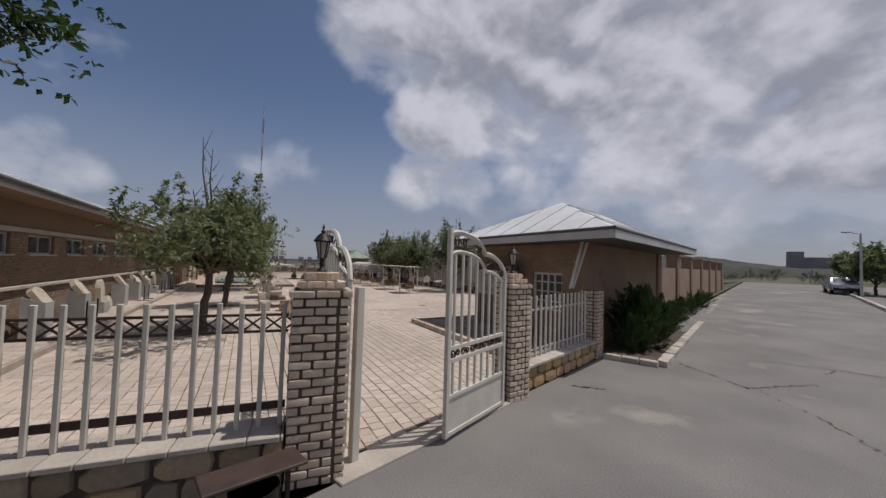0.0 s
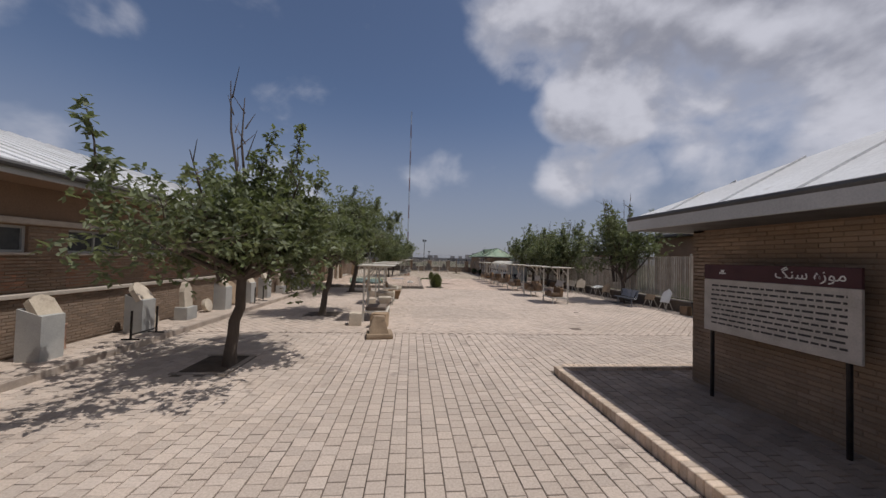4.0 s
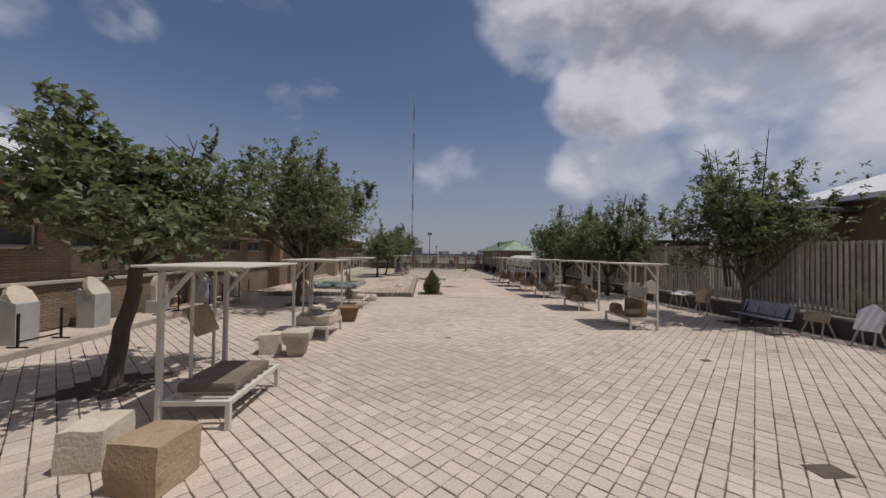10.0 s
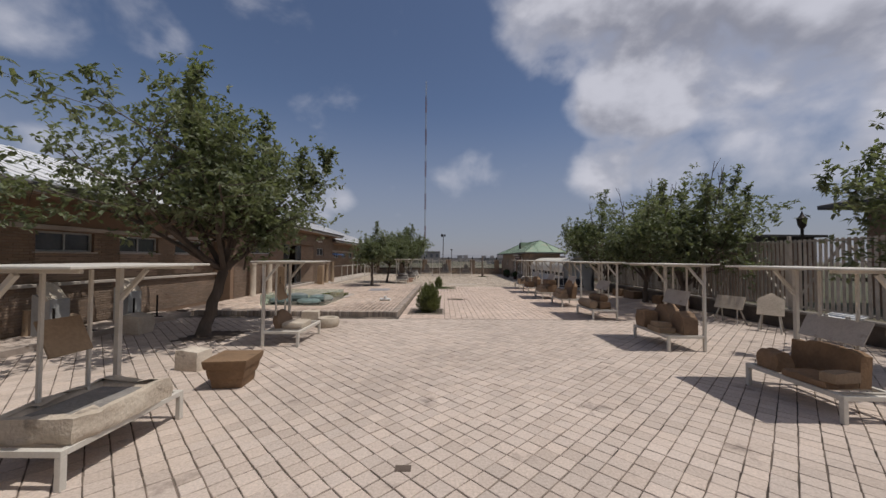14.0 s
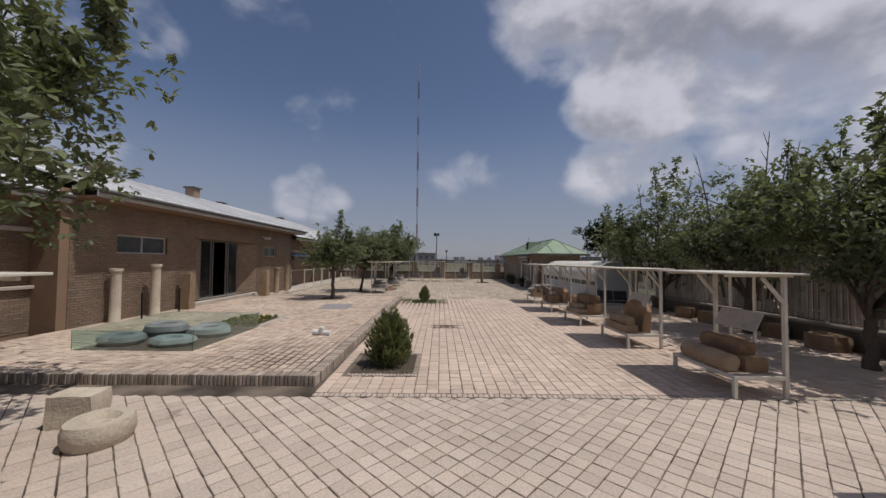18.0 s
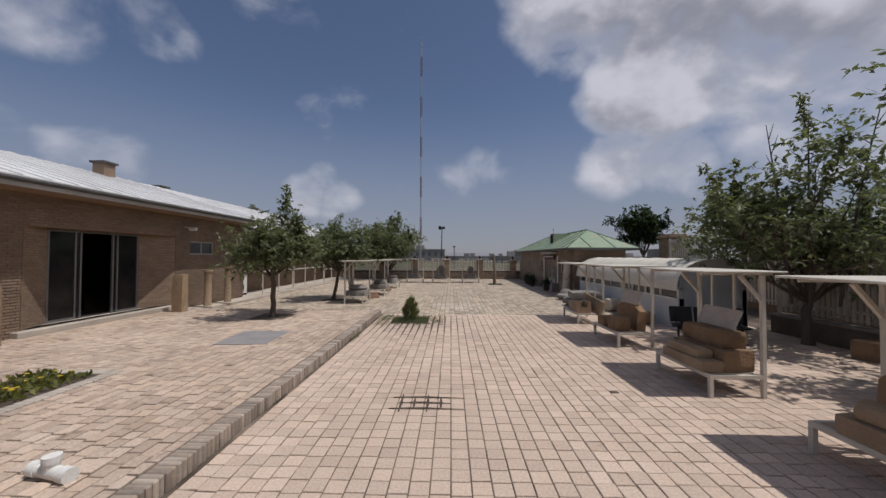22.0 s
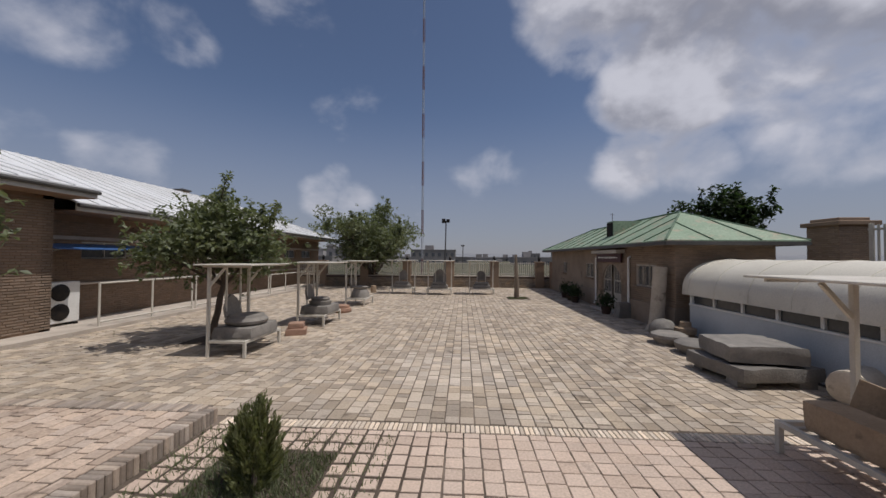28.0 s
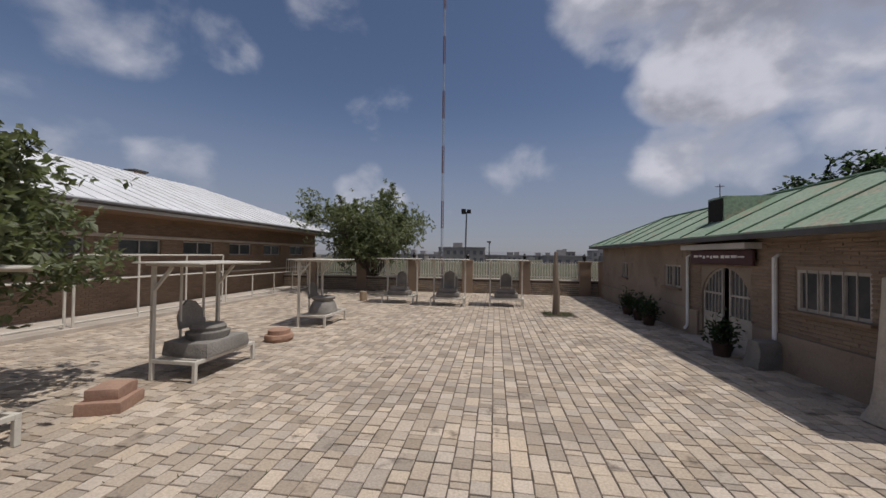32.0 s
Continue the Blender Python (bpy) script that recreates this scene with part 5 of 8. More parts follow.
single("fence_sign", MB().cbox(-0.012, -0.26, 0, 0.012, 0.26, 0.14, 0.004), WHITEPAINT, "small white sign plate wired to the slatted fence", "sign", at=Matrix.Translation((FX + 0.12, 20.6, 2.1)) @ Matrix.Rotation(radians(-6), 4, "X"))

# neighbouring building with a white hipped roof
nb = thing("neighbour_building", "dark brown building with a white sheet-metal hipped roof", "building")
part("wall", MB().box(27, 24, -0.2, 39, 34, 5.3), PLASTER, nb)
e, z0, z1 = ((26.2, 23.2), (39.8, 23.2), (39.8, 34.8), (26.2, 34.8)), 5.45, 8.0
v = [(x, y, z0) for x, y in e] + [(32, 28.6, z1), (34, 29.4, z1)] + [(x, y, z0 - 0.25) for x, y in e]
part("roof", MB().add(v, [(0, 1, 4), (1, 2, 5, 4), (2, 3, 5), (3, 0, 4, 5), (6, 7, 1, 0), (7, 8, 2, 1), (8, 9, 3, 2), (9, 6, 0, 3), (9, 8, 7, 6)]), WHITEROOF, nb)
for x, y in ((32.3, 31.3), (30.2, 25.5)):
    part("chimney", MB().cbox(x - 0.3, y - 0.3, 6.2, x + 0.3, y + 0.3, 8.3, 0.02).cbox(x - 0.36, y - 0.36, 8.0, x + 0.36, y + 0.36, 8.15, 0.02), PLASTER, nb)
hut = thing("hut", "dark brown hut with a flat dark sheet roof", "building")
part("wall", MB().box(25.5, 31.5, -0.2, 30.4, 36.0, 4.6), PLASTER, hut)
part("roof", MB().cbox(24.5, 30.6, 4.6, 30.9, 37.2, 4.8, 0.03).add([(24.5, 30.6, 4.8), (30.9, 30.6, 4.8), (30.9, 37.2, 4.8), (24.5, 37.2, 4.8), (27.7, 33.9, 5.7)], [(0, 1, 4), (1, 2, 4), (2, 3, 4), (3, 0, 4)]), FASCIADARK, hut)
for k, (x, y, h, w) in enumerate(((18.4, 17.5, 1.7, 2.2), (18.6, 19.6, 1.5, 2.0), (18.5, 22.0, 1.6, 2.2), (18.8, 24.3, 1.3, 1.8))):
    conifer(x, y, 80 + k, h, w, 7000, -0.05, "overgrown green hedge behind the fence", LEAF, "hedge", "hedge behind the fence")

# ---- vaulted greenhouse ----
VX0, VX1, VY0, VY1 = 14.05, 16.1, 43.3, 51.5
gh = thing("greenhouse", "low greenhouse with a cream vaulted sheet roof and a window strip", "building")
part("wall", MB().box(VX0, VY0, -0.1, VX0 + 0.15, VY1, 0.92), GREYWALL, gh)
part("wall", MB().box(VX1 - 0.15, VY0, -0.1, VX1, VY1, 1.22), GREYWALL, gh)
arch = []
for k in range(19):
    a = math.pi * k / 18
    arch.append(((VX0 + VX1) / 2 - math.cos(a) * (VX1 - VX0 + 0.3) / 2, 1.22 + math.sin(a) ** 0.8 * 0.95))
roofm = MB()
ys = np.linspace(VY0 - 0.15, VY1 + 0.1, 9)
for y in ys:
    roofm.v += [(x, y, z) for x, z in arch] + [(x, y, z - 0.03) for x, z in arch]
n = len(arch)
for j in range(len(ys) - 1):
    for k in range(n - 1):
        a, b = j * 2 * n + k, (j + 1) * 2 * n + k
        roofm.f += [(a, a + 1, b + 1, b), (a + n, b + n, b + n + 1, a + n + 1)]
for j in (0, len(ys) - 1):
    for k in range(n - 1):
        a = j * 2 * n + k
        roofm.f.append((a, a + n, a + n + 1, a + 1))
part("vault", roofm, VAULTSHEET, gh, "cream sheet vault", smooth=True)
ribs = MB()
for y in np.arange(VY0 + 0.9, VY1, 1.02):
    ribs.tube([(x, y, z + 0.004) for x, z in arch], 0.012, 5)
part("ribs", ribs, VAULTSHEET, gh)
part("sill", MB().cbox(VX0 - 0.05, VY0, 1.2, VX0 + 0.17, VY1, 1.28, 0.01), WHITEPAINT, gh)
part("sill", MB().cbox(VX0 - 0.03, VY0, 0.9, VX0 + 0.17, VY1, 0.945, 0.008), WHITEPAINT, gh)
for k in range(10):
    y = VY0 + 0.03 + k * 0.9
    part("mullion", MB().cbox(VX0, y, 0.945, VX0 + 0.1, y + 0.07, 1.2, 0.008), WHITEPAINT, gh)
    if k < 9:
        part("pane", MB().box(VX0 + 0.05, y + 0.075, 0.947, VX0 + 0.058, y + 0.895, 1.198), WINDOWGLASS, gh)
for y0, y1 in ((VY0, VY0 + 0.12), (VY1 - 0.12, VY1)):
    outline = [(x, z) for x, z in arch if VX0 <= x <= VX1]
    outline = [(VX0 + 0.02, -0.1), (VX0 + 0.02, 1.22)] + [(x, z - 0.03) for x, z in outline] + [(VX1 - 0.02, 1.22), (VX1 - 0.02, -0.1)]
    m = len(outline)
    v = [(x, y0, z) for x, z in outline] + [(x, y1, z) for x, z in outline]
    part("end_wall", MB().add(v, [tuple(range(m)), tuple(range(m, 2 * m))[::-1]] + [(k, m + k, m + (k + 1) % m, (k + 1) % m) for k in range(m)]), GREYWALL, gh)

# ---- guard building with the green roof ----
GX, GY0, GY1, GE = 13.9, 51.9, 66.2, 16.7
holes_g = [(1.0, 2.35, 1.22, 1.98), (3.5, 5.4, 0.0, 1.95), (6.5, 7.5, 1.25, 1.95), (10.8, 11.5, 1.3, 1.95)]
wg = setting("wall_guard_west", wall_boxes(MB(), (GX, GY0, 0), (0, 1, 0), (1, 0, 0), GY1 - GY0, 0, 2.62, 0.3, holes_g), GUARDWALL, "brown brick wall of the green-roofed building")
tagged(part("brickwork", brick_face(MB(), (GX, GY0, 0), (0, 1, 0), (-1, 0, 0), 6.2, 0.75, 2.55, holes_g, seed=51, bl=0.26, bh=0.048, joint=0.024, proud=0.022), BRICK, wg), kind="stuff")
ws = setting("wall_guard_south", wall_boxes(MB(), (GX + 0.3, GY0, 0), (1, 0, 0), (0, 1, 0), GE - GX - 0.3, 0, 2.62, 0.3), GUARDWALL, "brown brick end wall of the green-roofed building")
tagged(part("brickwork", brick_face(MB(), (GX, GY0, 0), (1, 0, 0), (0, -1, 0), GE - GX, 0.75, 2.55, seed=52, bl=0.26, bh=0.05, joint=0.013, proud=0.012), BRICK, ws), kind="stuff")
setting("wall_guard_east", MB().box(GE - 0.3, GY0 + 0.3, 0, GE, GY1, 2.62), GUARDWALL, "far wall of the green-roofed building")
setting("wall_guard_north", MB().box(GX + 0.3, GY1 - 0.3, 0, GE - 0.3, GY1, 2.62), GUARDWALL, "north wall of the green-roofed building")
setting("plinth_guard", MB().cbox(GX - 0.07, GY0 - 0.05, -0.05, GX - 0.003, GY0 + 3.38, 0.72, 0.01), GUARDWALL, "dark rendered plinth")
setting("plinth_guard_north", MB().cbox(GX - 0.07, GY0 + 5.52, -0.05, GX - 0.003, GY1, 0.72, 0.01), GUARDWALL, "dark rendered plinth")
for k, h in enumerate(holes_g):
    if k != 1:
        wo = window("window_guard", (GX, GY0 + h[0], 0), (0, 1, 0), (-1, 0, 0), h[1] - h[0], h[2], h[3], 3 if k == 0 else 2, 0.055, "white barred window in the brick wall", CREAMDULL, 0.05)
        bars = MB()
        for i in range(1, 6):
            y = GY0 + h[0] + (h[1] - h[0]) * i / 6
            bars.bar((GX - 0.0, y, h[2]), (GX - 0.0, y, h[3]), 0.016, up=(1, 0, 0))
        part("bars", bars, CREAMDULL, wo)
        part("window_sill", MB().cbox(GX - 0.1, GY0 + h[0] - 0.08, h[2] - 0.07, GX - 0.002, GY0 + h[1] + 0.08, h[2] - 0.005, 0.008), BRICK, wo)
# arched double door of white steel
gd = tagged(new("door_2"), "white steel arched double door with barred lights, one leaf ajar", "door", "", "structure")
D0, D1 = GY0 + 3.5, GY0 + 5.4
for y0, y1, name in ((D0 + 0.03, (D0 + D1) / 2 - 0.12, "leaf"), ((D0 + D1) / 2 + 0.12, D1 - 0.03, "leaf")):
    mid = (D0 + D1) / 2
    outer = abs(y0 - D0) < 0.1
    pts = []
    for k in range(9):
        t = k / 8
        y = y0 + (y1 - y0) * t
        s = (y - mid) / (D1 - D0) * 2
        pts.append((y, 1.05 + 0.88 * math.sqrt(max(0.02, 1 - s * s * 0.96))))
    fr = MB().tube([(GX + 0.06, y, z) for y, z in pts], 0.03, 6)
    fr.cbox(GX + 0.04, y0, 0.05, GX + 0.09, y0 + 0.05, pts[0][1], 0.005).cbox(GX + 0.04, y1 - 0.05, 0.05, GX + 0.09, y1, pts[-1][1], 0.005)
    for z in (0.05, 0.72, 1.25):
        fr.cbox(GX + 0.042, y0 + 0.05, z, GX + 0.088, y1 - 0.05, z + 0.05, 0.004)
    part(name, fr, CREAMDULL, gd)
    part("panel", MB().box(GX + 0.06, y0 + 0.05, 0.1, GX + 0.07, y1 - 0.05, 0.72), CREAMDULL, gd)
    bars = MB()
    for k in range(1, 5):
        y = y0 + 0.05 + (y1 - y0 - 0.1) * k / 5
        z = float(np.interp(y, [p[0] for p in pts], [p[1] for p in pts]))
        bars.bar((GX + 0.065, y, 0.77), (GX + 0.065, y, z - 0.02), 0.018, up=(1, 0, 0))
    part("bars", bars, CREAMDULL, gd)
    q = [(GX + 0.075, y, z) for y, z in [(y0 + 0.05, 0.77), (y1 - 0.05, 0.77)]] + [(GX + 0.075, y, z - 0.02) for y, z in pts[::-1][1:-1]]
    part("pane", MB().add(q, [tuple(range(len(q)))]), WINDOWGLASS, gd)
ar = []
for k in range(13):
    a = math.pi * k / 12
    ar.append(((D0 + D1) / 2 - math.cos(a) * (D1 - D0) / 2, 1.05 + math.sin(a) * 0.9))
sp = MB()
for (y0, z0), (y1, z1) in zip(ar, ar[1:]):
    sp.add([(GX - 0.01, y0, z0), (GX - 0.01, y1, z1), (GX - 0.01, y1, 1.97), (GX - 0.01, y0, 1.97), (GX + 0.3, y0, z0), (GX + 0.3, y1, z1), (GX + 0.3, y1, 1.97), (GX + 0.3, y0, 1.97)], [(0, 1, 2, 3), (4, 7, 6, 5), (0, 4, 5, 1)])
part("spandrel", sp, GUARDWALL, gd)
part("threshold", MB().cbox(GX - 0.5, D0 - 0.1, -0.02, GX + 0.3, D1 + 0.1, 0.05, 0.01), COPING, gd)
sg = thing("name_board", "dark name board with white lettering under a pale sheet hood", "sign", at=Matrix.Translation((GX - 0.12, GY0 + 3.25, 2.03)))
part("board", MB().cbox(-0.03, 0, 0, 0.03, 2.4, 0.34, 0.006), MAROON, sg)
part("hood", MB().cbox(-0.25, -0.1, 0.36, 0.1, 2.5, 0.5, 0.01), FASCIA, sg)
r = random.Random(2)
y = 0.25
while y < 2.15:
    w = r.uniform(0.06, 0.22)
    part("lettering", MB().box(-0.036, y, 0.13 + r.uniform(0, 0.04), -0.031, y + w, 0.2 + r.uniform(0, 0.03)), WHITEPAINT, sg)
    y += w + r.uniform(0.03, 0.09)
for y in (GY0 + 2.75, GY0 + 5.95):
    single("downpipe", MB().tube([(0.35, 0, 2.45), (0, 0, 2.2), (0, 0, 0.25), (-0.08, 0, 0.12)], 0.045, 8), WHITEPAINT, "white downpipe on the brick wall", "pipe", "downpipes", at=Matrix.Translation((GX - 0.08, y, 0)), smooth=True)
e = ((GX - 0.55, GY0 - 0.5), (GE + 0.5, GY0 - 0.5), (GE + 0.5, GY1 + 0.5), (GX - 0.55, GY1 + 0.5))
EZ, AZ = 2.72, 3.9
ev = [Vector((x, y, EZ)) for x, y in e]
r0, r1 = Vector((15.6, 54.5, AZ)), Vector((15.6, 63.3, AZ))
for tag, a, b, c, d in (("south", ev[0], ev[1], r0, r0), ("east", ev[1], ev[2], r0, r1), ("north", ev[2], ev[3], r1, r1), ("west", ev[3], ev[0], r1, r0)):
    seam_roof("roof_guard_" + tag, (a, b), (c, d), GREENROOF, "faded green sheet-metal hipped roof", GREENSEAM, 1.15)
    setting("fascia_guard_" + tag, MB().bar(a - Vector((0, 0, 0.09)), b - Vector((0, 0, 0.09)), 0.05, 0.1), FASCIADARK, "dark eaves board")
setting("soffit_guard", MB().box(e[0][0] + 0.03, e[0][1] + 0.03, 2.6, e[2][0] - 0.03, e[2][1] - 0.03, 2.63), GUARDWALL, "soffit of the green-roofed building")
setting("roof_ridge_guard", MB().tube([r0, r1], 0.05, 6).tube([r0, ev[0]], 0.035, 6).tube([r0, ev[1]], 0.035, 6).tube([r1, ev[3]], 0.035, 6), GREENSEAM, "ridge and hip caps of the green roof")
dm = thing("roof_dormer", "small green dormer with aerial, its shaded opening painted as a dark sheet", "dormer", at=Matrix.Translation((14.2, 57.2, 3.1)))
part("cheek", MB().prism([(0, -0.35), (1.4, -0.35), (1.4, 0.35), (0, 0.35)], -0.1, 0.72), GREENROOF, dm)
# no real hole: a near-black sheet paints the shade of the opening
part("opening", MB().cbox(-0.03, -0.3, 0.0, -0.003, 0.3, 0.66, 0.005), UNLITBLACK, dm)
part("aerial", MB().tube([(0.1, 0, 0.7), (0.1, 0, 1.1)], 0.012, 5).bar((0.1, -0.2, 1.0), (0.1, 0.2, 1.06), 0.015), FASCIADARK, dm)

# brick pier and old slatted fence behind the greenhouse
pier = thing("brick_pier", "tall brown brick pier with a stepped cap", "pillar", at=Matrix.Translation((20.75, 54.2, 0)))
part("shaft", MB().box(-0.55, -0.55, -0.1, 0.55, 0.55, 3.35), PLASTER, pier)
tagged(part("brickwork", brick_face(brick_face(MB(), (-0.55, -0.55, 0), (1, 0, 0), (0, -1, 0), 1.1, 0, 3.3, seed=61), (-0.55, 0.55, 0), (0, -1, 0), (-1, 0, 0), 1.1, 0, 3.3, seed=62), BRICK, pier), kind="stuff")
part("cap", MB().cbox(-0.68, -0.68, 3.35, 0.68, 0.68, 3.5, 0.02).cbox(-0.5, -0.5, 3.5, 0.5, 0.5, 3.62, 0.02), BRICK, pier)
of = thing("slatted_screen", "weathered cream slatted screen with a dark roof behind", "fence", at=Matrix.Translation((18.8, 37.5, 0)))
sl = mesh_of(MB().cbox(-0.012, -0.03, 0.5, 0.012, 0.03, 3.15, 0.004), "slat", CREAMDULL)
for k in range(97):
    o = new("slat", sl)
    o.parent, o.matrix_basis = of, Matrix.Translation((0, k * 0.145, 0))
part("rail", MB().cbox(0.014, 0, 3.0, 0.06, 14.05, 3.06, 0.005), CREAMDULL, of)
part("rail", MB().cbox(0.014, 0, 0.6, 0.06, 14.05, 0.66, 0.005), CREAMDULL, of)
part("post", MB().cbox(0.02, 0, -0.1, 0.1, 0.08, 3.2, 0.005), CREAMDULL, of)
part("post", MB().cbox(0.02, 13.95, -0.1, 0.1, 14.03, 3.2, 0.005), CREAMDULL, of)
shed = thing("shed", "dark shed with a flat sheet roof behind the screen", "building", at=Matrix.Translation((20.2, 38, 0)))
part("wall", MB().box(0, 0, -0.1, 5, 10.5, 3.0), PLASTER, shed)
part("roof", MB().cbox(-0.5, -0.3, 3.3, 5.4, 10.9, 3.42, 0.01).box(0, 0, 3.0, 5, 10.5, 3.3), FASCIADARK, shed)
tree(24.3, 64.0, 71, 7.2, 2.6, 2.4, leaves=9000, size=0.25, label="dark tree behind the green-roofed building", material=LEAFDARK, group="trees beyond the walls", z=-0.1)

# ---- north wall and fence ----
NY = 67.0
setting("wall_north", MB().box(-6, NY, -0.1, 17, NY + 0.35, 0.78), DARKMORTAR, "low stone wall at the end of the yard")
nw = bpy.data.objects["wall_north"]
tagged(part("stonework", brick_face(MB(), (-6, NY, 0), (1, 0, 0), (0, -1, 0), 23, 0.02, 0.76, seed=71, bl=0.3, bh=0.09, joint=0.02, proud=0.035), GREYSTONE, nw), kind="stuff")
setting("trim_coping_north", MB().cbox(-6, NY - 0.05, 0.78, 17, NY + 0.4, 0.85, 0.012), COPING, "pale coping on the north wall")
for x in (-2.9, 0.3, 3.5, 6.7, 9.95, 13.2):
    p = single("wall_pier", MB().cbox(-0.3, -0.12, -0.05, 0.3, 0.42, 1.82, 0.015).cbox(-0.34, -0.16, 1.82, 0.34, 0.46, 1.9, 0.015), BRICK, "pale brown brick pier of the north wall", "pillar", "north wall piers", at=Matrix.Translation((x, NY, 0)))
    single("pier_lamp", MB().lathe([(0.05, 0), (0.09, 0.05), (0.1, 0.22), (0.13, 0.25), (0.05, 0.36), (0.01, 0.42)], 8), BLACKIRON, "small dark lamp on a pier", "lamp", "pier lamps", at=Matrix.Translation((x, NY + 0.15, 1.9)))
nf = thing("north_fence", "cream picket fence on the north wall", "fence", at=Matrix.Translation((-5.8, NY + 0.2, 0.85)))
pk2 = mesh_of(MB().cbox(-0.02, -0.012, 0.05, 0.02, 0.012, 1.0, 0.004), "picket", CREAM)
for k in range(150):
    o = new("picket", pk2)
    o.parent, o.matrix_basis = nf, Matrix.Translation((0.1 + k * 0.15, 0, 0))
for z in (0.15, 0.9):
    part("rail", MB().cbox(0, 0.013, z - 0.02, 22.6, 0.045, z + 0.02, 0.004), CREAM, nf)
setting("wall_east_end", MB().box(GX, GY1, -0.1, 17, NY, 1.9), PLASTER, "short wall between building and north wall")

# ---- display shelters ----
def build_shelter():
    """A steel bed on legs under a flat roof on two outer posts; the open side faces -x."""
    ob = thing("display_shelter", "cream steel display stand with a flat roof", "shelter", "display shelters in the yard")
    W, L, H, R = 0.88, 1.46, 0.30, 1.93
    leg = mesh_of(MB().cbox(-0.03, -0.03, 0, 0.03, 0.03, H, 0.004), "leg", CREAM)
    for x, y in ((0.03, 0.03), (0.03, L - 0.03)):
        o = new("leg", leg)
        o.parent, o.matrix_basis = ob, Matrix.Translation((x, y, 0))
    post = mesh_of(MB().cbox(-0.03, -0.03, 0, 0.03, 0.03, R, 0.004), "post", CREAM)
    for y in (0.03, L - 0.03):
        o = new("post", post)
        o.parent, o.matrix_basis = ob, Matrix.Translation((W - 0.03, y, 0))
    fr = MB()
    for y in (0.03, L - 0.03):
        fr.cbox(0.0, y - 0.03, H, W - 0.06, y + 0.03, H + 0.06, 0.004)
    for x in (0.03, W - 0.09):
        fr.cbox(x - 0.03, 0.06, H, x + 0.03, L - 0.06, H + 0.06, 0.004)
    part("bed_frame", fr, CREAM, ob)
    slat = mesh_of(MB().cbox(0.06, -0.025, H + 0.015, W - 0.12, 0.025, H + 0.05, 0.004), "slat", CREAMDULL)
    for k in range(7):
        o = new("slat", slat)
        o.parent, o.matrix_basis = ob, Matrix.Translation((0, 0.17 + k * 0.187, 0))
    for y in (0.03, L - 0.03):
        part("brace", MB().bar((W - 0.05, y, R - 0.4), (W - 0.38, y, R - 0.01), 0.045), CREAM, ob)
        part("roof_beam", MB().cbox(-0.1, y - 0.02, R, W + 0.12, y + 0.02, R + 0.04, 0.004), CREAM, ob)
    roof = MB().cbox(-0.2, -0.16, R + 0.042, W + 0.2, L + 0.16, R + 0.07, 0.006)
    part("roof_panel", roof, CREAM, ob)
    thin = mesh_of(MB().cbox(-0.018, -0.018, 0.36, 0.018, 0.018, R, 0.004), "plate_post", CREAM)
    for y in (0.48, 0.98):
        o = new("plate_post", thin)
        o.parent, o.matrix_basis = ob, Matrix.Translation((W - 0.11, y, 0))
    return ob


def plate(x, y, z, w, h, rz, tilt=28, label="pale engraved information plate on a shelter's posts", face=None):
    """An information plate that leans back, with lines too small to read."""
    m = Matrix.Translation((x, y, z)) @ Matrix.Rotation(rz, 4, "Z") @ Matrix.Rotation(radians(-tilt), 4, "X")
    ob = thing("information_plate", label, "sign", "information plates", at=m)
    part("panel", MB().cbox(-w / 2, -0.012, 0, w / 2, 0.012, h, 0.006), face or PLATE, ob)
    return ob


first = build_shelter()
# eastern row faces the yard; western row is turned round; the last three face the path
EAST = (24.45, 27.94, 31.97, 35.11, 38.07, 41.1)
WEST = (18.72, 23.06, 28.12, 48.48, 51.85, 56.3)
first.matrix_basis = Matrix.Translation((11.17, EAST[0], 0))
for y in EAST[1:]:
    copy_thing(first, Matrix.Translation((11.17, y, 0)))
for y in WEST:
    x = 2.68 if y < 40 else 3.05 if y < 50 else 3.4
    copy_thing(first, Matrix.Translation((x, y + 1.46, 0)) @ Matrix.Rotation(math.pi, 4, "Z"))
FAR = ((4.75, 61.7), (7.0, 61.4), (9.5, 61.75))
for x, y in FAR:
    copy_thing(first, Matrix.Translation((x, y, 0)) @ Matrix.Rotation(math.pi / 2, 4, "Z"))

# ---- exhibits on the display stands ----
BED = 0.362


def exhibit(name, label, mb, material, x, y, z=BED, rz=0.0, category="stone relic", group="exhibits on the stands"):
    return single(name, mb, material, label, category, group, at=Matrix.Translation((x, y, z)) @ Matrix.Rotation(radians(rz), 4, "Z"), smooth=True)


def slab_up(w, h, t, seed, arch=0.0, lean=12):
    """A standing slab, its top rounded or broken, leaning back."""
    out = [(-w / 2, 0), (w / 2, 0)]
    r = random.Random(seed)
    for k in range(11):
        a = k / 10
        z = h * (1 - arch * (2 * a - 1) ** 2) + r.uniform(-0.02, 0.02)
        out.append((w / 2 - w * a, z))
    m = len(out)
    v = [(x, 0, z) for x, z in out] + [(x, t, z) for x, z in out]
    mb = MB()
    mb.add(v, [tuple(range(m)), tuple(range(m, 2 * m))[::-1]] + [(k, m + k, m + (k + 1) % m, (k + 1) % m) for k in range(m)], Matrix.Rotation(radians(-lean), 4, "X"))
    return mb


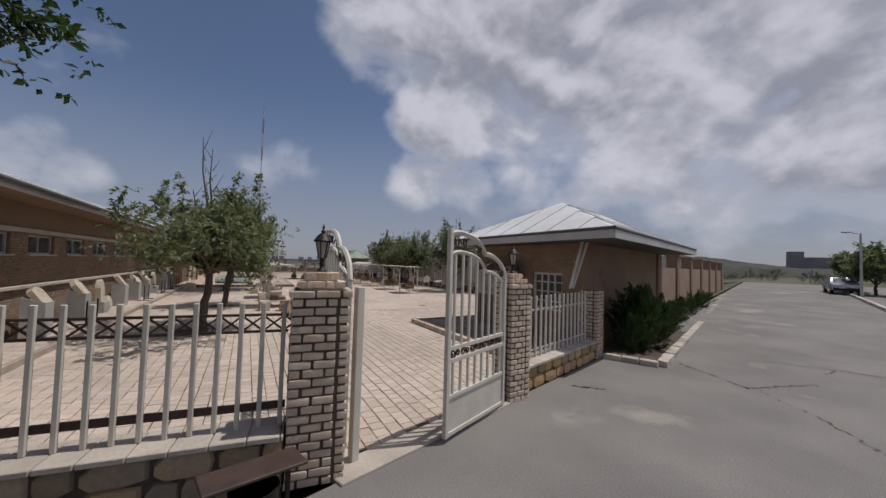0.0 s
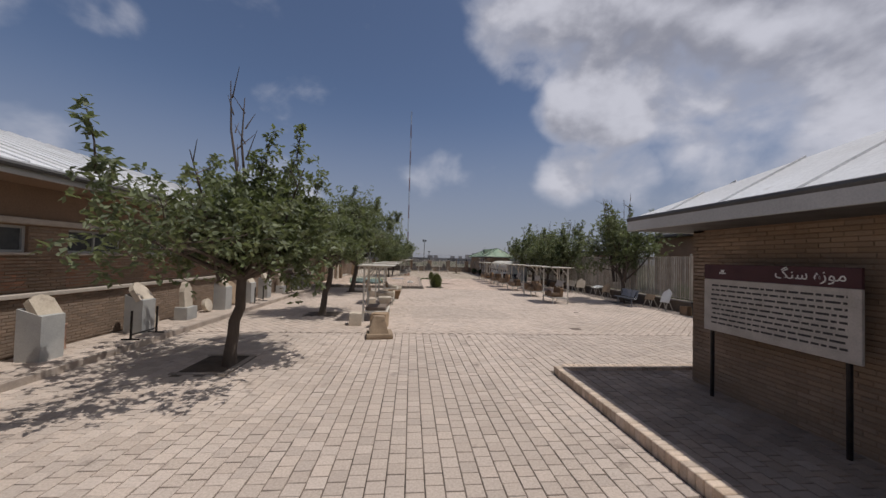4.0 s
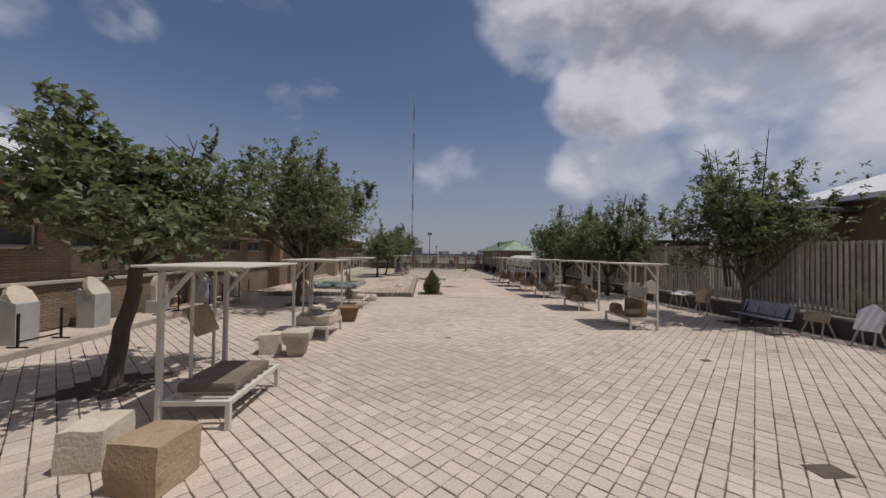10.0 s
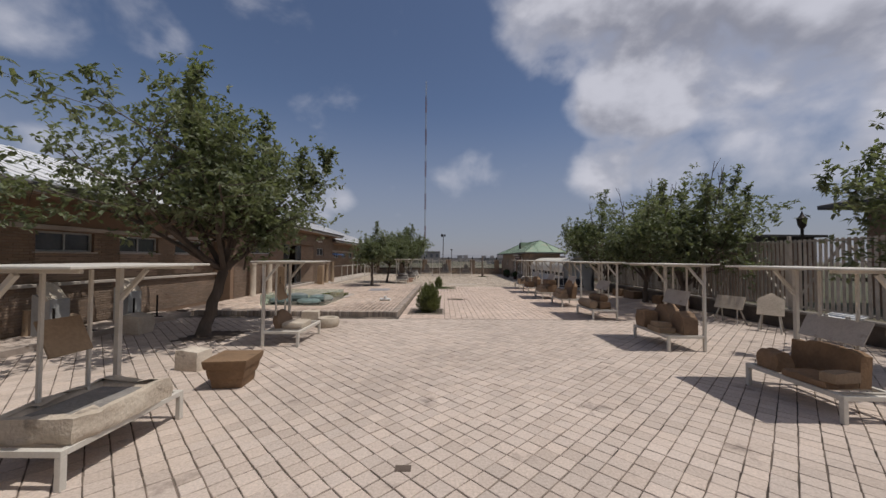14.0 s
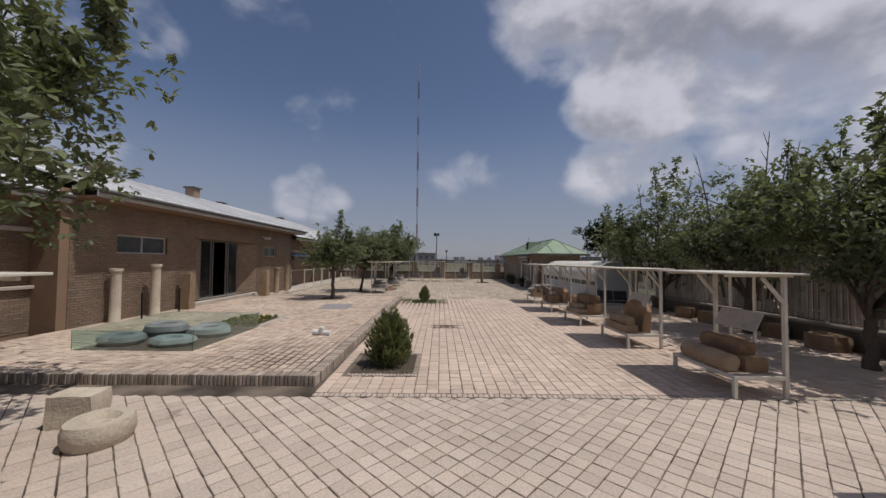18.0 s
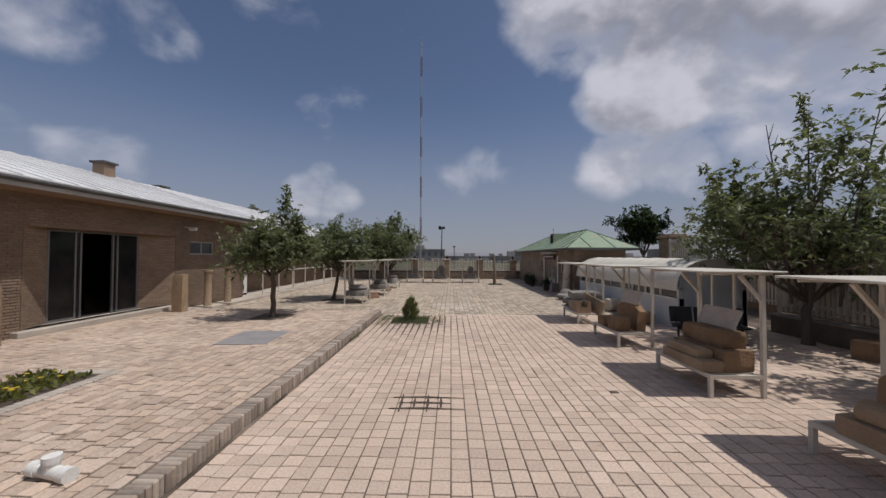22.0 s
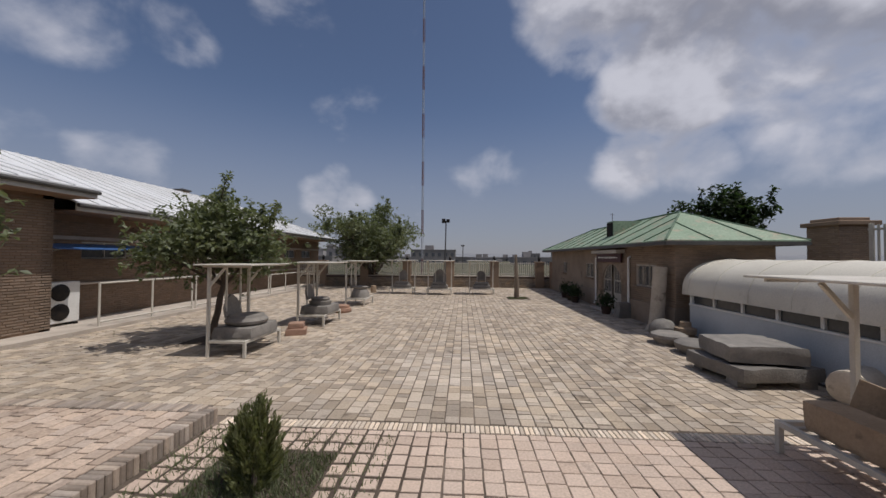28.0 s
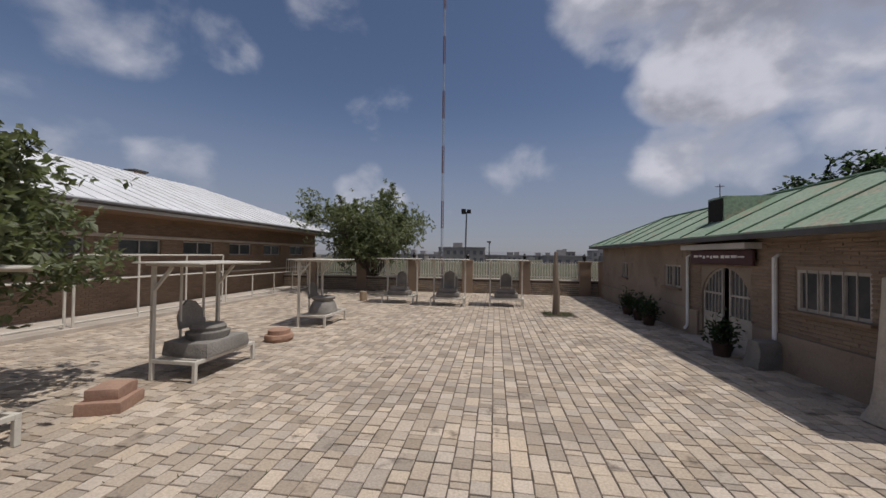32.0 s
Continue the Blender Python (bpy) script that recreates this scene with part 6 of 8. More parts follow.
def roll(length, rad, seed=0):
    """A worn round bar of stone that lies along y."""
    m = Matrix.Rotation(radians(-90), 4, "X")
    rows = [(rad * 0.8, 0), (rad, 0.03)] + [(rad * (1 + 0.03 * math.sin(k * 2.1 + seed)), length * k / 8) for k in range(1, 8)] + [(rad, length - 0.03), (rad * 0.8, length)]
    return MB().lathe(rows, 18, Matrix.Translation((0, 0, rad)) @ m, 0.05, seed)


E0 = 11.08
# first stand of the eastern row: broken slab, animal-like lumps, step
y = EAST[0]
exhibit("standing_slab", "brown broken stone slab standing on a display stand", slab_up(0.95, 0.5, 0.16, 1, 0.1, 4), BROWNSTONE, E0 + 0.62, y + 0.75, rz=-90)
exhibit("carved_lump", "brown worn carved stone with two humps", MB().block(0.3, 0.42, 0.28, rough=0.08, seed=3, cuts=6, top=0.8, round_=0.6), BROWNSTONE, E0 + 0.3, y + 1.15)
exhibit("flat_stone", "flat brown stone block on a display stand", MB().block(0.5, 0.62, 0.1, rough=0.02, seed=4, cuts=4), BROWNSTONE, E0 + 0.35, y + 0.55)
exhibit("stone_beam", "short brown stone beam resting on a slab", MB().block(0.42, 0.18, 0.13, rough=0.015, seed=5, cuts=4, round_=0.1), SANDSTONE, E0 + 0.34, y + 0.26, BED + 0.1, 8)
# second: a seat-like group
y = EAST[1]
exhibit("curved_block", "brown stone block with a scooped top", slab_up(0.75, 0.62, 0.3, 7, 0.55, 0), BROWNSTONE, E0 + 0.52, y + 0.95, rz=-90)
exhibit("round_block", "brown rounded stone beside a scooped block", slab_up(0.42, 0.5, 0.34, 8, 0.35, 0), BROWNSTONE, E0 + 0.5, y + 0.3, rz=-90)
exhibit("stone_block", "brown stone block with a raised end", MB().block(0.36, 0.42, 0.42, rough=0.04, seed=9, round_=0.3), BROWNSTONE, E0 + 0.28, y + 1.15)
exhibit("stone_step", "two stacked tan stone pieces", MB().block(0.38, 0.5, 0.12, rough=0.015, seed=10, round_=0.1).block(0.3, 0.36, 0.1, Matrix.Translation((0, 0.02, 0.12)), 0.015, 11, round_=0.1), SANDSTONE, E0 + 0.26, y + 0.52)
# third: roll before two stacked beams
y = EAST[2]
exhibit("stone_roll", "tan worn cylindrical stone lying on a stand", roll(1.05, 0.15, 2), SANDSTONE, E0 + 0.2, y + 0.16)
exhibit("stone_beam", "brown stone beam on a display stand", MB().block(0.36, 1.1, 0.24, rough=0.02, seed=12, cuts=6, round_=0.15), BROWNSTONE, E0 + 0.62, y + 0.72)
exhibit("stone_beam", "brown stone beam stacked on another", MB().block(0.3, 0.95, 0.22, rough=0.025, seed=13, cuts=6, round_=0.3), BROWNSTONE, E0 + 0.64, y + 0.82, BED + 0.24)
# fourth: shouldered headstone and a long moulded block
y = EAST[3]
exhibit("headstone", "large brown shouldered headstone leaning on a stand", slab_up(1.0, 0.78, 0.2, 14, 0.3, 6), BROWNSTONE, E0 + 0.62, y + 0.78, rz=-90)
exhibit("moulded_block", "tan long stone block with a rounded upper part", MB().block(0.36, 1.05, 0.2, rough=0.02, seed=15, cuts=6, round_=0.12).add(*(lambda q: (q.v, q.f))(roll(0.9, 0.13, 4)), Matrix.Translation((0, -0.5, 0.15))), SANDSTONE, E0 + 0.26, y + 0.66)
# fifth: two blocks and a big one stacked
y = EAST[4]
exhibit("stone_chest", "large brown hollowed stone block on a stand", MB().block(0.5, 1.15, 0.34, rough=0.03, seed=16, cuts=6, round_=0.12), BROWNSTONE, E0 + 0.66, y + 0.72)
exhibit("stone_chest", "brown stone block stacked on another", MB().block(0.42, 1.0, 0.28, rough=0.035, seed=17, cuts=6, round_=0.25), BROWNSTONE, E0 + 0.68, y + 0.76, BED + 0.34)
exhibit("stone_beam", "tan stepped stone beam on a stand", MB().block(0.34, 1.1, 0.16, rough=0.02, seed=18, cuts=6, round_=0.1).block(0.26, 0.8, 0.14, Matrix.Translation((0.02, 0.06, 0.16)), 0.02, 19, 5, round_=0.2), SANDSTONE, E0 + 0.24, y + 0.66)
# sixth: cubes
y = EAST[5]
exhibit("stone_block", "rounded brown stone block on a stand", MB().block(0.4, 0.5, 0.36, rough=0.03, seed=20, round_=0.45), BROWNSTONE, E0 + 0.3, y + 0.42)
exhibit("stone_block", "brown stone block with a squared face", MB().block(0.34, 0.4, 0.24, rough=0.03, seed=21, round_=0.2), BROWNSTONE, E0 + 0.28, y + 1.05)
exhibit("headstone", "broad brown arched stone on a stand", slab_up(1.1, 0.66, 0.22, 22, 0.28, 5), BROWNSTONE, E0 + 0.66, y + 0.78, rz=-90)
# plates over the eastern stands
for k, y in enumerate(EAST):
    plate(E0 + 0.70, y + 0.73, 1.0 if k else 0.92, 0.88, 0.36, -math.pi / 2, 27 if k != 1 else 20)
# seventh stand, nearest to the greenhouse
copy_thing(first, Matrix.Translation((11.25, 44.05, 0)))
exhibit("broken_trough", "tan broken stone trough on a stand", MB().block(0.36, 0.95, 0.3, rough=0.03, seed=23, cuts=6, round_=0.15), SANDSTONE, 11.55, 44.85)
exhibit("carved_block", "tan carved stone with a notched top", MB().block(0.44, 0.36, 0.2, rough=0.015, seed=24, round_=0.12).block(0.13, 0.36, 0.2, Matrix.Translation((-0.15, 0, 0.19)), 0.012, 25, 4, round_=0.15).block(0.13, 0.36, 0.2, Matrix.Translation((0.15, 0, 0.19)), 0.012, 26, 4, round_=0.15), SANDSTONE, 11.47, 44.22)
single("broad_slab", MB().block(0.08, 1.55, 0.46, rough=0.014, seed=27, cuts=6, round_=0.06), SANDSTONE, "brown flat stone slab leaning across a display stand", "stone relic", "exhibits on the stands", at=Matrix.Translation((11.9, 44.6, 0.375)) @ Matrix.Rotation(radians(5), 4, "X") @ Matrix.Rotation(radians(14), 4, "Y"))

# western row
W0 = 2.68
exhibit("stone_slab", "dark brown flat stone slab on a display stand", MB().block(0.72, 1.0, 0.11, rough=0.012, seed=30, cuts=6, round_=0.08), surf("dusty_brown_slab", (0.22, 0.17, 0.135), (0.16, 0.125, 0.10), scale=2.5, rough=0.92, bump=0.6, fine=26, dist=0.02, spots=(0.33, 0.28, 0.225), spot_scale=3), W0 - 0.45, WEST[0] + 0.78)


def basin(w, l, h, seed):
    """A pale stone basin: rough sides and a sunken floor."""
    mb = MB().block(w, l, h, rough=0.055, seed=seed, cuts=9, round_=0.1)
    keep = [f for f in mb.f if not all(mb.v[i][2] > h * 0.8 and abs(mb.v[i][0]) < w * 0.42 and abs(mb.v[i][1]) < l * 0.42 for i in f)]
    mb.f = keep
    a, b = w * 0.36, l * 0.36
    n = len(mb.v)
    mb.v += [(-w * 0.44, -l * 0.44, h - 0.01), (w * 0.44, -l * 0.44, h - 0.01), (w * 0.44, l * 0.44, h - 0.01), (-w * 0.44, l * 0.44, h - 0.01), (-a, -b, h - 0.07), (a, -b, h - 0.07), (a, b, h - 0.07), (-a, b, h - 0.07)]
    mb.f += [(n, n + 1, n + 5, n + 4), (n + 1, n + 2, n + 6, n + 5), (n + 2, n + 3, n + 7, n + 6), (n + 3, n, n + 4, n + 7), (n + 4, n + 5, n + 6, n + 7)]
    return mb


bs = exhibit("stone_basin", "pale rough-hewn stone basin with a sunken floor", basin(0.86, 1.2, 0.22, 31), PALESTONE, W0 - 0.42, WEST[1] + 0.68)
part("floor", MB().cbox(-0.3, -0.42, 0.155, 0.3, 0.42, 0.165, 0.003), BLUESTONE, bs, "grey dusty sunken floor")
exhibit("stone_slab", "pale worn stone slab on a stand", MB().block(0.5, 0.62, 0.13, rough=0.03, seed=32, cuts=5), PALESTONE, W0 - 0.3, WEST[2] + 0.62)
exhibit("standing_slab", "brown broken slab leaning on a stand", slab_up(0.8, 0.42, 0.12, 33, 0.5, 20), BROWNSTONE, W0 - 0.6, WEST[2] + 0.75, rz=90)
for k, y in enumerate(WEST[:3]):
    plate(W0 - 0.70, y + 0.73, 1.02, 0.52 if k != 1 else 0.46, 0.42, math.pi / 2, 24, "brown weathered plate on a shelter's posts", SANDSTONE)
# northern stands with grey column bases
for k, (x, y) in enumerate(((3.05, WEST[3]), (3.4, WEST[4]), (3.4, WEST[5]))):
    bx, by = x - 0.42, y + 0.72
    if k < 2:
        exhibit("base_block", "grey carved square stone base on a stand", MB().block(0.9, 1.15 - 0.1 * k, 0.24, rough=0.025, seed=40 + k, cuts=6, round_=0.1, top=0.95), BLUESTONE, bx, by)
        exhibit("column_base", "grey round moulded column base on a block", MB().lathe([(0.36, 0), (0.44, 0.04), (0.46, 0.1), (0.42, 0.15), (0.38, 0.17), (0.36, 0.22)] if k == 0 else [(0.34, 0), (0.36, 0.12), (0.28, 0.14), (0.3, 0.2), (0.26, 0.24)], 24, wob=0.03, seed=k), BLUESTONE, bx, by, BED + 0.24)
    else:
        exhibit("column_base", "grey bell-shaped column base on a stand", MB().lathe([(0.42, 0), (0.4, 0.15), (0.34, 0.3), (0.28, 0.36), (0.34, 0.4), (0.36, 0.46), (0.3, 0.48)], 24, wob=0.03, seed=9), BLUESTONE, bx, by)
    exhibit("round_plaque", "grey rounded plaque on a stand", slab_up(0.56, 0.5, 0.06, 50 + k, 0.55, 10), BLUESTONE, x - 0.73, y + 0.73, 0.78, 90, "plaque")
for k, (x, y) in enumerate(FAR):
    exhibit("base_block", "grey moulded stone base on a stand", MB().block(1.0, 0.7, 0.2, rough=0.02, seed=60 + k, cuts=5).block(0.8, 0.5, 0.16, Matrix.Translation((0, 0, 0.2)), 0.02, 63 + k, 5, round_=0.4), BLUESTONE, x - 0.73, y + 0.42)
    exhibit("round_plaque", "dark grey rounded stele above a base", slab_up(0.8 if k == 1 else 0.55, 0.85 if k == 1 else 0.6, 0.08, 70 + k, 0.45, 6), BLUESTONE, x - 0.73, y + 0.75, 0.62 if k == 1 else 0.8, 0, "stele")

# ---- loose stones on the paving ----
def loose(name, label, mb, material, x, y, rz=0.0, z=0.0, category="stone relic"):
    return exhibit(name, label, mb, material, x, y, z, rz, category, "loose stones on the paving")


loose("pyramid_stone", "tan stone with tapering sides on the paving", MB().block(0.74, 0.7, 0.14, rough=0.02, seed=79, cuts=5, round_=0.12).block(0.56, 0.54, 0.48, Matrix.Translation((-0.03, 0, 0.13)), 0.03, 80, 6, top=0.56, round_=0.12), SANDSTONE, 2.62, 16.35, 8)
loose("stone_block", "tan carved stone cube on the paving", MB().block(0.5, 0.5, 0.46, rough=0.025, seed=81, cuts=5, round_=0.12), SANDSTONE, 2.5, 17.8, -8)
loose("stone_block", "pale stone block on the paving", MB().block(0.4, 0.48, 0.4, rough=0.025, seed=82, cuts=5, round_=0.12), PALESTONE, 1.65, 18.15, 10)


def capital(w, h, seed):
    """A flared, moulded pedestal: wide slab over narrowing courses."""
    mb = MB()
    for z0, z1, a, b in ((0, 0.5, 0.56, 0.72), (0.5, 0.66, 0.82, 0.86), (0.66, 0.82, 0.92, 0.95), (0.82, 1.0, 1.0, 1.0)):
        mb.block(w * a, w * a, (z1 - z0) * h, Matrix.Translation((0, 0, z0 * h)), 0.012, seed + z0, 4, b / a, 0.06)
    return mb


loose("carved_pedestal", "pale moulded stone pedestal with a wide top", capital(0.56, 0.52, 83), PALESTONE, 2.35, 21.95, 6)
loose("stone_block", "pale stone block beside a pedestal", MB().block(0.4, 0.36, 0.42, rough=0.025, seed=84, cuts=5, round_=0.12), PALESTONE, 1.72, 22.1, 10)
pot = MB()
for z0, z1, a in ((0, 0.16, 0.66), (0.16, 0.32, 0.8), (0.32, 0.46, 0.95)):
    pot.block(0.62 * a + 0.04, 0.62 * a + 0.04, z1 - z0, Matrix.Translation((0, 0, z0)), 0.012, 85 + z0, 4, 1.1, 0.1)
loose("stone_planter", "brown stepped stone planter on the paving", pot, BROWNSTONE, 2.6, 25.75, 5)
loose("stone_block", "pale topped stone block on the paving", MB().block(0.5, 0.34, 0.36, rough=0.02, seed=86, cuts=5, round_=0.1), PALESTONE, 1.4, 26.5, -12)
loose("stone_drum", "pale short stone drum with a hollow top", MB().lathe([(0.3, 0), (0.34, 0.1), (0.34, 0.2), (0.31, 0.27), (0.2, 0.27), (0.14, 0.2)], 20, wob=0.08, seed=3), PALESTONE, 2.55, 30.6)
loose("stone_block", "grey-topped stone block beside a drum", MB().block(0.5, 0.36, 0.4, rough=0.02, seed=87, cuts=5, round_=0.1), PALESTONE, 1.85, 31.05, 10)
loose("stepped_brick", "terracotta stepped stone block on the paving", MB().block(0.54, 0.54, 0.16, rough=0.02, seed=88, cuts=5, round_=0.1).block(0.4, 0.4, 0.15, Matrix.Translation((0.0, 0.02, 0.16)), 0.02, 89, 5, round_=0.12), TERRACOTTA, 3.0, 50.9, 20)
loose("terracotta_base", "small round terracotta base on the paving", MB().lathe([(0.3, 0), (0.34, 0.08), (0.32, 0.16), (0.26, 0.17), (0.26, 0.27), (0.2, 0.29)], 18, wob=0.06, seed=5), TERRACOTTA, 2.95, 54.8)
loose("stump", "short stone stump by the far stands", MB().lathe([(0.17, 0), (0.19, 0.2), (0.16, 0.42)], 14, wob=0.08, seed=6), SANDSTONE, 2.2, 62.4)
# slabs and drums beside the greenhouse
loose("stone_slab", "large grey stone slab lying on blocks", MB().block(1.45, 1.3, 0.22, rough=0.03, seed=90, cuts=7, round_=0.06), BLUESTONE, 13.0, 48.1, 6, 0.12)
loose("stone_slab", "large grey stone slab stacked on another", MB().block(1.2, 1.1, 0.28, rough=0.035, seed=91, cuts=7, round_=0.08), BLUESTONE, 13.0, 48.12, -8, 0.39)
for k, (x, y) in enumerate(((12.5, 47.65), (13.5, 47.65), (12.5, 48.55), (13.5, 48.55))):
    loose("support_stone", "rough stone under a slab", MB().block(0.3, 0.25, 0.135, rough=0.02, seed=92 + k, cuts=3), BLUESTONE, x, y)
for k, (x, y) in enumerate(((12.75, 48.0), (13.3, 48.3))):
    loose("spacer_stone", "small stone between two slabs", MB().block(0.2, 0.2, 0.07, rough=0.01, seed=94 + k, cuts=2), BLUESTONE, x, y, 0, 0.335)
loose("stone_drum", "white stone drum lying on its side", roll(0.72, 0.26, 6), PALESTONE, 13.42, 46.85, -65)
loose("column_base", "grey round column base on the paving", MB().lathe([(0.3, 0), (0.36, 0.06), (0.44, 0.16), (0.45, 0.24), (0.36, 0.3), (0.1, 0.31)], 22, wob=0.07, seed=8), BLUESTONE, 13.05, 49.65)
loose("column_base", "flat grey round stone on the paving", MB().lathe([(0.3, 0), (0.34, 0.08), (0.43, 0.18), (0.42, 0.25), (0.3, 0.3), (0.1, 0.31)], 22, wob=0.07, seed=9), BLUESTONE, 12.98, 50.62)
loose("column_base", "grey domed stone near the wall", MB().lathe([(0.3, 0), (0.36, 0.12), (0.34, 0.3), (0.22, 0.44), (0.06, 0.5)], 18, wob=0.1, seed=10), BLUESTONE, 13.3, 51.45)
loose("terracotta_base", "tan moulded round base near the wall", MB().lathe([(0.24, 0), (0.26, 0.14), (0.2, 0.17), (0.26, 0.2), (0.25, 0.34), (0.14, 0.38), (0.13, 0.5), (0.05, 0.52)], 18, wob=0.06, seed=11), SANDSTONE, 13.62, 51.0)
loose("column_base", "grey flat stone near the greenhouse", MB().lathe([(0.34, 0), (0.4, 0.12), (0.38, 0.24), (0.28, 0.3), (0.08, 0.31)], 18, wob=0.08, seed=12), BLUESTONE, 13.68, 49.9)
loose("stone_block", "brown fluted stone beside the greenhouse", roll(0.8, 0.22, 9), BROWNSTONE, 13.6, 44.0, 15)
loose("stone_block", "grey rough block by the brick wall", MB().block(0.6, 0.35, 0.55, rough=0.05, seed=97, cuts=5, round_=0.3, top=0.8), BLUESTONE, 13.6, 54.6, 5)
lc = MB().lathe([(0.3, 0), (0.28, 0.07), (0.23, 0.18), (0.205, 0.4), (0.195, 1.0), (0.19, 1.7), (0.195, 1.93), (0.17, 1.95)], 20, wob=0.04, seed=4)
col = single("leaning_column", lc, PALESTONE, "pale stone column with a flared foot leaning by the wall", "column", at=Matrix.Translation((13.5, 52.2, 0)) @ Matrix.Rotation(radians(4), 4, "Y"), smooth=True)

# ---- plinths and relics along the museum wall ----
def stele_plinth(y, x=-3.72, kind=0, seed=0):
    """A grey plinth with a back step, on which a pale stone leans."""
    m = Matrix.Translation((x, y, STRIP)) @ Matrix.Rotation(math.pi / 2, 4, "Z")
    if kind:
        # a standing headstone on a low grey base
        single("plinth", MB().cbox(-0.26, -0.2, 0, 0.26, 0.2, 0.4, 0.012), PLINTH, "low grey painted base by the museum wall", "plinth", "plinths along the museum wall", at=m)
        single("headstone", slab_up(0.4, 0.78, 0.16, 200 + seed, 0.35, 4), PALESTONE, "pale rounded headstone standing on a grey base", "stone relic", "stones on the plinths", at=m @ Matrix.Translation((0, -0.08, 0.4)))
        return
    out = [(-0.24, 0), (0.2, 0), (0.2, 1.0), (-0.24, 0.86)]
    v = [(a, b, z) for a in (-0.23, 0.23) for b, z in out]
    f = [(3, 2, 1, 0), (4, 5, 6, 7)] + [(k, (k + 1) % 4, 4 + (k + 1) % 4, 4 + k) for k in range(4)]
    single("plinth", MB().add(v, f), PLINTH, "grey painted plinth with a sloping top by the wall", "plinth", "plinths along the museum wall", at=m)
    st = slab_up(0.44 + 0.03 * (seed % 3), 0.46 + 0.07 * (seed % 2), 0.13, 200 + seed, 0.2 + 0.2 * (seed % 3), 34)
    single("relief_stone", st, PALESTONE, "pale carved stone leaning on a plinth", "stone relic", "stones on the plinths", at=m @ Matrix.Translation((0, -0.19, 0.872)) @ Matrix.Rotation(radians(3 * (seed % 4) - 4), 4, "Z"))


for k, y in enumerate((13.6, 16.1, 18.05, 20.2, 22.3, 24.05, 26.3, 28.6, 30.7)):
    stele_plinth(y, -3.68, 1 if k in (2, 6) else 0, k)
single("millstone", MB().lathe([(0.1, 0), (0.46, 0), (0.48, 0.03), (0.48, 0.15), (0.45, 0.18), (0.1, 0.18)], 28, Matrix.Rotation(radians(78), 4, "Y"), 0.03), SANDSTONE, "tan millstone leaning on the museum wall", "millstone", at=Matrix.Translation((-4.0, 21.3, STRIP + 0.47)), smooth=True)
single("millstone", MB().lathe([(0.05, 0), (0.22, 0), (0.23, 0.02), (0.23, 0.13), (0.05, 0.15)], 22, Matrix.Rotation(radians(75), 4, "Y")), PALESTONE, "small pale millstone leaning on the museum wall", "millstone", at=Matrix.Translation((-3.9, 19.5, STRIP + 0.23)), smooth=True)
for y, rd in ((16.6, 0.2), (24.1, 0.19)):
    single("stone_drum", MB().lathe([(0.04, 0), (rd, 0), (rd * 1.05, 0.05), (rd, 0.26), (0.08, 0.27)], 18, Matrix.Rotation(radians(90), 4, "Y"), 0.05), PALESTONE, "short pale stone drum lying on its side", "stone relic", "drums by the wall", at=Matrix.Translation((-3.9, y, STRIP + rd)), smooth=True)
for y, h, rd, mt in ((13.9, 0.34, 0.15, SANDSTONE), (14.35, 0.52, 0.14, TERRACOTTA), (28.5, 0.62, 0.13, SANDSTONE), (27.0, 0.8, 0.15, PALESTONE)):
    single("short_column", MB().lathe([(rd * 1.1, 0), (rd, 0.05), (rd * 0.95, h - 0.05), (rd * 1.08, h)], 16, wob=0.05, seed=y), mt, "short worn column drum standing on the strip", "column", "short columns", at=Matrix.Translation((-4.05, y, STRIP)), smooth=True)
ur = MB().lathe([(0.14, 0), (0.16, 0.04), (0.09, 0.12), (0.07, 0.2), (0.15, 0.3), (0.17, 0.36), (0.12, 0.4)], 16)
for y in (27.5, 29.3):
    single("stone_urn", ur, SANDSTONE, "small waisted stone stand by the wall", "stone relic", "small stone stands", at=Matrix.Translation((-3.95, y, STRIP)), smooth=True)


def u_frame(y, w=0.75, h=0.7, x=-3.2):
    ob = thing("barrier_stand", "black steel frame standing before the plinths", "frame", "steel frames along the wall", at=Matrix.Translation((x, y, STRIP)))
    for s in (0, w):
        part("upright", MB().bar((0, s, 0), (0, s, h), 0.035, up=(1, 0, 0)), BLACKIRON, ob)
        part("foot", MB().cbox(-0.2, s - 0.018, 0, 0.2, s + 0.018, 0.03, 0.004), BLACKIRON, ob)
    part("rail", MB().bar((0, 0.02, 0.12), (0, w - 0.02, 0.12), 0.03), BLACKIRON, ob)


for y in (15.2, 21.9, 25.7, 28.25, 30.4):
    u_frame(y, 0.85)
single("stone_block", MB().block(0.55, 0.5, 0.5, rough=0.04, seed=120, cuts=5), PALESTONE, "pale rough block in the shade of a tree", "stone relic", at=Matrix.Translation((-2.3, 29.5, 0)), smooth=True)

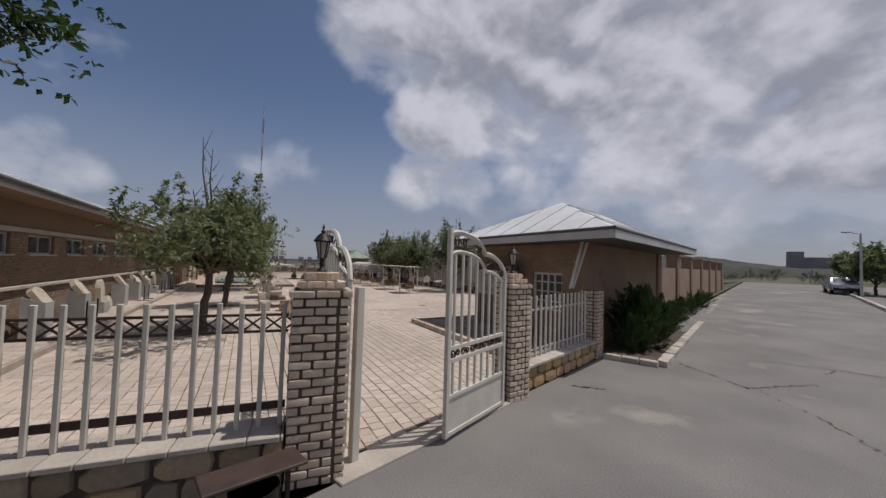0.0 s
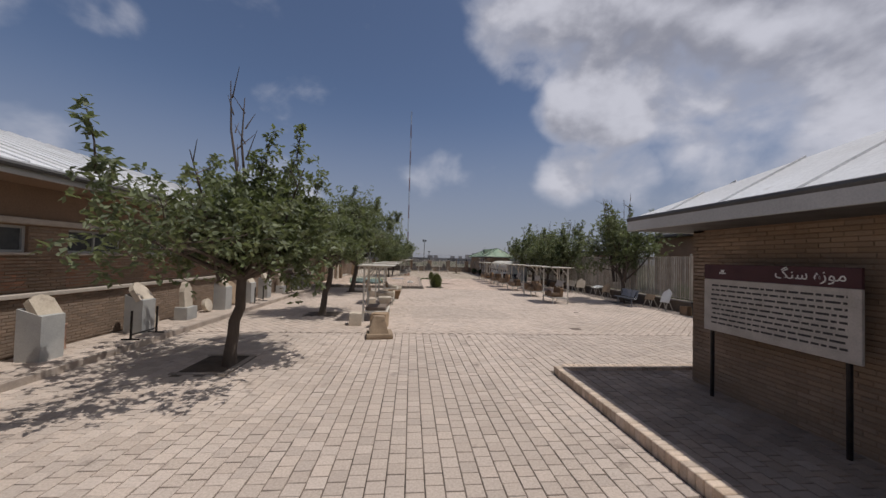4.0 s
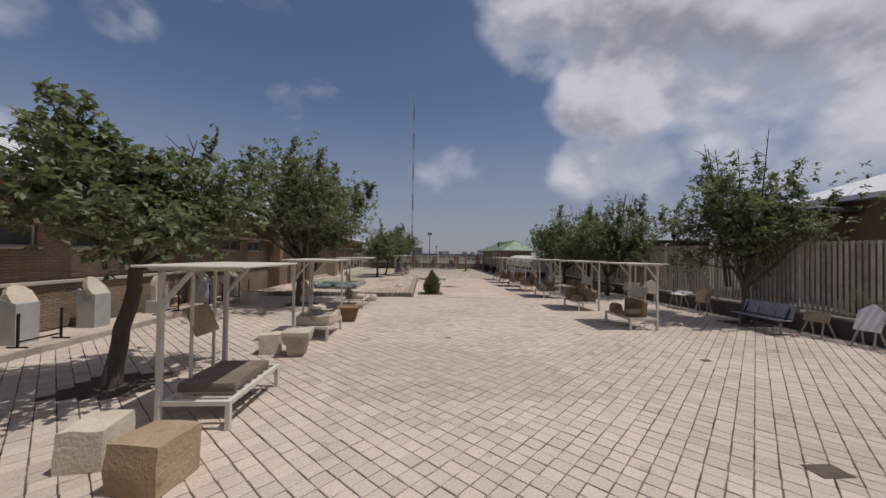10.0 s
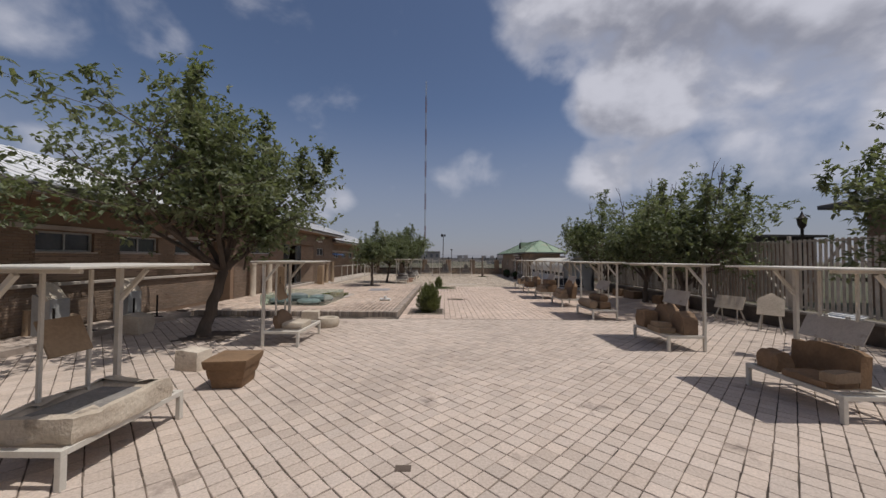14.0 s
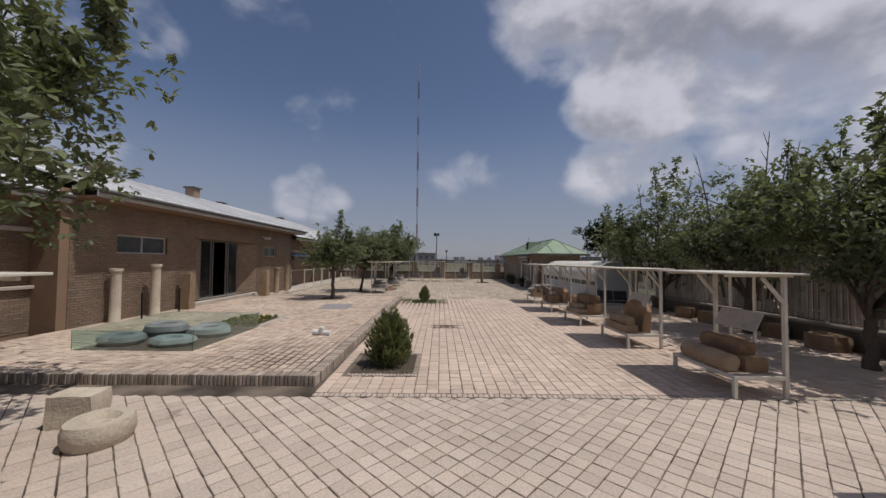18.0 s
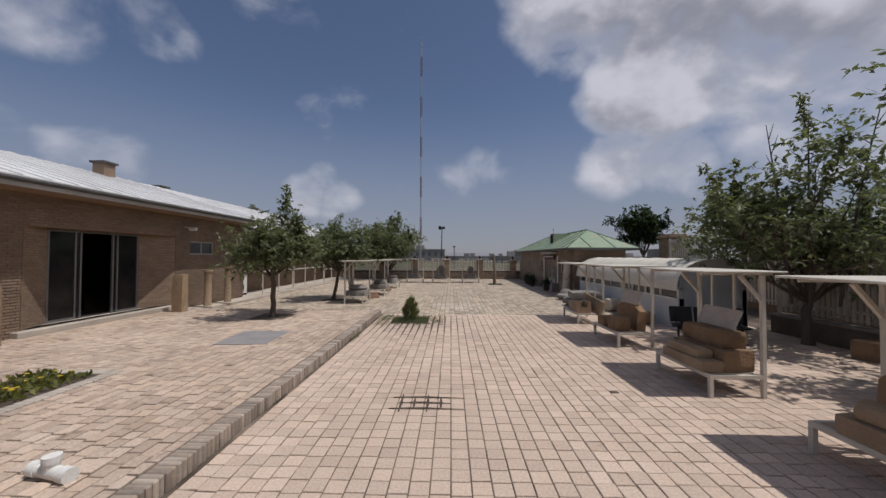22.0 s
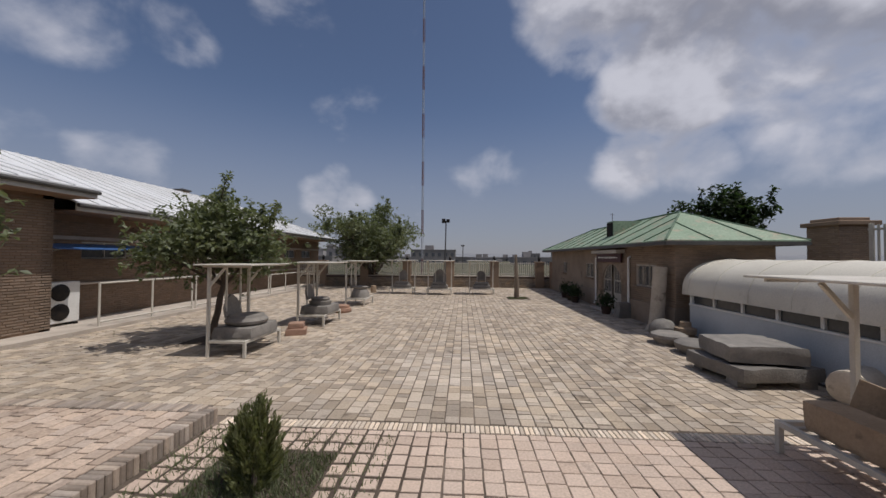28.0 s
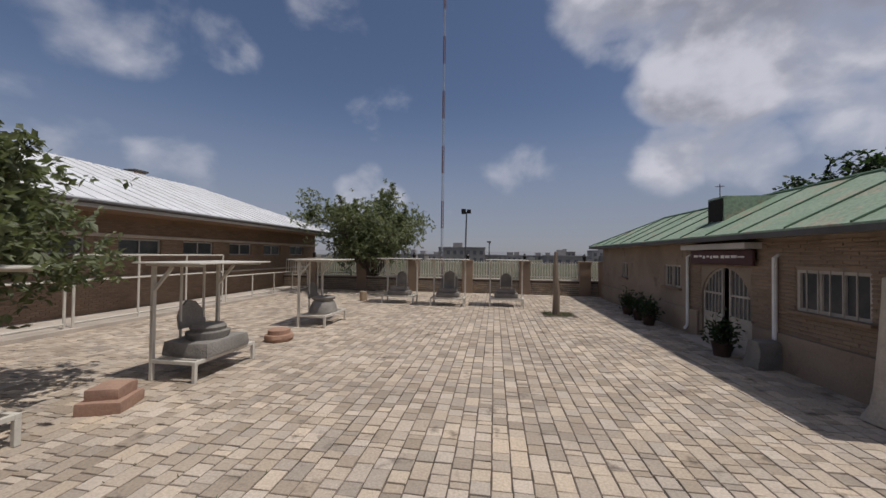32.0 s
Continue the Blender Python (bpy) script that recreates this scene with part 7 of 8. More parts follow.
# ---- benches and plate stands along the eastern fence ----
def bench(x, y, rz, mat, label):
    ob = thing("bench", label, "bench", "metal benches", at=Matrix.Translation((x, y, 0)) @ Matrix.Rotation(rz, 4, "Z"))
    for k in range(3):
        a = 0.02 + k * 0.58
        part("seat", MB().cbox(a, 0, 0.41, a + 0.54, 0.42, 0.44, 0.012), mat, ob)
        part("backrest", MB().cbox(a, -0.02, 0, a + 0.54, 0.015, 0.42, 0.012, Matrix.Translation((0, 0.42, 0.46)) @ Matrix.Rotation(radians(-14), 4, "X")), mat, ob)
    part("beam", MB().cbox(0, 0.18, 0.36, 1.74, 0.24, 0.41, 0.006), BLACKIRON, ob)
    for a in (0.15, 1.58):
        part("leg", MB().bar((a, 0.21, 0.04), (a, 0.21, 0.36), 0.05, up=(0, 1, 0)).cbox(a - 0.025, -0.02, 0, a + 0.025, 0.5, 0.04, 0.006), mat, ob)
        part("back_stay", MB().bar((a, 0.3, 0.38), (a, 0.53, 0.86), 0.03), BLACKIRON, ob)
    return ob


bench(15.25, 25.5, radians(-95), STEEL, "grey perforated steel three-seat bench")
bench(12.95, 41.75, radians(-14), plain("black_vinyl", (0.02, 0.02, 0.024), 0.5), "black three-seat waiting bench in the shade")


def easel(x, y, rz, w, h, z, mat, label, shape=0):
    """A plate on splayed steel legs."""
    ob = thing("plate_stand", label, "stand", "plate stands along the fence", at=Matrix.Translation((x, y, 0)) @ Matrix.Rotation(rz, 4, "Z"))
    for s in (-1, 1):
        part("leg", MB().bar((s * w * 0.3, 0.05, z + 0.1), (s * w * 0.42, -0.16, 0), 0.035), CREAMDULL, ob)
        part("leg", MB().bar((s * w * 0.3, 0.1, z + 0.1), (s * w * 0.42, 0.32, 0), 0.035), CREAMDULL, ob)
    part("brace", MB().bar((-w * 0.33, 0.06, z), (w * 0.33, 0.06, z), 0.03), CREAMDULL, ob)
    m = Matrix.Translation((0, -0.02, z)) @ Matrix.Rotation(radians(-25 if shape != 2 else -75), 4, "X")
    out = [(-w / 2, 0), (w / 2, 0), (w / 2, h * (0.7 if shape == 1 else 1)), (0, h), (-w / 2, h * (0.7 if shape == 1 else 1))]
    v = [(a, 0, c) for a, c in out] + [(a, 0.03, c) for a, c in out]
    part("panel", MB().add(v, [(0, 1, 2, 3, 4), (9, 8, 7, 6, 5)] + [(k, 5 + k, 5 + (k + 1) % 5, (k + 1) % 5) for k in range(5)], m), mat, ob)
    return ob


easel(16.15, 22.55, radians(-80), 0.5, 0.75, 0.42, WHITEPAINT, "white arched plate on steel legs", 1)
easel(16.2, 23.75, radians(-85), 0.62, 0.3, 0.42, SANDSTONE, "tan low plate on steel legs")
easel(15.95, 27.5, radians(-60), 0.5, 0.6, 0.45, SANDSTONE, "tan pointed plate on steel legs", 1)
easel(15.9, 28.8, radians(-85), 0.75, 0.5, 0.62, WHITEPAINT, "white plate lying on a steel stand", 2)
easel(15.6, 30.2, radians(-50), 0.6, 0.7, 0.5, PALESTONE, "pale pointed plate on steel legs", 1)
easel(15.5, 31.6, radians(-70), 0.85, 0.45, 0.5, PALESTONE, "pale broad plate on steel legs")
for k, (x, y, w) in enumerate(((16.2, 21.2, 0.45), (16.25, 35.2, 0.7), (16.3, 38.9, 0.8), (16.3, 36.6, 0.5), (16.2, 40.2, 0.6))):
    loose("stone_block", "brown rough stone by the low wall", MB().block(w * 0.7, w, 0.4, rough=0.04, seed=130 + k, cuts=4, round_=0.2), BROWNSTONE, x, y, 5 * k)

# ---- on the terrace ----
for x, y, h, rd in ((-3.3, 37.1, 1.62, 0.14), (-3.15, 38.4, 1.74, 0.14), (-2.85, 46.55, 1.45, 0.14), (-2.8, 47.75, 1.58, 0.14)):
    single("stone_column", MB().lathe([(rd * 1.15, 0), (rd, 0.06), (rd * 0.92, h - 0.12), (rd * 0.95, h - 0.1), (rd * 1.2, h - 0.08), (rd * 1.2, h)], 16, wob=0.03, seed=y), PALESTONE if y < 40 else SANDSTONE, "slender stone column by the entrance wall", "column", "columns by the entrance", at=Matrix.Translation((x, y, TZ)), smooth=True)
for x, y, h in ((-3.2, 39.95, 1.38), (-2.75, 44.95, 1.35)):
    single("stone_pilaster", MB().block(0.42, 0.3, h, rough=0.03, seed=y, cuts=5, round_=0.1, top=0.9), SANDSTONE, "tan squared stone pilaster beside the door", "column", "pilasters by the entrance", at=Matrix.Translation((x, y, TZ)), smooth=True)
for y in (37.7, 39.3, 45.6):
    single("steel_stake", MB().bar((0, 0, 0), (0, 0, 0.85), 0.035), BLACKIRON, "thin black steel stake by the wall", "stake", "steel stakes", at=Matrix.Translation((-3.0, y, TZ)))

gx0, gx1, gy0, gy1, gh_ = -1.25, 1.3, 33.9, 36.6, 0.42
case = thing("glass_case", "low glass enclosure around grey stone relics", "display case", at=Matrix.Translation((0, 0, TZ)))
for a, b, c, d in ((gx0, gy0, gx1, gy0 + 0.01), (gx0, gy1 - 0.01, gx1, gy1), (gx0, gy0 + 0.012, gx0 + 0.01, gy1 - 0.012), (gx1 - 0.01, gy0 + 0.012, gx1, gy1 - 0.012)):
    o = part("glass_wall", MB().box(a, b, 0, c, d, gh_), GLASS, case)
    o.visible_shadow = False
for k, (x, y, w, l, h) in enumerate(((-0.7, 34.5, 0.95, 0.75, 0.24), (0.45, 34.45, 1.0, 0.7, 0.2), (0.65, 35.4, 1.05, 0.8, 0.26), (-0.5, 35.5, 1.1, 0.8, 0.32), (0.3, 36.1, 0.8, 0.6, 0.2))):
    m = MB().lathe([(w * 0.4, 0), (w * 0.5, h * 0.4), (w * 0.46, h * 0.8), (w * 0.34, h), (w * 0.22, h * 0.9), (w * 0.18, h * 0.6)], 20, wob=0.12, seed=k)
    single("round_stone", m, GREENVASE, "grey round carved stone inside the glass enclosure", "stone relic", "relics in the enclosure", at=Matrix.Translation((x, y, TZ)) @ Matrix.Diagonal((1, l / w, 1, 1)), smooth=True)
setting("planting_bed", MB().box(-0.05, 36.65, TZ - 0.05, 1.15, 38.3, TZ + 0.012), SOIL, "small flower bed on the terrace")
setting("enclosure_bed", MB().box(gx0 + 0.02, gy0 + 0.02, TZ - 0.05, gx1 - 0.02, gy1 - 0.02, TZ + 0.006), SOIL, "dark damp bed inside the glass enclosure")
bed_edge = tagged(new("bed_edging"), "brick edging around the small flower bed", "", "", "structure")
edge_brick = mesh_of(MB().cbox(-0.045, -0.1, 0, 0.045, 0.1, 0.035, 0.008), "brick", COPING)
for k in range(17):
    o = new("brick", edge_brick)
    o.parent, o.matrix_basis = bed_edge, Matrix.Translation((1.27, 36.72 + k * 0.1, TZ - 0.01))@ Matrix.Rotation(math.pi / 2, 4, "Z")
for k in range(14):
    o = new("brick", edge_brick)
    o.parent, o.matrix_basis = bed_edge, Matrix.Translation((-0.02 + k * 0.1, 38.42, TZ - 0.01))
conifer_bed = thing("flower_bed", "low green and yellow plants in a small bed", "plants", at=Matrix.Translation((0, 0, TZ)))
gg = np.random.default_rng(5)
pts = gg.uniform((0.0, 36.7, 0), (1.1, 38.25, 0.04), (420, 3))
dd = gg.normal(0, 1, (420, 3)) * (0.6, 0.6, 0.2) + (0, 0, 0.7)
dd /= np.linalg.norm(dd, axis=1)[:, None]
ss = np.cross(dd, gg.normal(0, 1, (420, 3)))
ss /= np.linalg.norm(ss, axis=1)[:, None]
vv = np.stack([pts, pts + dd * 0.08 + ss * 0.03, pts + dd * 0.12, pts + dd * 0.08 - ss * 0.03], 1).reshape(-1, 3)
o = new("foliage", leaf_mesh(vv, np.arange(1680).reshape(-1, 4), leaf_material("yellow_green_leaf", (0.12, 0.14, 0.04), (0.18, 0.17, 0.05)), "foliage"))
o.parent = conifer_bed
YELLOW = plain("yellow_petal", (0.55, 0.38, 0.04), 0.6)
for x, y, z in gg.uniform((0.1, 36.8, 0.1), (1.0, 38.1, 0.15), (16, 3)):
    part("flower", MB().lathe([(0.004, -0.06), (0.005, 0), (0.03, 0.012), (0.034, 0.02), (0.01, 0.026)], 8, Matrix.Translation((x, y, z))), YELLOW, conifer_bed)
tp = thing("drain_pipe", "white plastic pipe tee lying on the terrace", "pipe", at=Matrix.Translation((3.45, 35.6, TZ + 0.06)) @ Matrix.Rotation(radians(-12), 4, "Z"))
part("run", MB().tube([(-0.2, 0, 0), (0.2, 0, 0)], 0.06, 14).tube([(-0.24, 0, 0), (-0.14, 0, 0)], 0.07, 14).tube([(0.14, 0, 0), (0.24, 0, 0)], 0.07, 14), WHITEPAINT, tp, smooth=True)
part("branch", MB().tube([(0, 0, 0), (0, 0, 0.13)], 0.06, 14).tube([(0, 0, 0.09), (0, 0, 0.15)], 0.07, 14), WHITEPAINT, tp, smooth=True)
single("manhole_cover", MB().cbox(-0.6, -0.72, 0, 0.6, 0.72, 0.012, 0.004), surf("dull_steel_cover", (0.30, 0.28, 0.275), (0.25, 0.235, 0.23), scale=2, rough=0.6, bump=0.1), "flat grey steel cover in the terrace paving", "cover", at=Matrix.Translation((2.2, 41.1, TZ + 0.003)) @ Matrix.Rotation(radians(4), 4, "Z"))
single("wall_camera", MB().tube([(0, 0, 0), (0.25, 0, -0.05)], 0.03, 8).cbox(0.2, -0.06, -0.14, 0.5, 0.06, -0.02, 0.02), WHITEPAINT, "white security camera under the eaves", "camera", at=Matrix.Translation((BX, 46.2, 3.35)))
for x, y, z in ((-8.9, 42.1, 6.4), (-8.9, 48.1, 6.5), (-10.1, 52.6, 6.3), (-9.9, 62.0, 6.3)):
    ob = thing("chimney", "small brown brick chimney on the white roof", "chimney", "roof chimneys", at=Matrix.Translation((x, y, z - 1.2)))
    part("shaft", MB().cbox(-0.28, -0.28, 0, 0.28, 0.28, 1.1, 0.02), BRICK, ob)
    part("cap", MB().cbox(-0.36, -0.36, 1.1, 0.36, 0.36, 1.2, 0.02), FASCIADARK, ob)

# ---- along the north wing ----
ac = thing("air_conditioner", "white outdoor air-conditioning unit with two fans", "air conditioner", at=Matrix.Translation((-4.2, 50.85, 0.1)) @ Matrix.Rotation(radians(90), 4, "Z"))
part("case", MB().cbox(-0.46, -0.17, 0.08, 0.46, 0.17, 1.28, 0.02), WHITEPAINT, ac)
for z in (0.4, 0.97):
    part("fan_grille", MB().lathe([(0.245, 0), (0.25, 0.012), (0.235, 0.02), (0.03, 0.022)], 24, Matrix.Translation((-0.08, -0.171, z)) @ Matrix.Rotation(radians(90), 4, "X")), BLACKIRON, ac, smooth=True)
for x in (-0.35, 0.35):
    part("foot", MB().cbox(x - 0.05, -0.2, 0, x + 0.05, 0.2, 0.08, 0.006), BLACKIRON, ac)
single("awning", MB().cbox(-0.62, 0, 0, 0.62, 3.4, 0.03, 0.006), plain("blue_sheet", (0.05, 0.13, 0.33), 0.5), "blue sheet awning on the wing's wall", "awning", at=Matrix.Translation((CX + 0.7, 50.3, 2.42)) @ Matrix.Rotation(radians(8), 4, "Y"))
setting("awning_arm", MB().bar((CX, 50.6, 2.1), (CX + 1.0, 50.6, 2.35), 0.03).bar((CX, 53.4, 2.1), (CX + 1.0, 53.4, 2.35), 0.03), FASCIA, "steel arms of the awning")


def pipe_rail(y0, y1, h, mids):
    ob = thing("pipe_railing", "cream pipe railing along the museum wing", "railing", "pipe railings along the wing", at=Matrix.Translation((-2.95, y0, 0.1)))
    n = max(1, round((y1 - y0) / 1.7))
    for k in range(n + 1):
        part("post", MB().tube([(0, (y1 - y0) * k / n, 0), (0, (y1 - y0) * k / n, h)], 0.032, 7), CREAM, ob, smooth=True)
    for z in (*mids, h):
        part("rail", MB().tube([(0, 0, z), (0, y1 - y0, z)], 0.028, 7), CREAM, ob, smooth=True)
    return ob


pipe_rail(50.9, 54.4, 1.25, (0.12,))
pipe_rail(54.6, 59.8, 1.95, (0.12, 1.25))
pipe_rail(60.0, 66.5, 1.05, (0.12,))
# wooden post in a patch of grass
single("wooden_post", MB().tube([(0, 0, -0.05), (0.02, 0, 0.8), (-0.03, 0.0, 1.6), (-0.02, 0, 2.35)], [0.14, 0.12, 0.1, 0.05], 9), WOODPOST, "tall weathered wooden post in a grassy pit", "post", at=Matrix.Translation((10.55, 60.35, 0)), smooth=True)
for k, (x, y) in enumerate(((13.2, 58.9), (13.25, 59.8), (13.3, 61.0), (13.3, 55.4))):
    ob = thing("potted_plant", "dark pot with a leafy plant by the wall", "plant", "pots by the wall", at=Matrix.Translation((x, y, 0)))
    part("pot", MB().lathe([(0.15, 0), (0.2, 0.28), (0.22, 0.3), (0.18, 0.3)], 14), BROWNIRON, ob, smooth=True)
    g2 = np.random.default_rng(300 + k)
    c = 420
    ps = g2.normal(0, 1, (c, 3)) * (0.13, 0.13, 0.16) + (0, 0, 0.5)
    d2 = g2.normal(0, 1, (c, 3)) + (0, 0, 0.5)
    d2 /= np.linalg.norm(d2, axis=1)[:, None]
    s2 = np.cross(d2, g2.normal(0, 1, (c, 3)))
    s2 /= np.linalg.norm(s2, axis=1)[:, None]
    o = new("foliage", leaf_mesh(np.stack([ps, ps + d2 * 0.06 + s2 * 0.025, ps + d2 * 0.13, ps + d2 * 0.06 - s2 * 0.025], 1).reshape(-1, 3), np.arange(c * 4).reshape(-1, 4), LEAFDARK, "foliage"))
    o.parent = ob
    part("stem", MB().tube([(0, 0, 0.28), (0, 0, 0.55)], 0.015, 5), BARK, ob)

# ---- beyond the walls ----
mast = thing("lattice_mast", "very tall slender lattice radio mast", "mast", at=Matrix.Translation((2.6, 84.0, -1)))
mm = {True: plain("mast_red", (0.22, 0.13, 0.13), 0.6), False: plain("mast_white", (0.42, 0.43, 0.46), 0.6)}
for seg in range(24):
    z0, z1 = seg * 1.5, (seg + 1) * 1.5
    mb = MB()
    c = [(0.13 * math.cos(a), 0.13 * math.sin(a)) for a in (0.5, 2.6, 4.7)]
    for k in range(3):
        mb.bar((*c[k], z0), (*c[k], z1), 0.06 if seg % 4 < 2 else 0.035, up=(1, 0, 0))
        for j in range(4):
            a, b = z0 + j * 0.375, z0 + (j + 1) * 0.375
            mb.bar((*c[k], a), (*c[(k + 1) % 3], b), 0.022)
    part("section", mb, mm[seg % 4 < 2], mast)
fl = thing("floodlight_pole", "steel pole with two floodlights", "lamp", at=Matrix.Translation((5.9, 74.5, -0.3)))
part("pole", MB().tube([(0, 0, 0), (0.1, 0, 5.9)], [0.08, 0.05], 8), FASCIADARK, fl, smooth=True)
part("floodlight", MB().cbox(-0.3, -0.15, 5.75, 0.05, 0.12, 6.15, 0.03), BLACKIRON, fl)
part("floodlight", MB().cbox(0.12, -0.15, 5.8, 0.45, 0.12, 6.1, 0.03), BLACKIRON, fl)
single("street_lamp", MB().tube([(0, 0, 0), (0, 0, 3.9), (0.15, 0, 4.1)], 0.06, 8).cbox(-0.25, -0.15, 3.95, 0.2, 0.15, 4.15, 0.03), FASCIADARK, "lamp post far beyond the fence", "lamp", at=Matrix.Translation((7.6, 88, -0.3)))

# distance haze is mixed into the colour of the far buildings
CITY = surf("plaster_paled_by_haze", (0.30, 0.28, 0.27), (0.24, 0.225, 0.22), scale=0.2, rough=0.9, bump=0, rnd=0.2)
CITYWIN = plain("far_window", (0.11, 0.115, 0.125), 0.4)
r = random.Random(31)


def town_house(x, y, w, d, floors):
    h = floors * 3.0 + 0.6
    ob = thing("town_building", "distant pale flat-roofed town building", "building", "town on the horizon", at=Matrix.Translation((x, y, -7.5)))
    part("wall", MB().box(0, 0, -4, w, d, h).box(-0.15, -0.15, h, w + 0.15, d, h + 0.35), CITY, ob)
    cols = max(2, int(w / 2.6))
    pane = mesh_of(MB().box(0, -0.08, 1.0, w / cols * 0.46, 0.02, 2.5), "window", CITYWIN)
    for f in range(floors):
        for k in range(cols):
            o = new("window", pane)
            o.parent, o.matrix_basis = ob, Matrix.Translation(((k + 0.28) * w / cols, 0, f * 3.0))
    part("roof_box", MB().box(w * 0.3, d * 0.3, h + 0.35, w * 0.5, d * 0.6, h + 2.2), CITY, ob)


for k in range(46):
    a = -0.55 + k * 0.027 + r.uniform(-0.006, 0.006)
    dist = r.uniform(120, 260)
    town_house(7 + dist * math.sin(a), 45 + dist * math.cos(a), r.uniform(9, 20), 10, r.choice((2, 2, 3, 3, 4)))


def hills(name, near, far, height, a0, a1, seed, material, base=-3):
    """A long uneven ridge on the horizon."""
    mb = MB()
    n = 90
    for j, (rad, k) in enumerate(((near, 0.0), ((near + far) / 2, 0.75), (far, 1.0), (far * 1.2, 0.0))):
        for i in range(n + 1):
            a = a0 + (a1 - a0) * i / n
            z = base + height * k * (0.55 + 0.25 * noise.noise((i * 0.06, seed, j * 0.4)) + 0.06 * noise.noise((i * 0.4, seed + 3, j))) * min(1, i / 6, (n - i) / 6)
            mb.v.append((rad * math.sin(a), rad * math.cos(a), z))
    for j in range(3):
        for i in range(n):
            p = j * (n + 1) + i
            mb.f.append((p, p + 1, p + n + 2, p + n + 1))
    return setting(name, mb, material, "dry hills on the horizon", smooth=True)


HILL = surf("scrub_hill", (0.055, 0.052, 0.044), (0.038, 0.04, 0.032), scale=0.05, rough=1, bump=0.3, fine=1.5, spots=(0.12, 0.105, 0.09), spot_scale=0.08, spot_size=0.58)
hills("hill_east", 110, 190, 18, radians(46), radians(110), 4, HILL)
# pale blue-grey paints the air's haze onto the farthest ridge
HAZEHILL = surf("hill_paled_by_haze", (0.22, 0.225, 0.24), (0.19, 0.195, 0.21), scale=0.01, rough=1, bump=0, fine=0.5)
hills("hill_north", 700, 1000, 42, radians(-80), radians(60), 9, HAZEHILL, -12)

# ---- the street to the east ----
def on_street(u, n):
    p = street(u, n)
    return Vector((p.x, p.y, rise(p.x, p.y)))


car = thing("car", "parked silver saloon car at the kerb", "car", at=Matrix.Translation(on_street(44, -7.3)) @ Matrix.Rotation(FRONT + radians(4), 4, "Z"))
SILVER = surf("silver_paint", (0.42, 0.43, 0.45), None, scale=2, rough=0.25, bump=0, metal=0.5)
side = [(-2.15, 0.35), (-2.2, 0.6), (-2.1, 0.82), (-1.2, 0.92), (-0.65, 1.38), (0.55, 1.4), (1.3, 0.98), (2.05, 0.9), (2.2, 0.65), (2.15, 0.35)]
m = len(side)
v = [(x, s * (0.84 if z < 1.0 else 0.68), z) for s in (-1, 1) for x, z in side]
part("body", MB().add(v, [tuple(range(m)), tuple(range(m, 2 * m))[::-1]] + [(k, m + k, m + (k + 1) % m, (k + 1) % m) for k in range(m)]), SILVER, car, smooth=True)
part("windscreen", MB().add([(-1.13, -0.66, 0.96), (-1.13, 0.66, 0.96), (-0.69, 0.6, 1.345), (-0.69, -0.6, 1.345)], [(0, 1, 2, 3)], Matrix.Translation((-0.02, 0, 0.012))), WINDOWGLASS, car)
part("rear_window", MB().add([(1.26, -0.66, 1.02), (1.26, 0.66, 1.02), (0.62, 0.6, 1.37), (0.62, -0.6, 1.37)], [(3, 2, 1, 0)], Matrix.Translation((0.02, 0, 0.012))), WINDOWGLASS, car)
for s in (-1, 1):
    part("side_window", MB().add([(-0.95, s * 0.79, 1.0), (1.05, s * 0.79, 1.0), (0.5, s * 0.7, 1.34), (-0.6, s * 0.7, 1.34)], [(0, 1, 2, 3)]), WINDOWGLASS, car)
    part("headlight", MB().cbox(-2.2, s * 0.6 - 0.16, 0.64, -2.08, s * 0.6 + 0.16, 0.78, 0.02), PLATE, car)
    for x in (-1.35, 1.35):
        w = part("wheel", MB().lathe([(0.2, -0.1), (0.31, -0.09), (0.32, 0), (0.31, 0.09), (0.2, 0.1)], 18, Matrix.Translation((x, s * 0.78, 0.32)) @ Matrix.Rotation(radians(90), 4, "X")), BLACKIRON, car, smooth=True)
        part("rim", MB().lathe([(0.02, -0.11), (0.18, -0.105), (0.19, 0.105), (0.02, 0.11)], 14, Matrix.Translation((x, s * 0.78, 0.32)) @ Matrix.Rotation(radians(90), 4, "X")), STEEL, w)
part("bumper", MB().cbox(-2.26, -0.8, 0.3, -2.1, 0.8, 0.55, 0.04), BLACKIRON, car)
kb = thing("street_kerb", "pale concrete kerb on the far side of the street", "kerb")
kb["kind"] = "structure"
for k in range(30):
    a, b = on_street(20 + k * 1.6, -7.6 + 0.0 * k), on_street(21.58 + k * 1.6, -7.6)
    part("kerb_stone", MB().bar(a + Vector((0, 0, 0.06)), b + Vector((0, 0, 0.06)), 0.2, 0.22), COPING, kb)
p = on_street(40, -8.0)
sl = thing("street_lamp", "grey street lamp with a single arm", "lamp", at=Matrix.Translation(p))
part("pole", MB().tube([(0, 0, 0), (0, 0, 4.2), (0, 0, 5.0)], [0.09, 0.07, 0.06], 8), FASCIA, sl, smooth=True)
part("arm", MB().tube([(0, 0, 4.95), (-0.5, 0.5, 5.1)], 0.04, 6), FASCIA, sl)
part("head", MB().cbox(-0.25, -0.12, 5.02, 0.25, 0.12, 5.14, 0.03, Matrix.Translation((-0.65, 0.65, 0)) @ Matrix.Rotation(radians(135), 4, "Z")), FASCIA, sl)
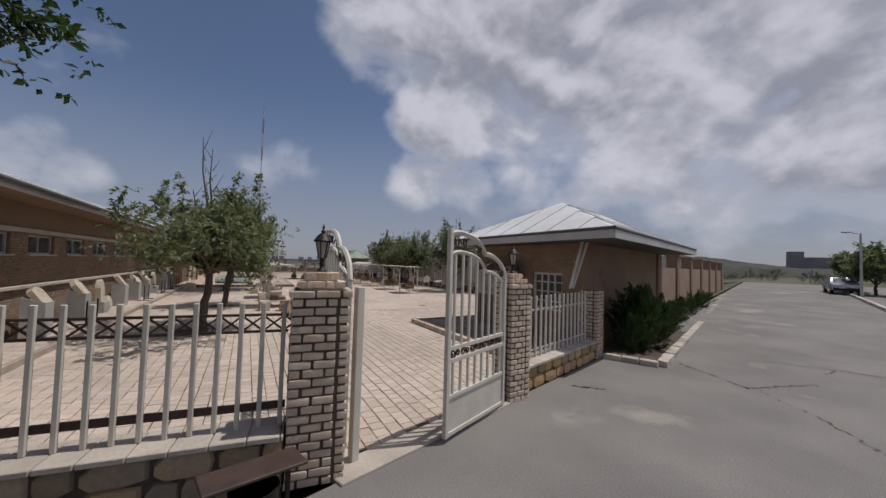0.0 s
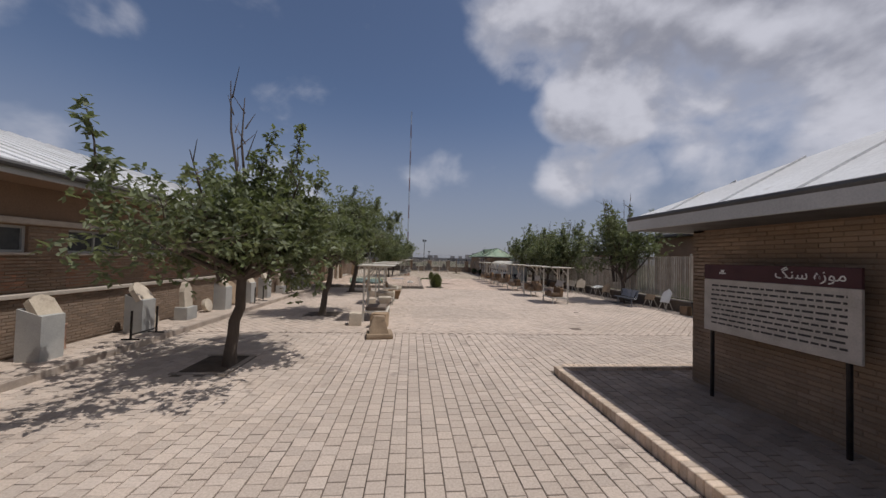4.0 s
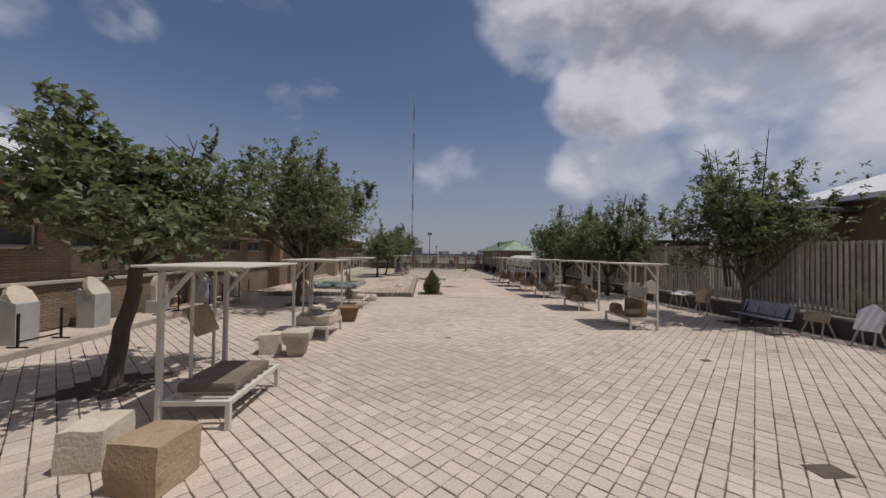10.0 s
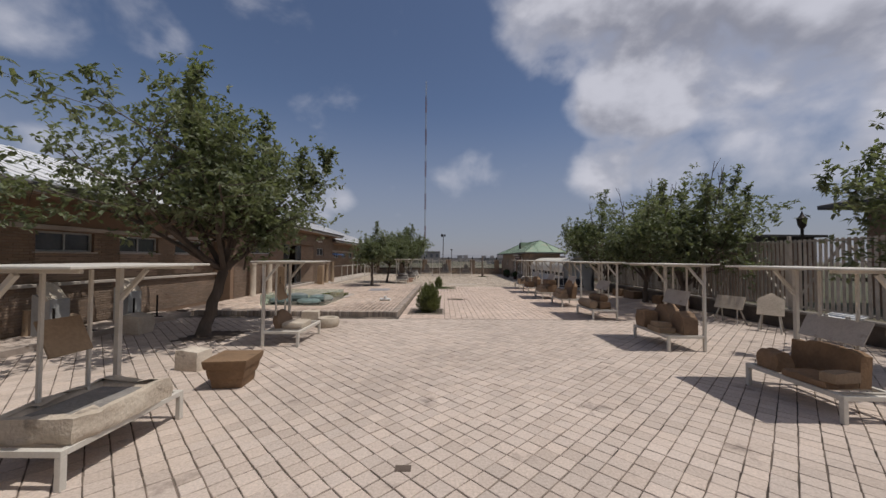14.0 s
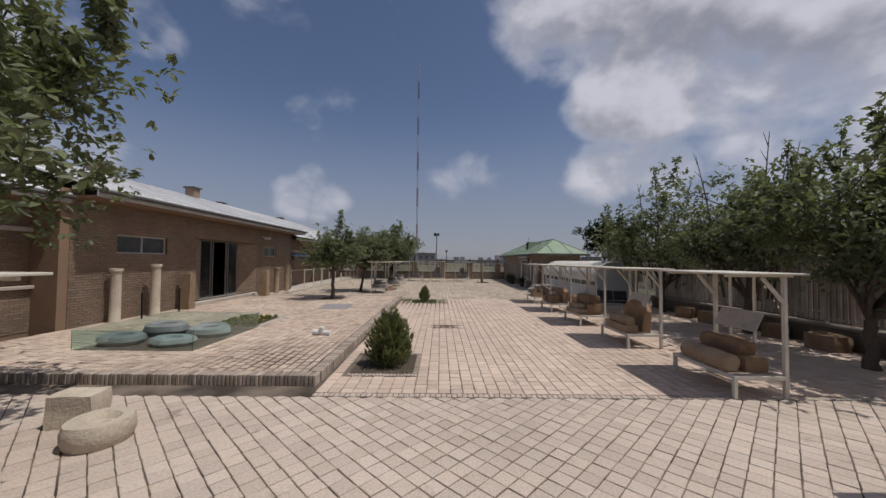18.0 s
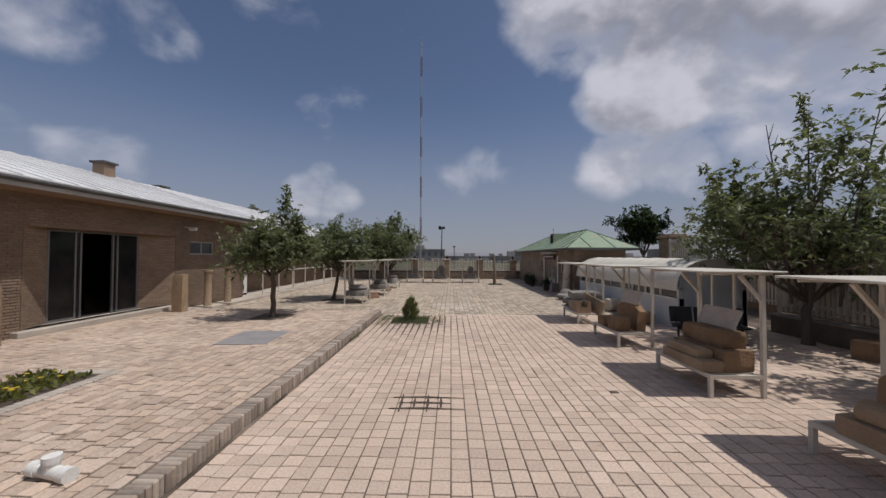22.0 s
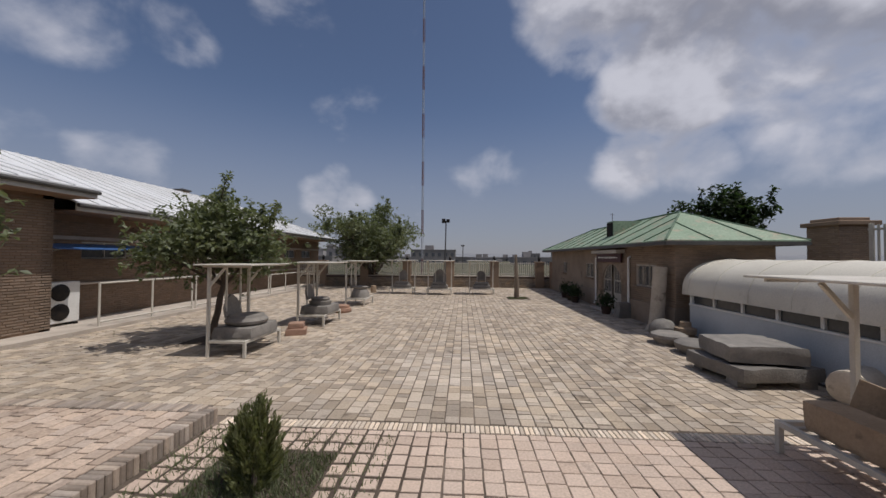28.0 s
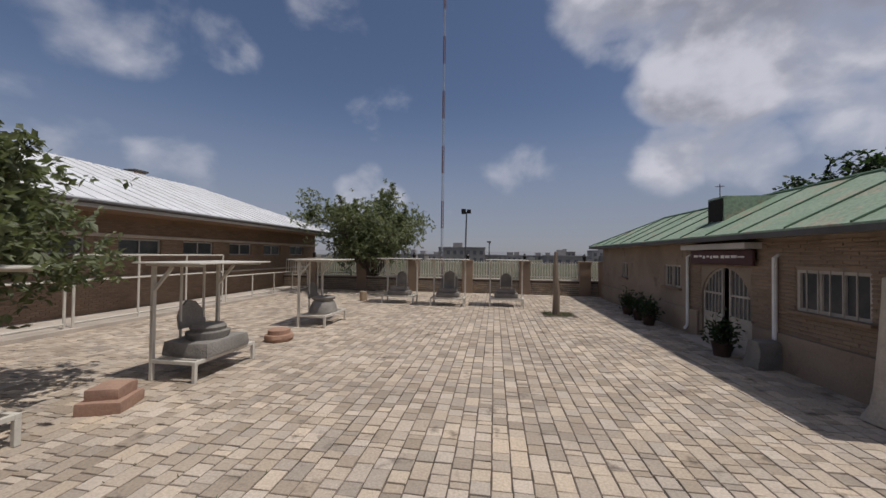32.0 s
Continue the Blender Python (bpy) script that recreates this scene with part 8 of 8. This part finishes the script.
for k, (u, n, h, sp) in enumerate(((44, -9.2, 4.2, 2.6), (48, -8.6, 4.0, 2.6), (41, -11, 3.6, 2.4))):
    p = on_street(u, n)
    tree(p.x, p.y, 90 + k, h, sp, 0.9, leaves=5000, size=0.24, label="bushy roadside tree beyond the street", group="roadside trees", z=p.z - 0.05)
for k in range(44):
    u, n = 58 + r.uniform(0, 40), r.uniform(-30, 16)
    p = on_street(u, n)
    conifer(p.x, p.y, 400 + k, r.uniform(0.8, 2.6), r.uniform(1.8, 5.0), 900, p.z - 0.05, "rough green scrub at the end of the street", LEAFDARK, "scrub_bush", "scrub at the end of the street")
ft = thing("hilltop_building", "ruined tan building on the hillside", "building", at=Matrix.Translation((165, 42, 4)) @ Matrix.Rotation(radians(-70), 4, "Z"))
part("wall", MB().box(-6, 0, -6, 6, 8, 4).box(-6, 1, 4, -2, 7, 6).box(6, 1, -6, 13, 6, 1.5), CITY, ft)
tree(-1.75, 3.0, 97, 5.0, 2.1, 2.6, leaves=90000, size=0.07, limbs=14, fill=0.75, shoots=0, material=LEAFDARK, label="leafy street tree beside the fence", group="roadside trees", lean=(0.3, 0.2))

# cracks in the asphalt: thin dark fillets that follow a broken line
def crack(points, width):
    mb, r = MB(), random.Random(len(points) * 7)
    pts = []
    for (a, b), (c, d) in zip(points, points[1:]):
        for k in range(14):
            t = k / 14
            pts.append((a + (c - a) * t + r.uniform(-0.05, 0.05), b + (d - b) * t + r.uniform(-0.05, 0.05)))
    pts.append(points[-1])
    w = [width * r.uniform(0.35, 1.2) for _ in pts]
    for k, (x, y) in enumerate(pts):
        z = rise(x, y) + 0.004
        mb.v += [(x - w[k] * 0.5, y - w[k], z), (x + w[k] * 0.5, y + w[k], z)]
    mb.f = [(2 * k, 2 * k + 2, 2 * k + 3, 2 * k + 1) for k in range(len(pts) - 1)]
    return setting("road_crack", mb, DARKMORTAR, "dark crack in the asphalt")


crack([(10.3, 5.6), (9.95, 4.8), (9.6, 4.0), (10.3, 3.75), (11.2, 3.46), (12.3, 3.6), (13.2, 3.58), (13.4, 2.9), (15.5, 2.2)], 0.035)
crack([(9.75, 3.92), (8.96, 2.84), (8.15, 2.04), (7.2, 0.6)], 0.024)
crack([(13.2, 3.6), (12.6, 4.6), (11.8, 5.1)], 0.02)
crack([(6.5, 5.55), (6.7, 5.35), (6.9, 5.15)], 0.03)

# ---- paving, stone by stone ----
def pave(name, owner, material, rect, cell, angle, z, seed, bond=0.0, joint=0.0125, near=None, worn=None, lengths=None, holes=(), keep=None, wob=0.003, high=0.022, wear=5.5):
    """Pavers over a rectangle: those within near are parts of their own, the rest one joined part."""
    r = random.Random(seed)
    x0, y0, x1, y1 = rect
    cx, cy = (x0 + x1) / 2, (y0 + y1) / 2
    ca, sa = math.cos(angle), math.sin(angle)
    half = math.hypot(x1 - x0, y1 - y0) / 2 + 1 if angle else 0
    hu, hv = (half, half) if angle else ((x1 - x0) / 2, (y1 - y0) / 2)
    w, l = cell
    mb = MB()
    singles, shared = 0, {}
    u = -hu
    col = 0
    while u < hu - 0.01:
        v = -hv - (bond * l if col % 2 else 0)
        while v < hv - 0.01:
            ll = r.choice(lengths) if lengths else l
            gap = joint
            if worn:
                wx, wy = cx + u * ca - v * sa - worn[0], cy + u * sa + v * ca - worn[1]
                gap = joint * (1 + wear * math.exp(-(wx * wx + wy * wy) / worn[2] ** 2) * r.uniform(0.5, 1))
            a0, a1, b0, b1 = u + gap / 2, min(u + w, hu) - gap / 2, max(v, -hv) + gap / 2, min(v + ll, hv) - gap / 2
            v += ll
            mu, mv = (a0 + a1) / 2, (b0 + b1) / 2
            mx, my = cx + mu * ca - mv * sa, cy + mu * sa + mv * ca
            if b1 - b0 < 0.02 or a1 - a0 < 0.02:
                continue
            if not (x0 - 0.02 < mx < x1 + 0.02 and y0 - 0.02 < my < y1 + 0.02):
                continue
            if any(h[0] < mx < h[2] and h[1] < my < h[3] for h in holes):
                continue
            if keep and not keep(mx, my):
                continue
            zt = z + r.uniform(-wob, wob)
            q = []
            for da, db in ((a0, b0), (a1, b0), (a1, b1), (a0, b1)):
                da += r.uniform(-1, 1) * 0.005
                db += r.uniform(-1, 1) * 0.005
                q.append((min(max(cx + da * ca - db * sa, x0), x1), min(max(cy + da * sa + db * ca, y0), y1)))
            if near and singles < 300 and near[0] < mx < near[2] and near[1] < my < near[3]:
                key = (round(a1 - a0, 3), round(b1 - b0, 3))
                if key not in shared:
                    s, t, k = key[0] / 2, key[1] / 2, 0.005
                    vv = [(-s, -t, -high), (s, -t, -high), (s, t, -high), (-s, t, -high), (-s + k, -t + k, 0), (s - k, -t + k, 0), (s - k, t - k, 0), (-s + k, t - k, 0), (-s, -t, -k), (s, -t, -k), (s, t, -k), (-s, t, -k)]
                    shared[key] = mesh_of(MB().add(vv, [(4, 5, 6, 7), (8, 9, 5, 4), (9, 10, 6, 5), (10, 11, 7, 6), (11, 8, 4, 7), (0, 1, 9, 8), (1, 2, 10, 9), (2, 3, 11, 10), (3, 0, 8, 11)]), "paver", material)
                o = new("paver", shared[key])
                o.parent = owner
                o.matrix_basis = Matrix.Translation((mx, my, zt)) @ Matrix.Rotation(angle + r.uniform(-0.008, 0.008), 4, "Z")
                singles += 1
                continue
            n = len(mb.v)
            k = 0.005
            ox, oy = sum(p[0] for p in q) / 4, sum(p[1] for p in q) / 4
            sh = [(ox + (p - ox) * (1 - k / max(0.02, abs(a1 - a0) / 2)), oy + (s - oy) * (1 - k / max(0.02, abs(b1 - b0) / 2))) for p, s in q]
            tilt = [zt + r.uniform(-0.0015, 0.0015) for _ in range(4)]
            mb.v += [(*p, z - high) for p in q] + [(*p, tz - k) for p, tz in zip(q, tilt)] + [(*p, tz) for p, tz in zip(sh, tilt)]
            mb.f += [(n + 8, n + 9, n + 10, n + 11)] + [(n + 4 + i, n + 4 + (i + 1) % 4, n + 8 + (i + 1) % 4, n + 8 + i) for i in range(4)] + [(n + i, n + (i + 1) % 4, n + 4 + (i + 1) % 4, n + 4 + i) for i in range(4)]
        u += w
        col += 1
    if mb.v:
        tagged(part("pavers", mb, material, owner), kind="stuff")


def soldier(owner, x0, y0, x1, y1, z, along, material, seed, w=0.075, high=0.022):
    """A row of bricks on edge."""
    r = random.Random(seed)
    n = int(((x1 - x0) if along == "x" else (y1 - y0)) / w)
    mb = MB()
    for k in range(n):
        d = r.uniform(-0.004, 0.004)
        if along == "x":
            a = x0 + k * w
            mb.cbox(a + 0.006, y0, z - high, a + w - 0.006, y1, z + d, 0.006)
        else:
            a = y0 + k * w
            mb.cbox(x0, a + 0.006, z - high, x1, a + w - 0.006, z + d, 0.006)
    tagged(part("edging", mb, material, owner), kind="stuff")


def inside(x, y):
    """Within the yard: behind the fence line and the gate's threshold."""
    p = Vector((x, y, 0)) - GATE
    return p.dot(FN) > 0.34 if p.dot(FU) > 0 else y > 5.02 - math.tan(LEFT) * (1.99 - x)


def ground_area(name, label):
    return tagged(new(name), label, "", "", "structure")


PITS = [(-1.0, 13.1, 0.05, 14.5), (-0.5, 19.7, 0.7, 20.8), (-0.75, 28.6, 0.55, 29.9), (4.8, 32.95, 6.12, 34.5), (5.05, 44.0, 6.35, 45.1), (10.0, 59.8, 11.2, 60.9), (15.3, 25.0, 16.5, 26.2), (0.6, 49.5, 1.7, 50.5), (-0.2, 66.6, 1.3, 66.95)]
area = ground_area("pavement_entrance", "pale square concrete pavers inside the gate")
pave("entrance", area, PAVER, (-2.92, 4.0, 6.46, 16.72), (0.2, 0.2), 0, 0.0, 1, bond=0.5, near=(2.6, 8.6, 5.2, 12.9), holes=PITS[:1], keep=inside)
pave("entrance", area, PAVER, (6.46, 13.3, 16.68, 16.72), (0.2, 0.2), 0, 0.0, 2, bond=0.5)
soldier(area, -2.92, 16.73, 16.68, 16.82, 0.0, "x", PAVER, 3, 0.2)
area = ground_area("pavement_diagonal", "pale square pavers laid diagonally across the yard")
pave("diagonal", area, PAVER, (-2.92, 16.84, 16.68, 31.98), (0.2, 0.2), math.pi / 4, 0.0, 4, near=(3.6, 19.5, 7.6, 23.0), holes=PITS[1:3] + [PITS[6]])
area = ground_area("pavement_middle", "pink-beige pavers in straight courses")
soldier(area, 4.5, 32.0, 16.68, 32.12, 0.0, "x", PAVER, 5, 0.085)
pave("middle", area, PAVER_PINK, (4.5, 32.14, 16.68, 45.66), (0.2, 0.2), 0, 0.0, 6, bond=0.1, worn=(5.7, 44.0, 1.5), near=(5.5, 34.6, 8.5, 38.0), holes=PITS[3:5])
area = ground_area("pavement_north", "aged mixed brown pavers in long courses")
soldier(area, 4.5, 45.68, 14.05, 45.87, 0.0, "x", PAVER_OLD, 7, 0.062)
pave("north", area, PAVER_OLD, (-2.75, 45.9, 13.9, 66.95), (0.2, 0.2), 0, 0.0, 8, near=(6.5, 47.2, 8.7, 49.2), lengths=(0.1, 0.14, 0.2, 0.2, 0.2, 0.3), joint=0.016, holes=PITS[5:6] + PITS[7:], wob=0.005)
area = ground_area("pavement_terrace", "pink-beige pavers on the raised terrace")
pave("terrace", area, PAVER_TERRACE, (BX + 0.02, 32.62, 4.2, 45.6), (0.17, 0.2), 0, TZ, 9, bond=0.5, joint=0.017, worn=(3.2, 33.4, 1.2), wear=2.6, wob=0.005, near=(1.5, 36.5, 4.2, 40.0), holes=[(0.55, 43.5, 1.65, 44.7), (-0.05, 36.65, 1.15, 38.3)], lengths=(0.2, 0.2, 0.2, 0.17, 0.26))
kerb2 = tagged(new("kerb_terrace"), "brick-on-edge kerb of the terrace, grey with dust", "", "", "structure")
r = random.Random(10)
KERB = surf("dusty_kerb_brick", (0.40, 0.33, 0.27), (0.28, 0.23, 0.19), scale=2, rough=0.9, bump=0.5, fine=30, rnd=0.32)
kbm = mesh_of(MB().cbox(-0.11, -0.031, -0.02, 0.11, 0.031, TZ + 0.006, 0.012), "brick", KERB)
for k in range(187):
    o = new("brick", kbm)
    o.parent, o.matrix_basis = kerb2, Matrix.Translation((4.33 + r.uniform(-0.006, 0.006), 32.72 + k * 0.07, r.uniform(-0.006, 0.004)))
for k in range(108):
    o = new("brick", kbm)
    o.parent, o.matrix_basis = kerb2, Matrix.Translation((4.39 - k * 0.07, 32.54 + r.uniform(-0.006, 0.006), r.uniform(-0.006, 0.004))) @ Matrix.Rotation(math.pi / 2, 4, "Z")
for k in range(105):
    o = new("brick", kbm)
    o.parent, o.matrix_basis = kerb2, Matrix.Translation((4.3 - k * 0.07, 45.72 + r.uniform(-0.006, 0.006), r.uniform(-0.006, 0.004))) @ Matrix.Rotation(math.pi / 2, 4, "Z")
area = ground_area("pavement_strip_top", "pale pavers on the raised strip along the museum")
pave("strip", area, PAVER, (AX + 0.2, 6.0, -2.99, 32.35), (0.2, 0.2), 0, STRIP, 12, bond=0.5)
setting("kerb_strip", MB().cbox(-2.98, 4.0, -0.05, -2.9, 32.4, STRIP + 0.004, 0.01), KERB, "worn kerb of the raised strip")
# these pavers carry the gatehouse's shade in their darker tone
area = ground_area("pavement_shaded", "dusty brown pavers beside the gatehouse, toned darker for its shade")
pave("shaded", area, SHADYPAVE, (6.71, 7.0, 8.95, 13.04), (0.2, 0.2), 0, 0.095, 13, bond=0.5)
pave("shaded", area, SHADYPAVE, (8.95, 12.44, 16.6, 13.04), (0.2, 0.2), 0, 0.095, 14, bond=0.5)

# planting pits with brick edging
for k, (x0, y0, x1, y1) in enumerate(PITS):
    setting("planting_pit", MB().box(x0, y0, -0.1, x1, y1, -0.008), SOIL, "dark earth in a planting pit")
    if k in (0, 3):
        ed = tagged(new("pit_edging"), "brick-on-edge border of a planting pit", "", "", "structure")
        for a, b, c, d, al in ((x0, y0, x1, y0 + 0.11, "x"), (x0, y1 - 0.11, x1, y1, "x"), (x1 - 0.11, y0 + 0.12, x1, y1 - 0.12, "y")):
            soldier(ed, a, b, c, d, 0.012, al, KERB, k * 5, 0.065)
setting("ground_worn", MB().box(4.47, 42.6, -0.1, 7.4, 45.6, -0.009), SOIL, "damp dark earth under the open joints")
g3 = np.random.default_rng(77)
grass_v = []
for x0, y0, x1, y1, c in ((10.1, 59.9, 11.1, 60.8, 700), (5.1, 44.05, 6.3, 45.05, 2400), (4.6, 43.6, 6.9, 45.5, 1300), (5.0, 33.0, 6.0, 34.3, 180), (4.5, 44.6, 5.0, 45.6, 160), (4.47, 41.4, 4.58, 42.4, 120)):
    ps = g3.uniform((x0, y0, -0.01), (x1, y1, 0.0), (c, 3))
    d3 = g3.normal(0, 0.5, (c, 3)) + (0, 0, 1)
    d3 /= np.linalg.norm(d3, axis=1)[:, None]
    s3 = np.cross(d3, g3.normal(0, 1, (c, 3)))
    s3 /= np.linalg.norm(s3, axis=1)[:, None]
    L = g3.uniform(0.05, 0.14, (c, 1))
    grass_v.append(np.stack([ps - s3 * 0.006, ps + s3 * 0.006, ps + d3 * L], 1).reshape(-1, 3))
c = 1500
row = np.round(g3.uniform(-2, 46, c))
ps = np.stack([-2.75 + 0.2 * row + g3.normal(0, 0.006, c), 47.5 + 16 * g3.uniform(0, 1, c) ** 1.3, np.full(c, -0.012)], -1)
ps = ps[np.sin(ps[:, 0] * 1.7) + np.sin(ps[:, 1] * 1.3 + ps[:, 0]) > 0.2]
c = len(ps)
d3 = g3.normal(0, 0.6, (c, 3)) + (0, 0, 1)
d3 /= np.linalg.norm(d3, axis=1)[:, None]
s3 = np.cross(d3, g3.normal(0, 1, (c, 3)))
s3 /= np.linalg.norm(s3, axis=1)[:, None]
grass_v.append(np.stack([ps - s3 * 0.008, ps + s3 * 0.008, ps + d3 * g3.uniform(0.03, 0.06, (c, 1))], 1).reshape(-1, 3))
gv = np.concatenate(grass_v)
o = new("grass", leaf_mesh(gv, np.arange(len(gv)).reshape(-1, 3), LEAF, "grass"))
tagged(o, "sparse green grass in the planting pits", "grass", "", "stuff")
# small dark drains and gaps
for x, y, w in ((5.25, 16.42, 0.12), (11.05, 21.5, 0.22), (5.66, 23.46, 0.16), (9.77, 38.27, 0.14), (9.2, 17.75, 0.35)):
    single("drain", MB().cbox(-w / 2, -w / 3, 0, w / 2, w / 3, 0.008, 0.003), DARKMORTAR, "small dark drain opening in the paving", "drain", "drains in the paving", at=Matrix.Translation((x, y, -0.002)))
JX, JY = 6.35, 37.55
# missing joints: a damp cross pattern where earth shows between pavers
dp = MB()
for k in range(3):
    dp.tube([(JX - 0.15 + 0.12 * (k % 2), JY + k * 0.2, 0.0), (JX + 0.35, JY + 0.005 + k * 0.2, 0.0), (JX + 0.95 - 0.2 * (k % 2), JY - 0.005 + k * 0.2, 0.0)], [0.01, 0.024, 0.008], 6)
for k in range(4):
    dp.tube([(JX + k * 0.2, JY - 0.1 + 0.08 * (k % 2), 0.0), (JX + 0.005 + k * 0.2, JY + 0.2, 0.0), (JX - 0.005 + k * 0.2, JY + 0.5 - 0.1 * (k % 2), 0.0)], [0.008, 0.024, 0.01], 6)
single("earth_joint", dp, SOIL, "dark earth showing in open paving joints", "joint", at=Matrix.Translation((0, 0, 0)))
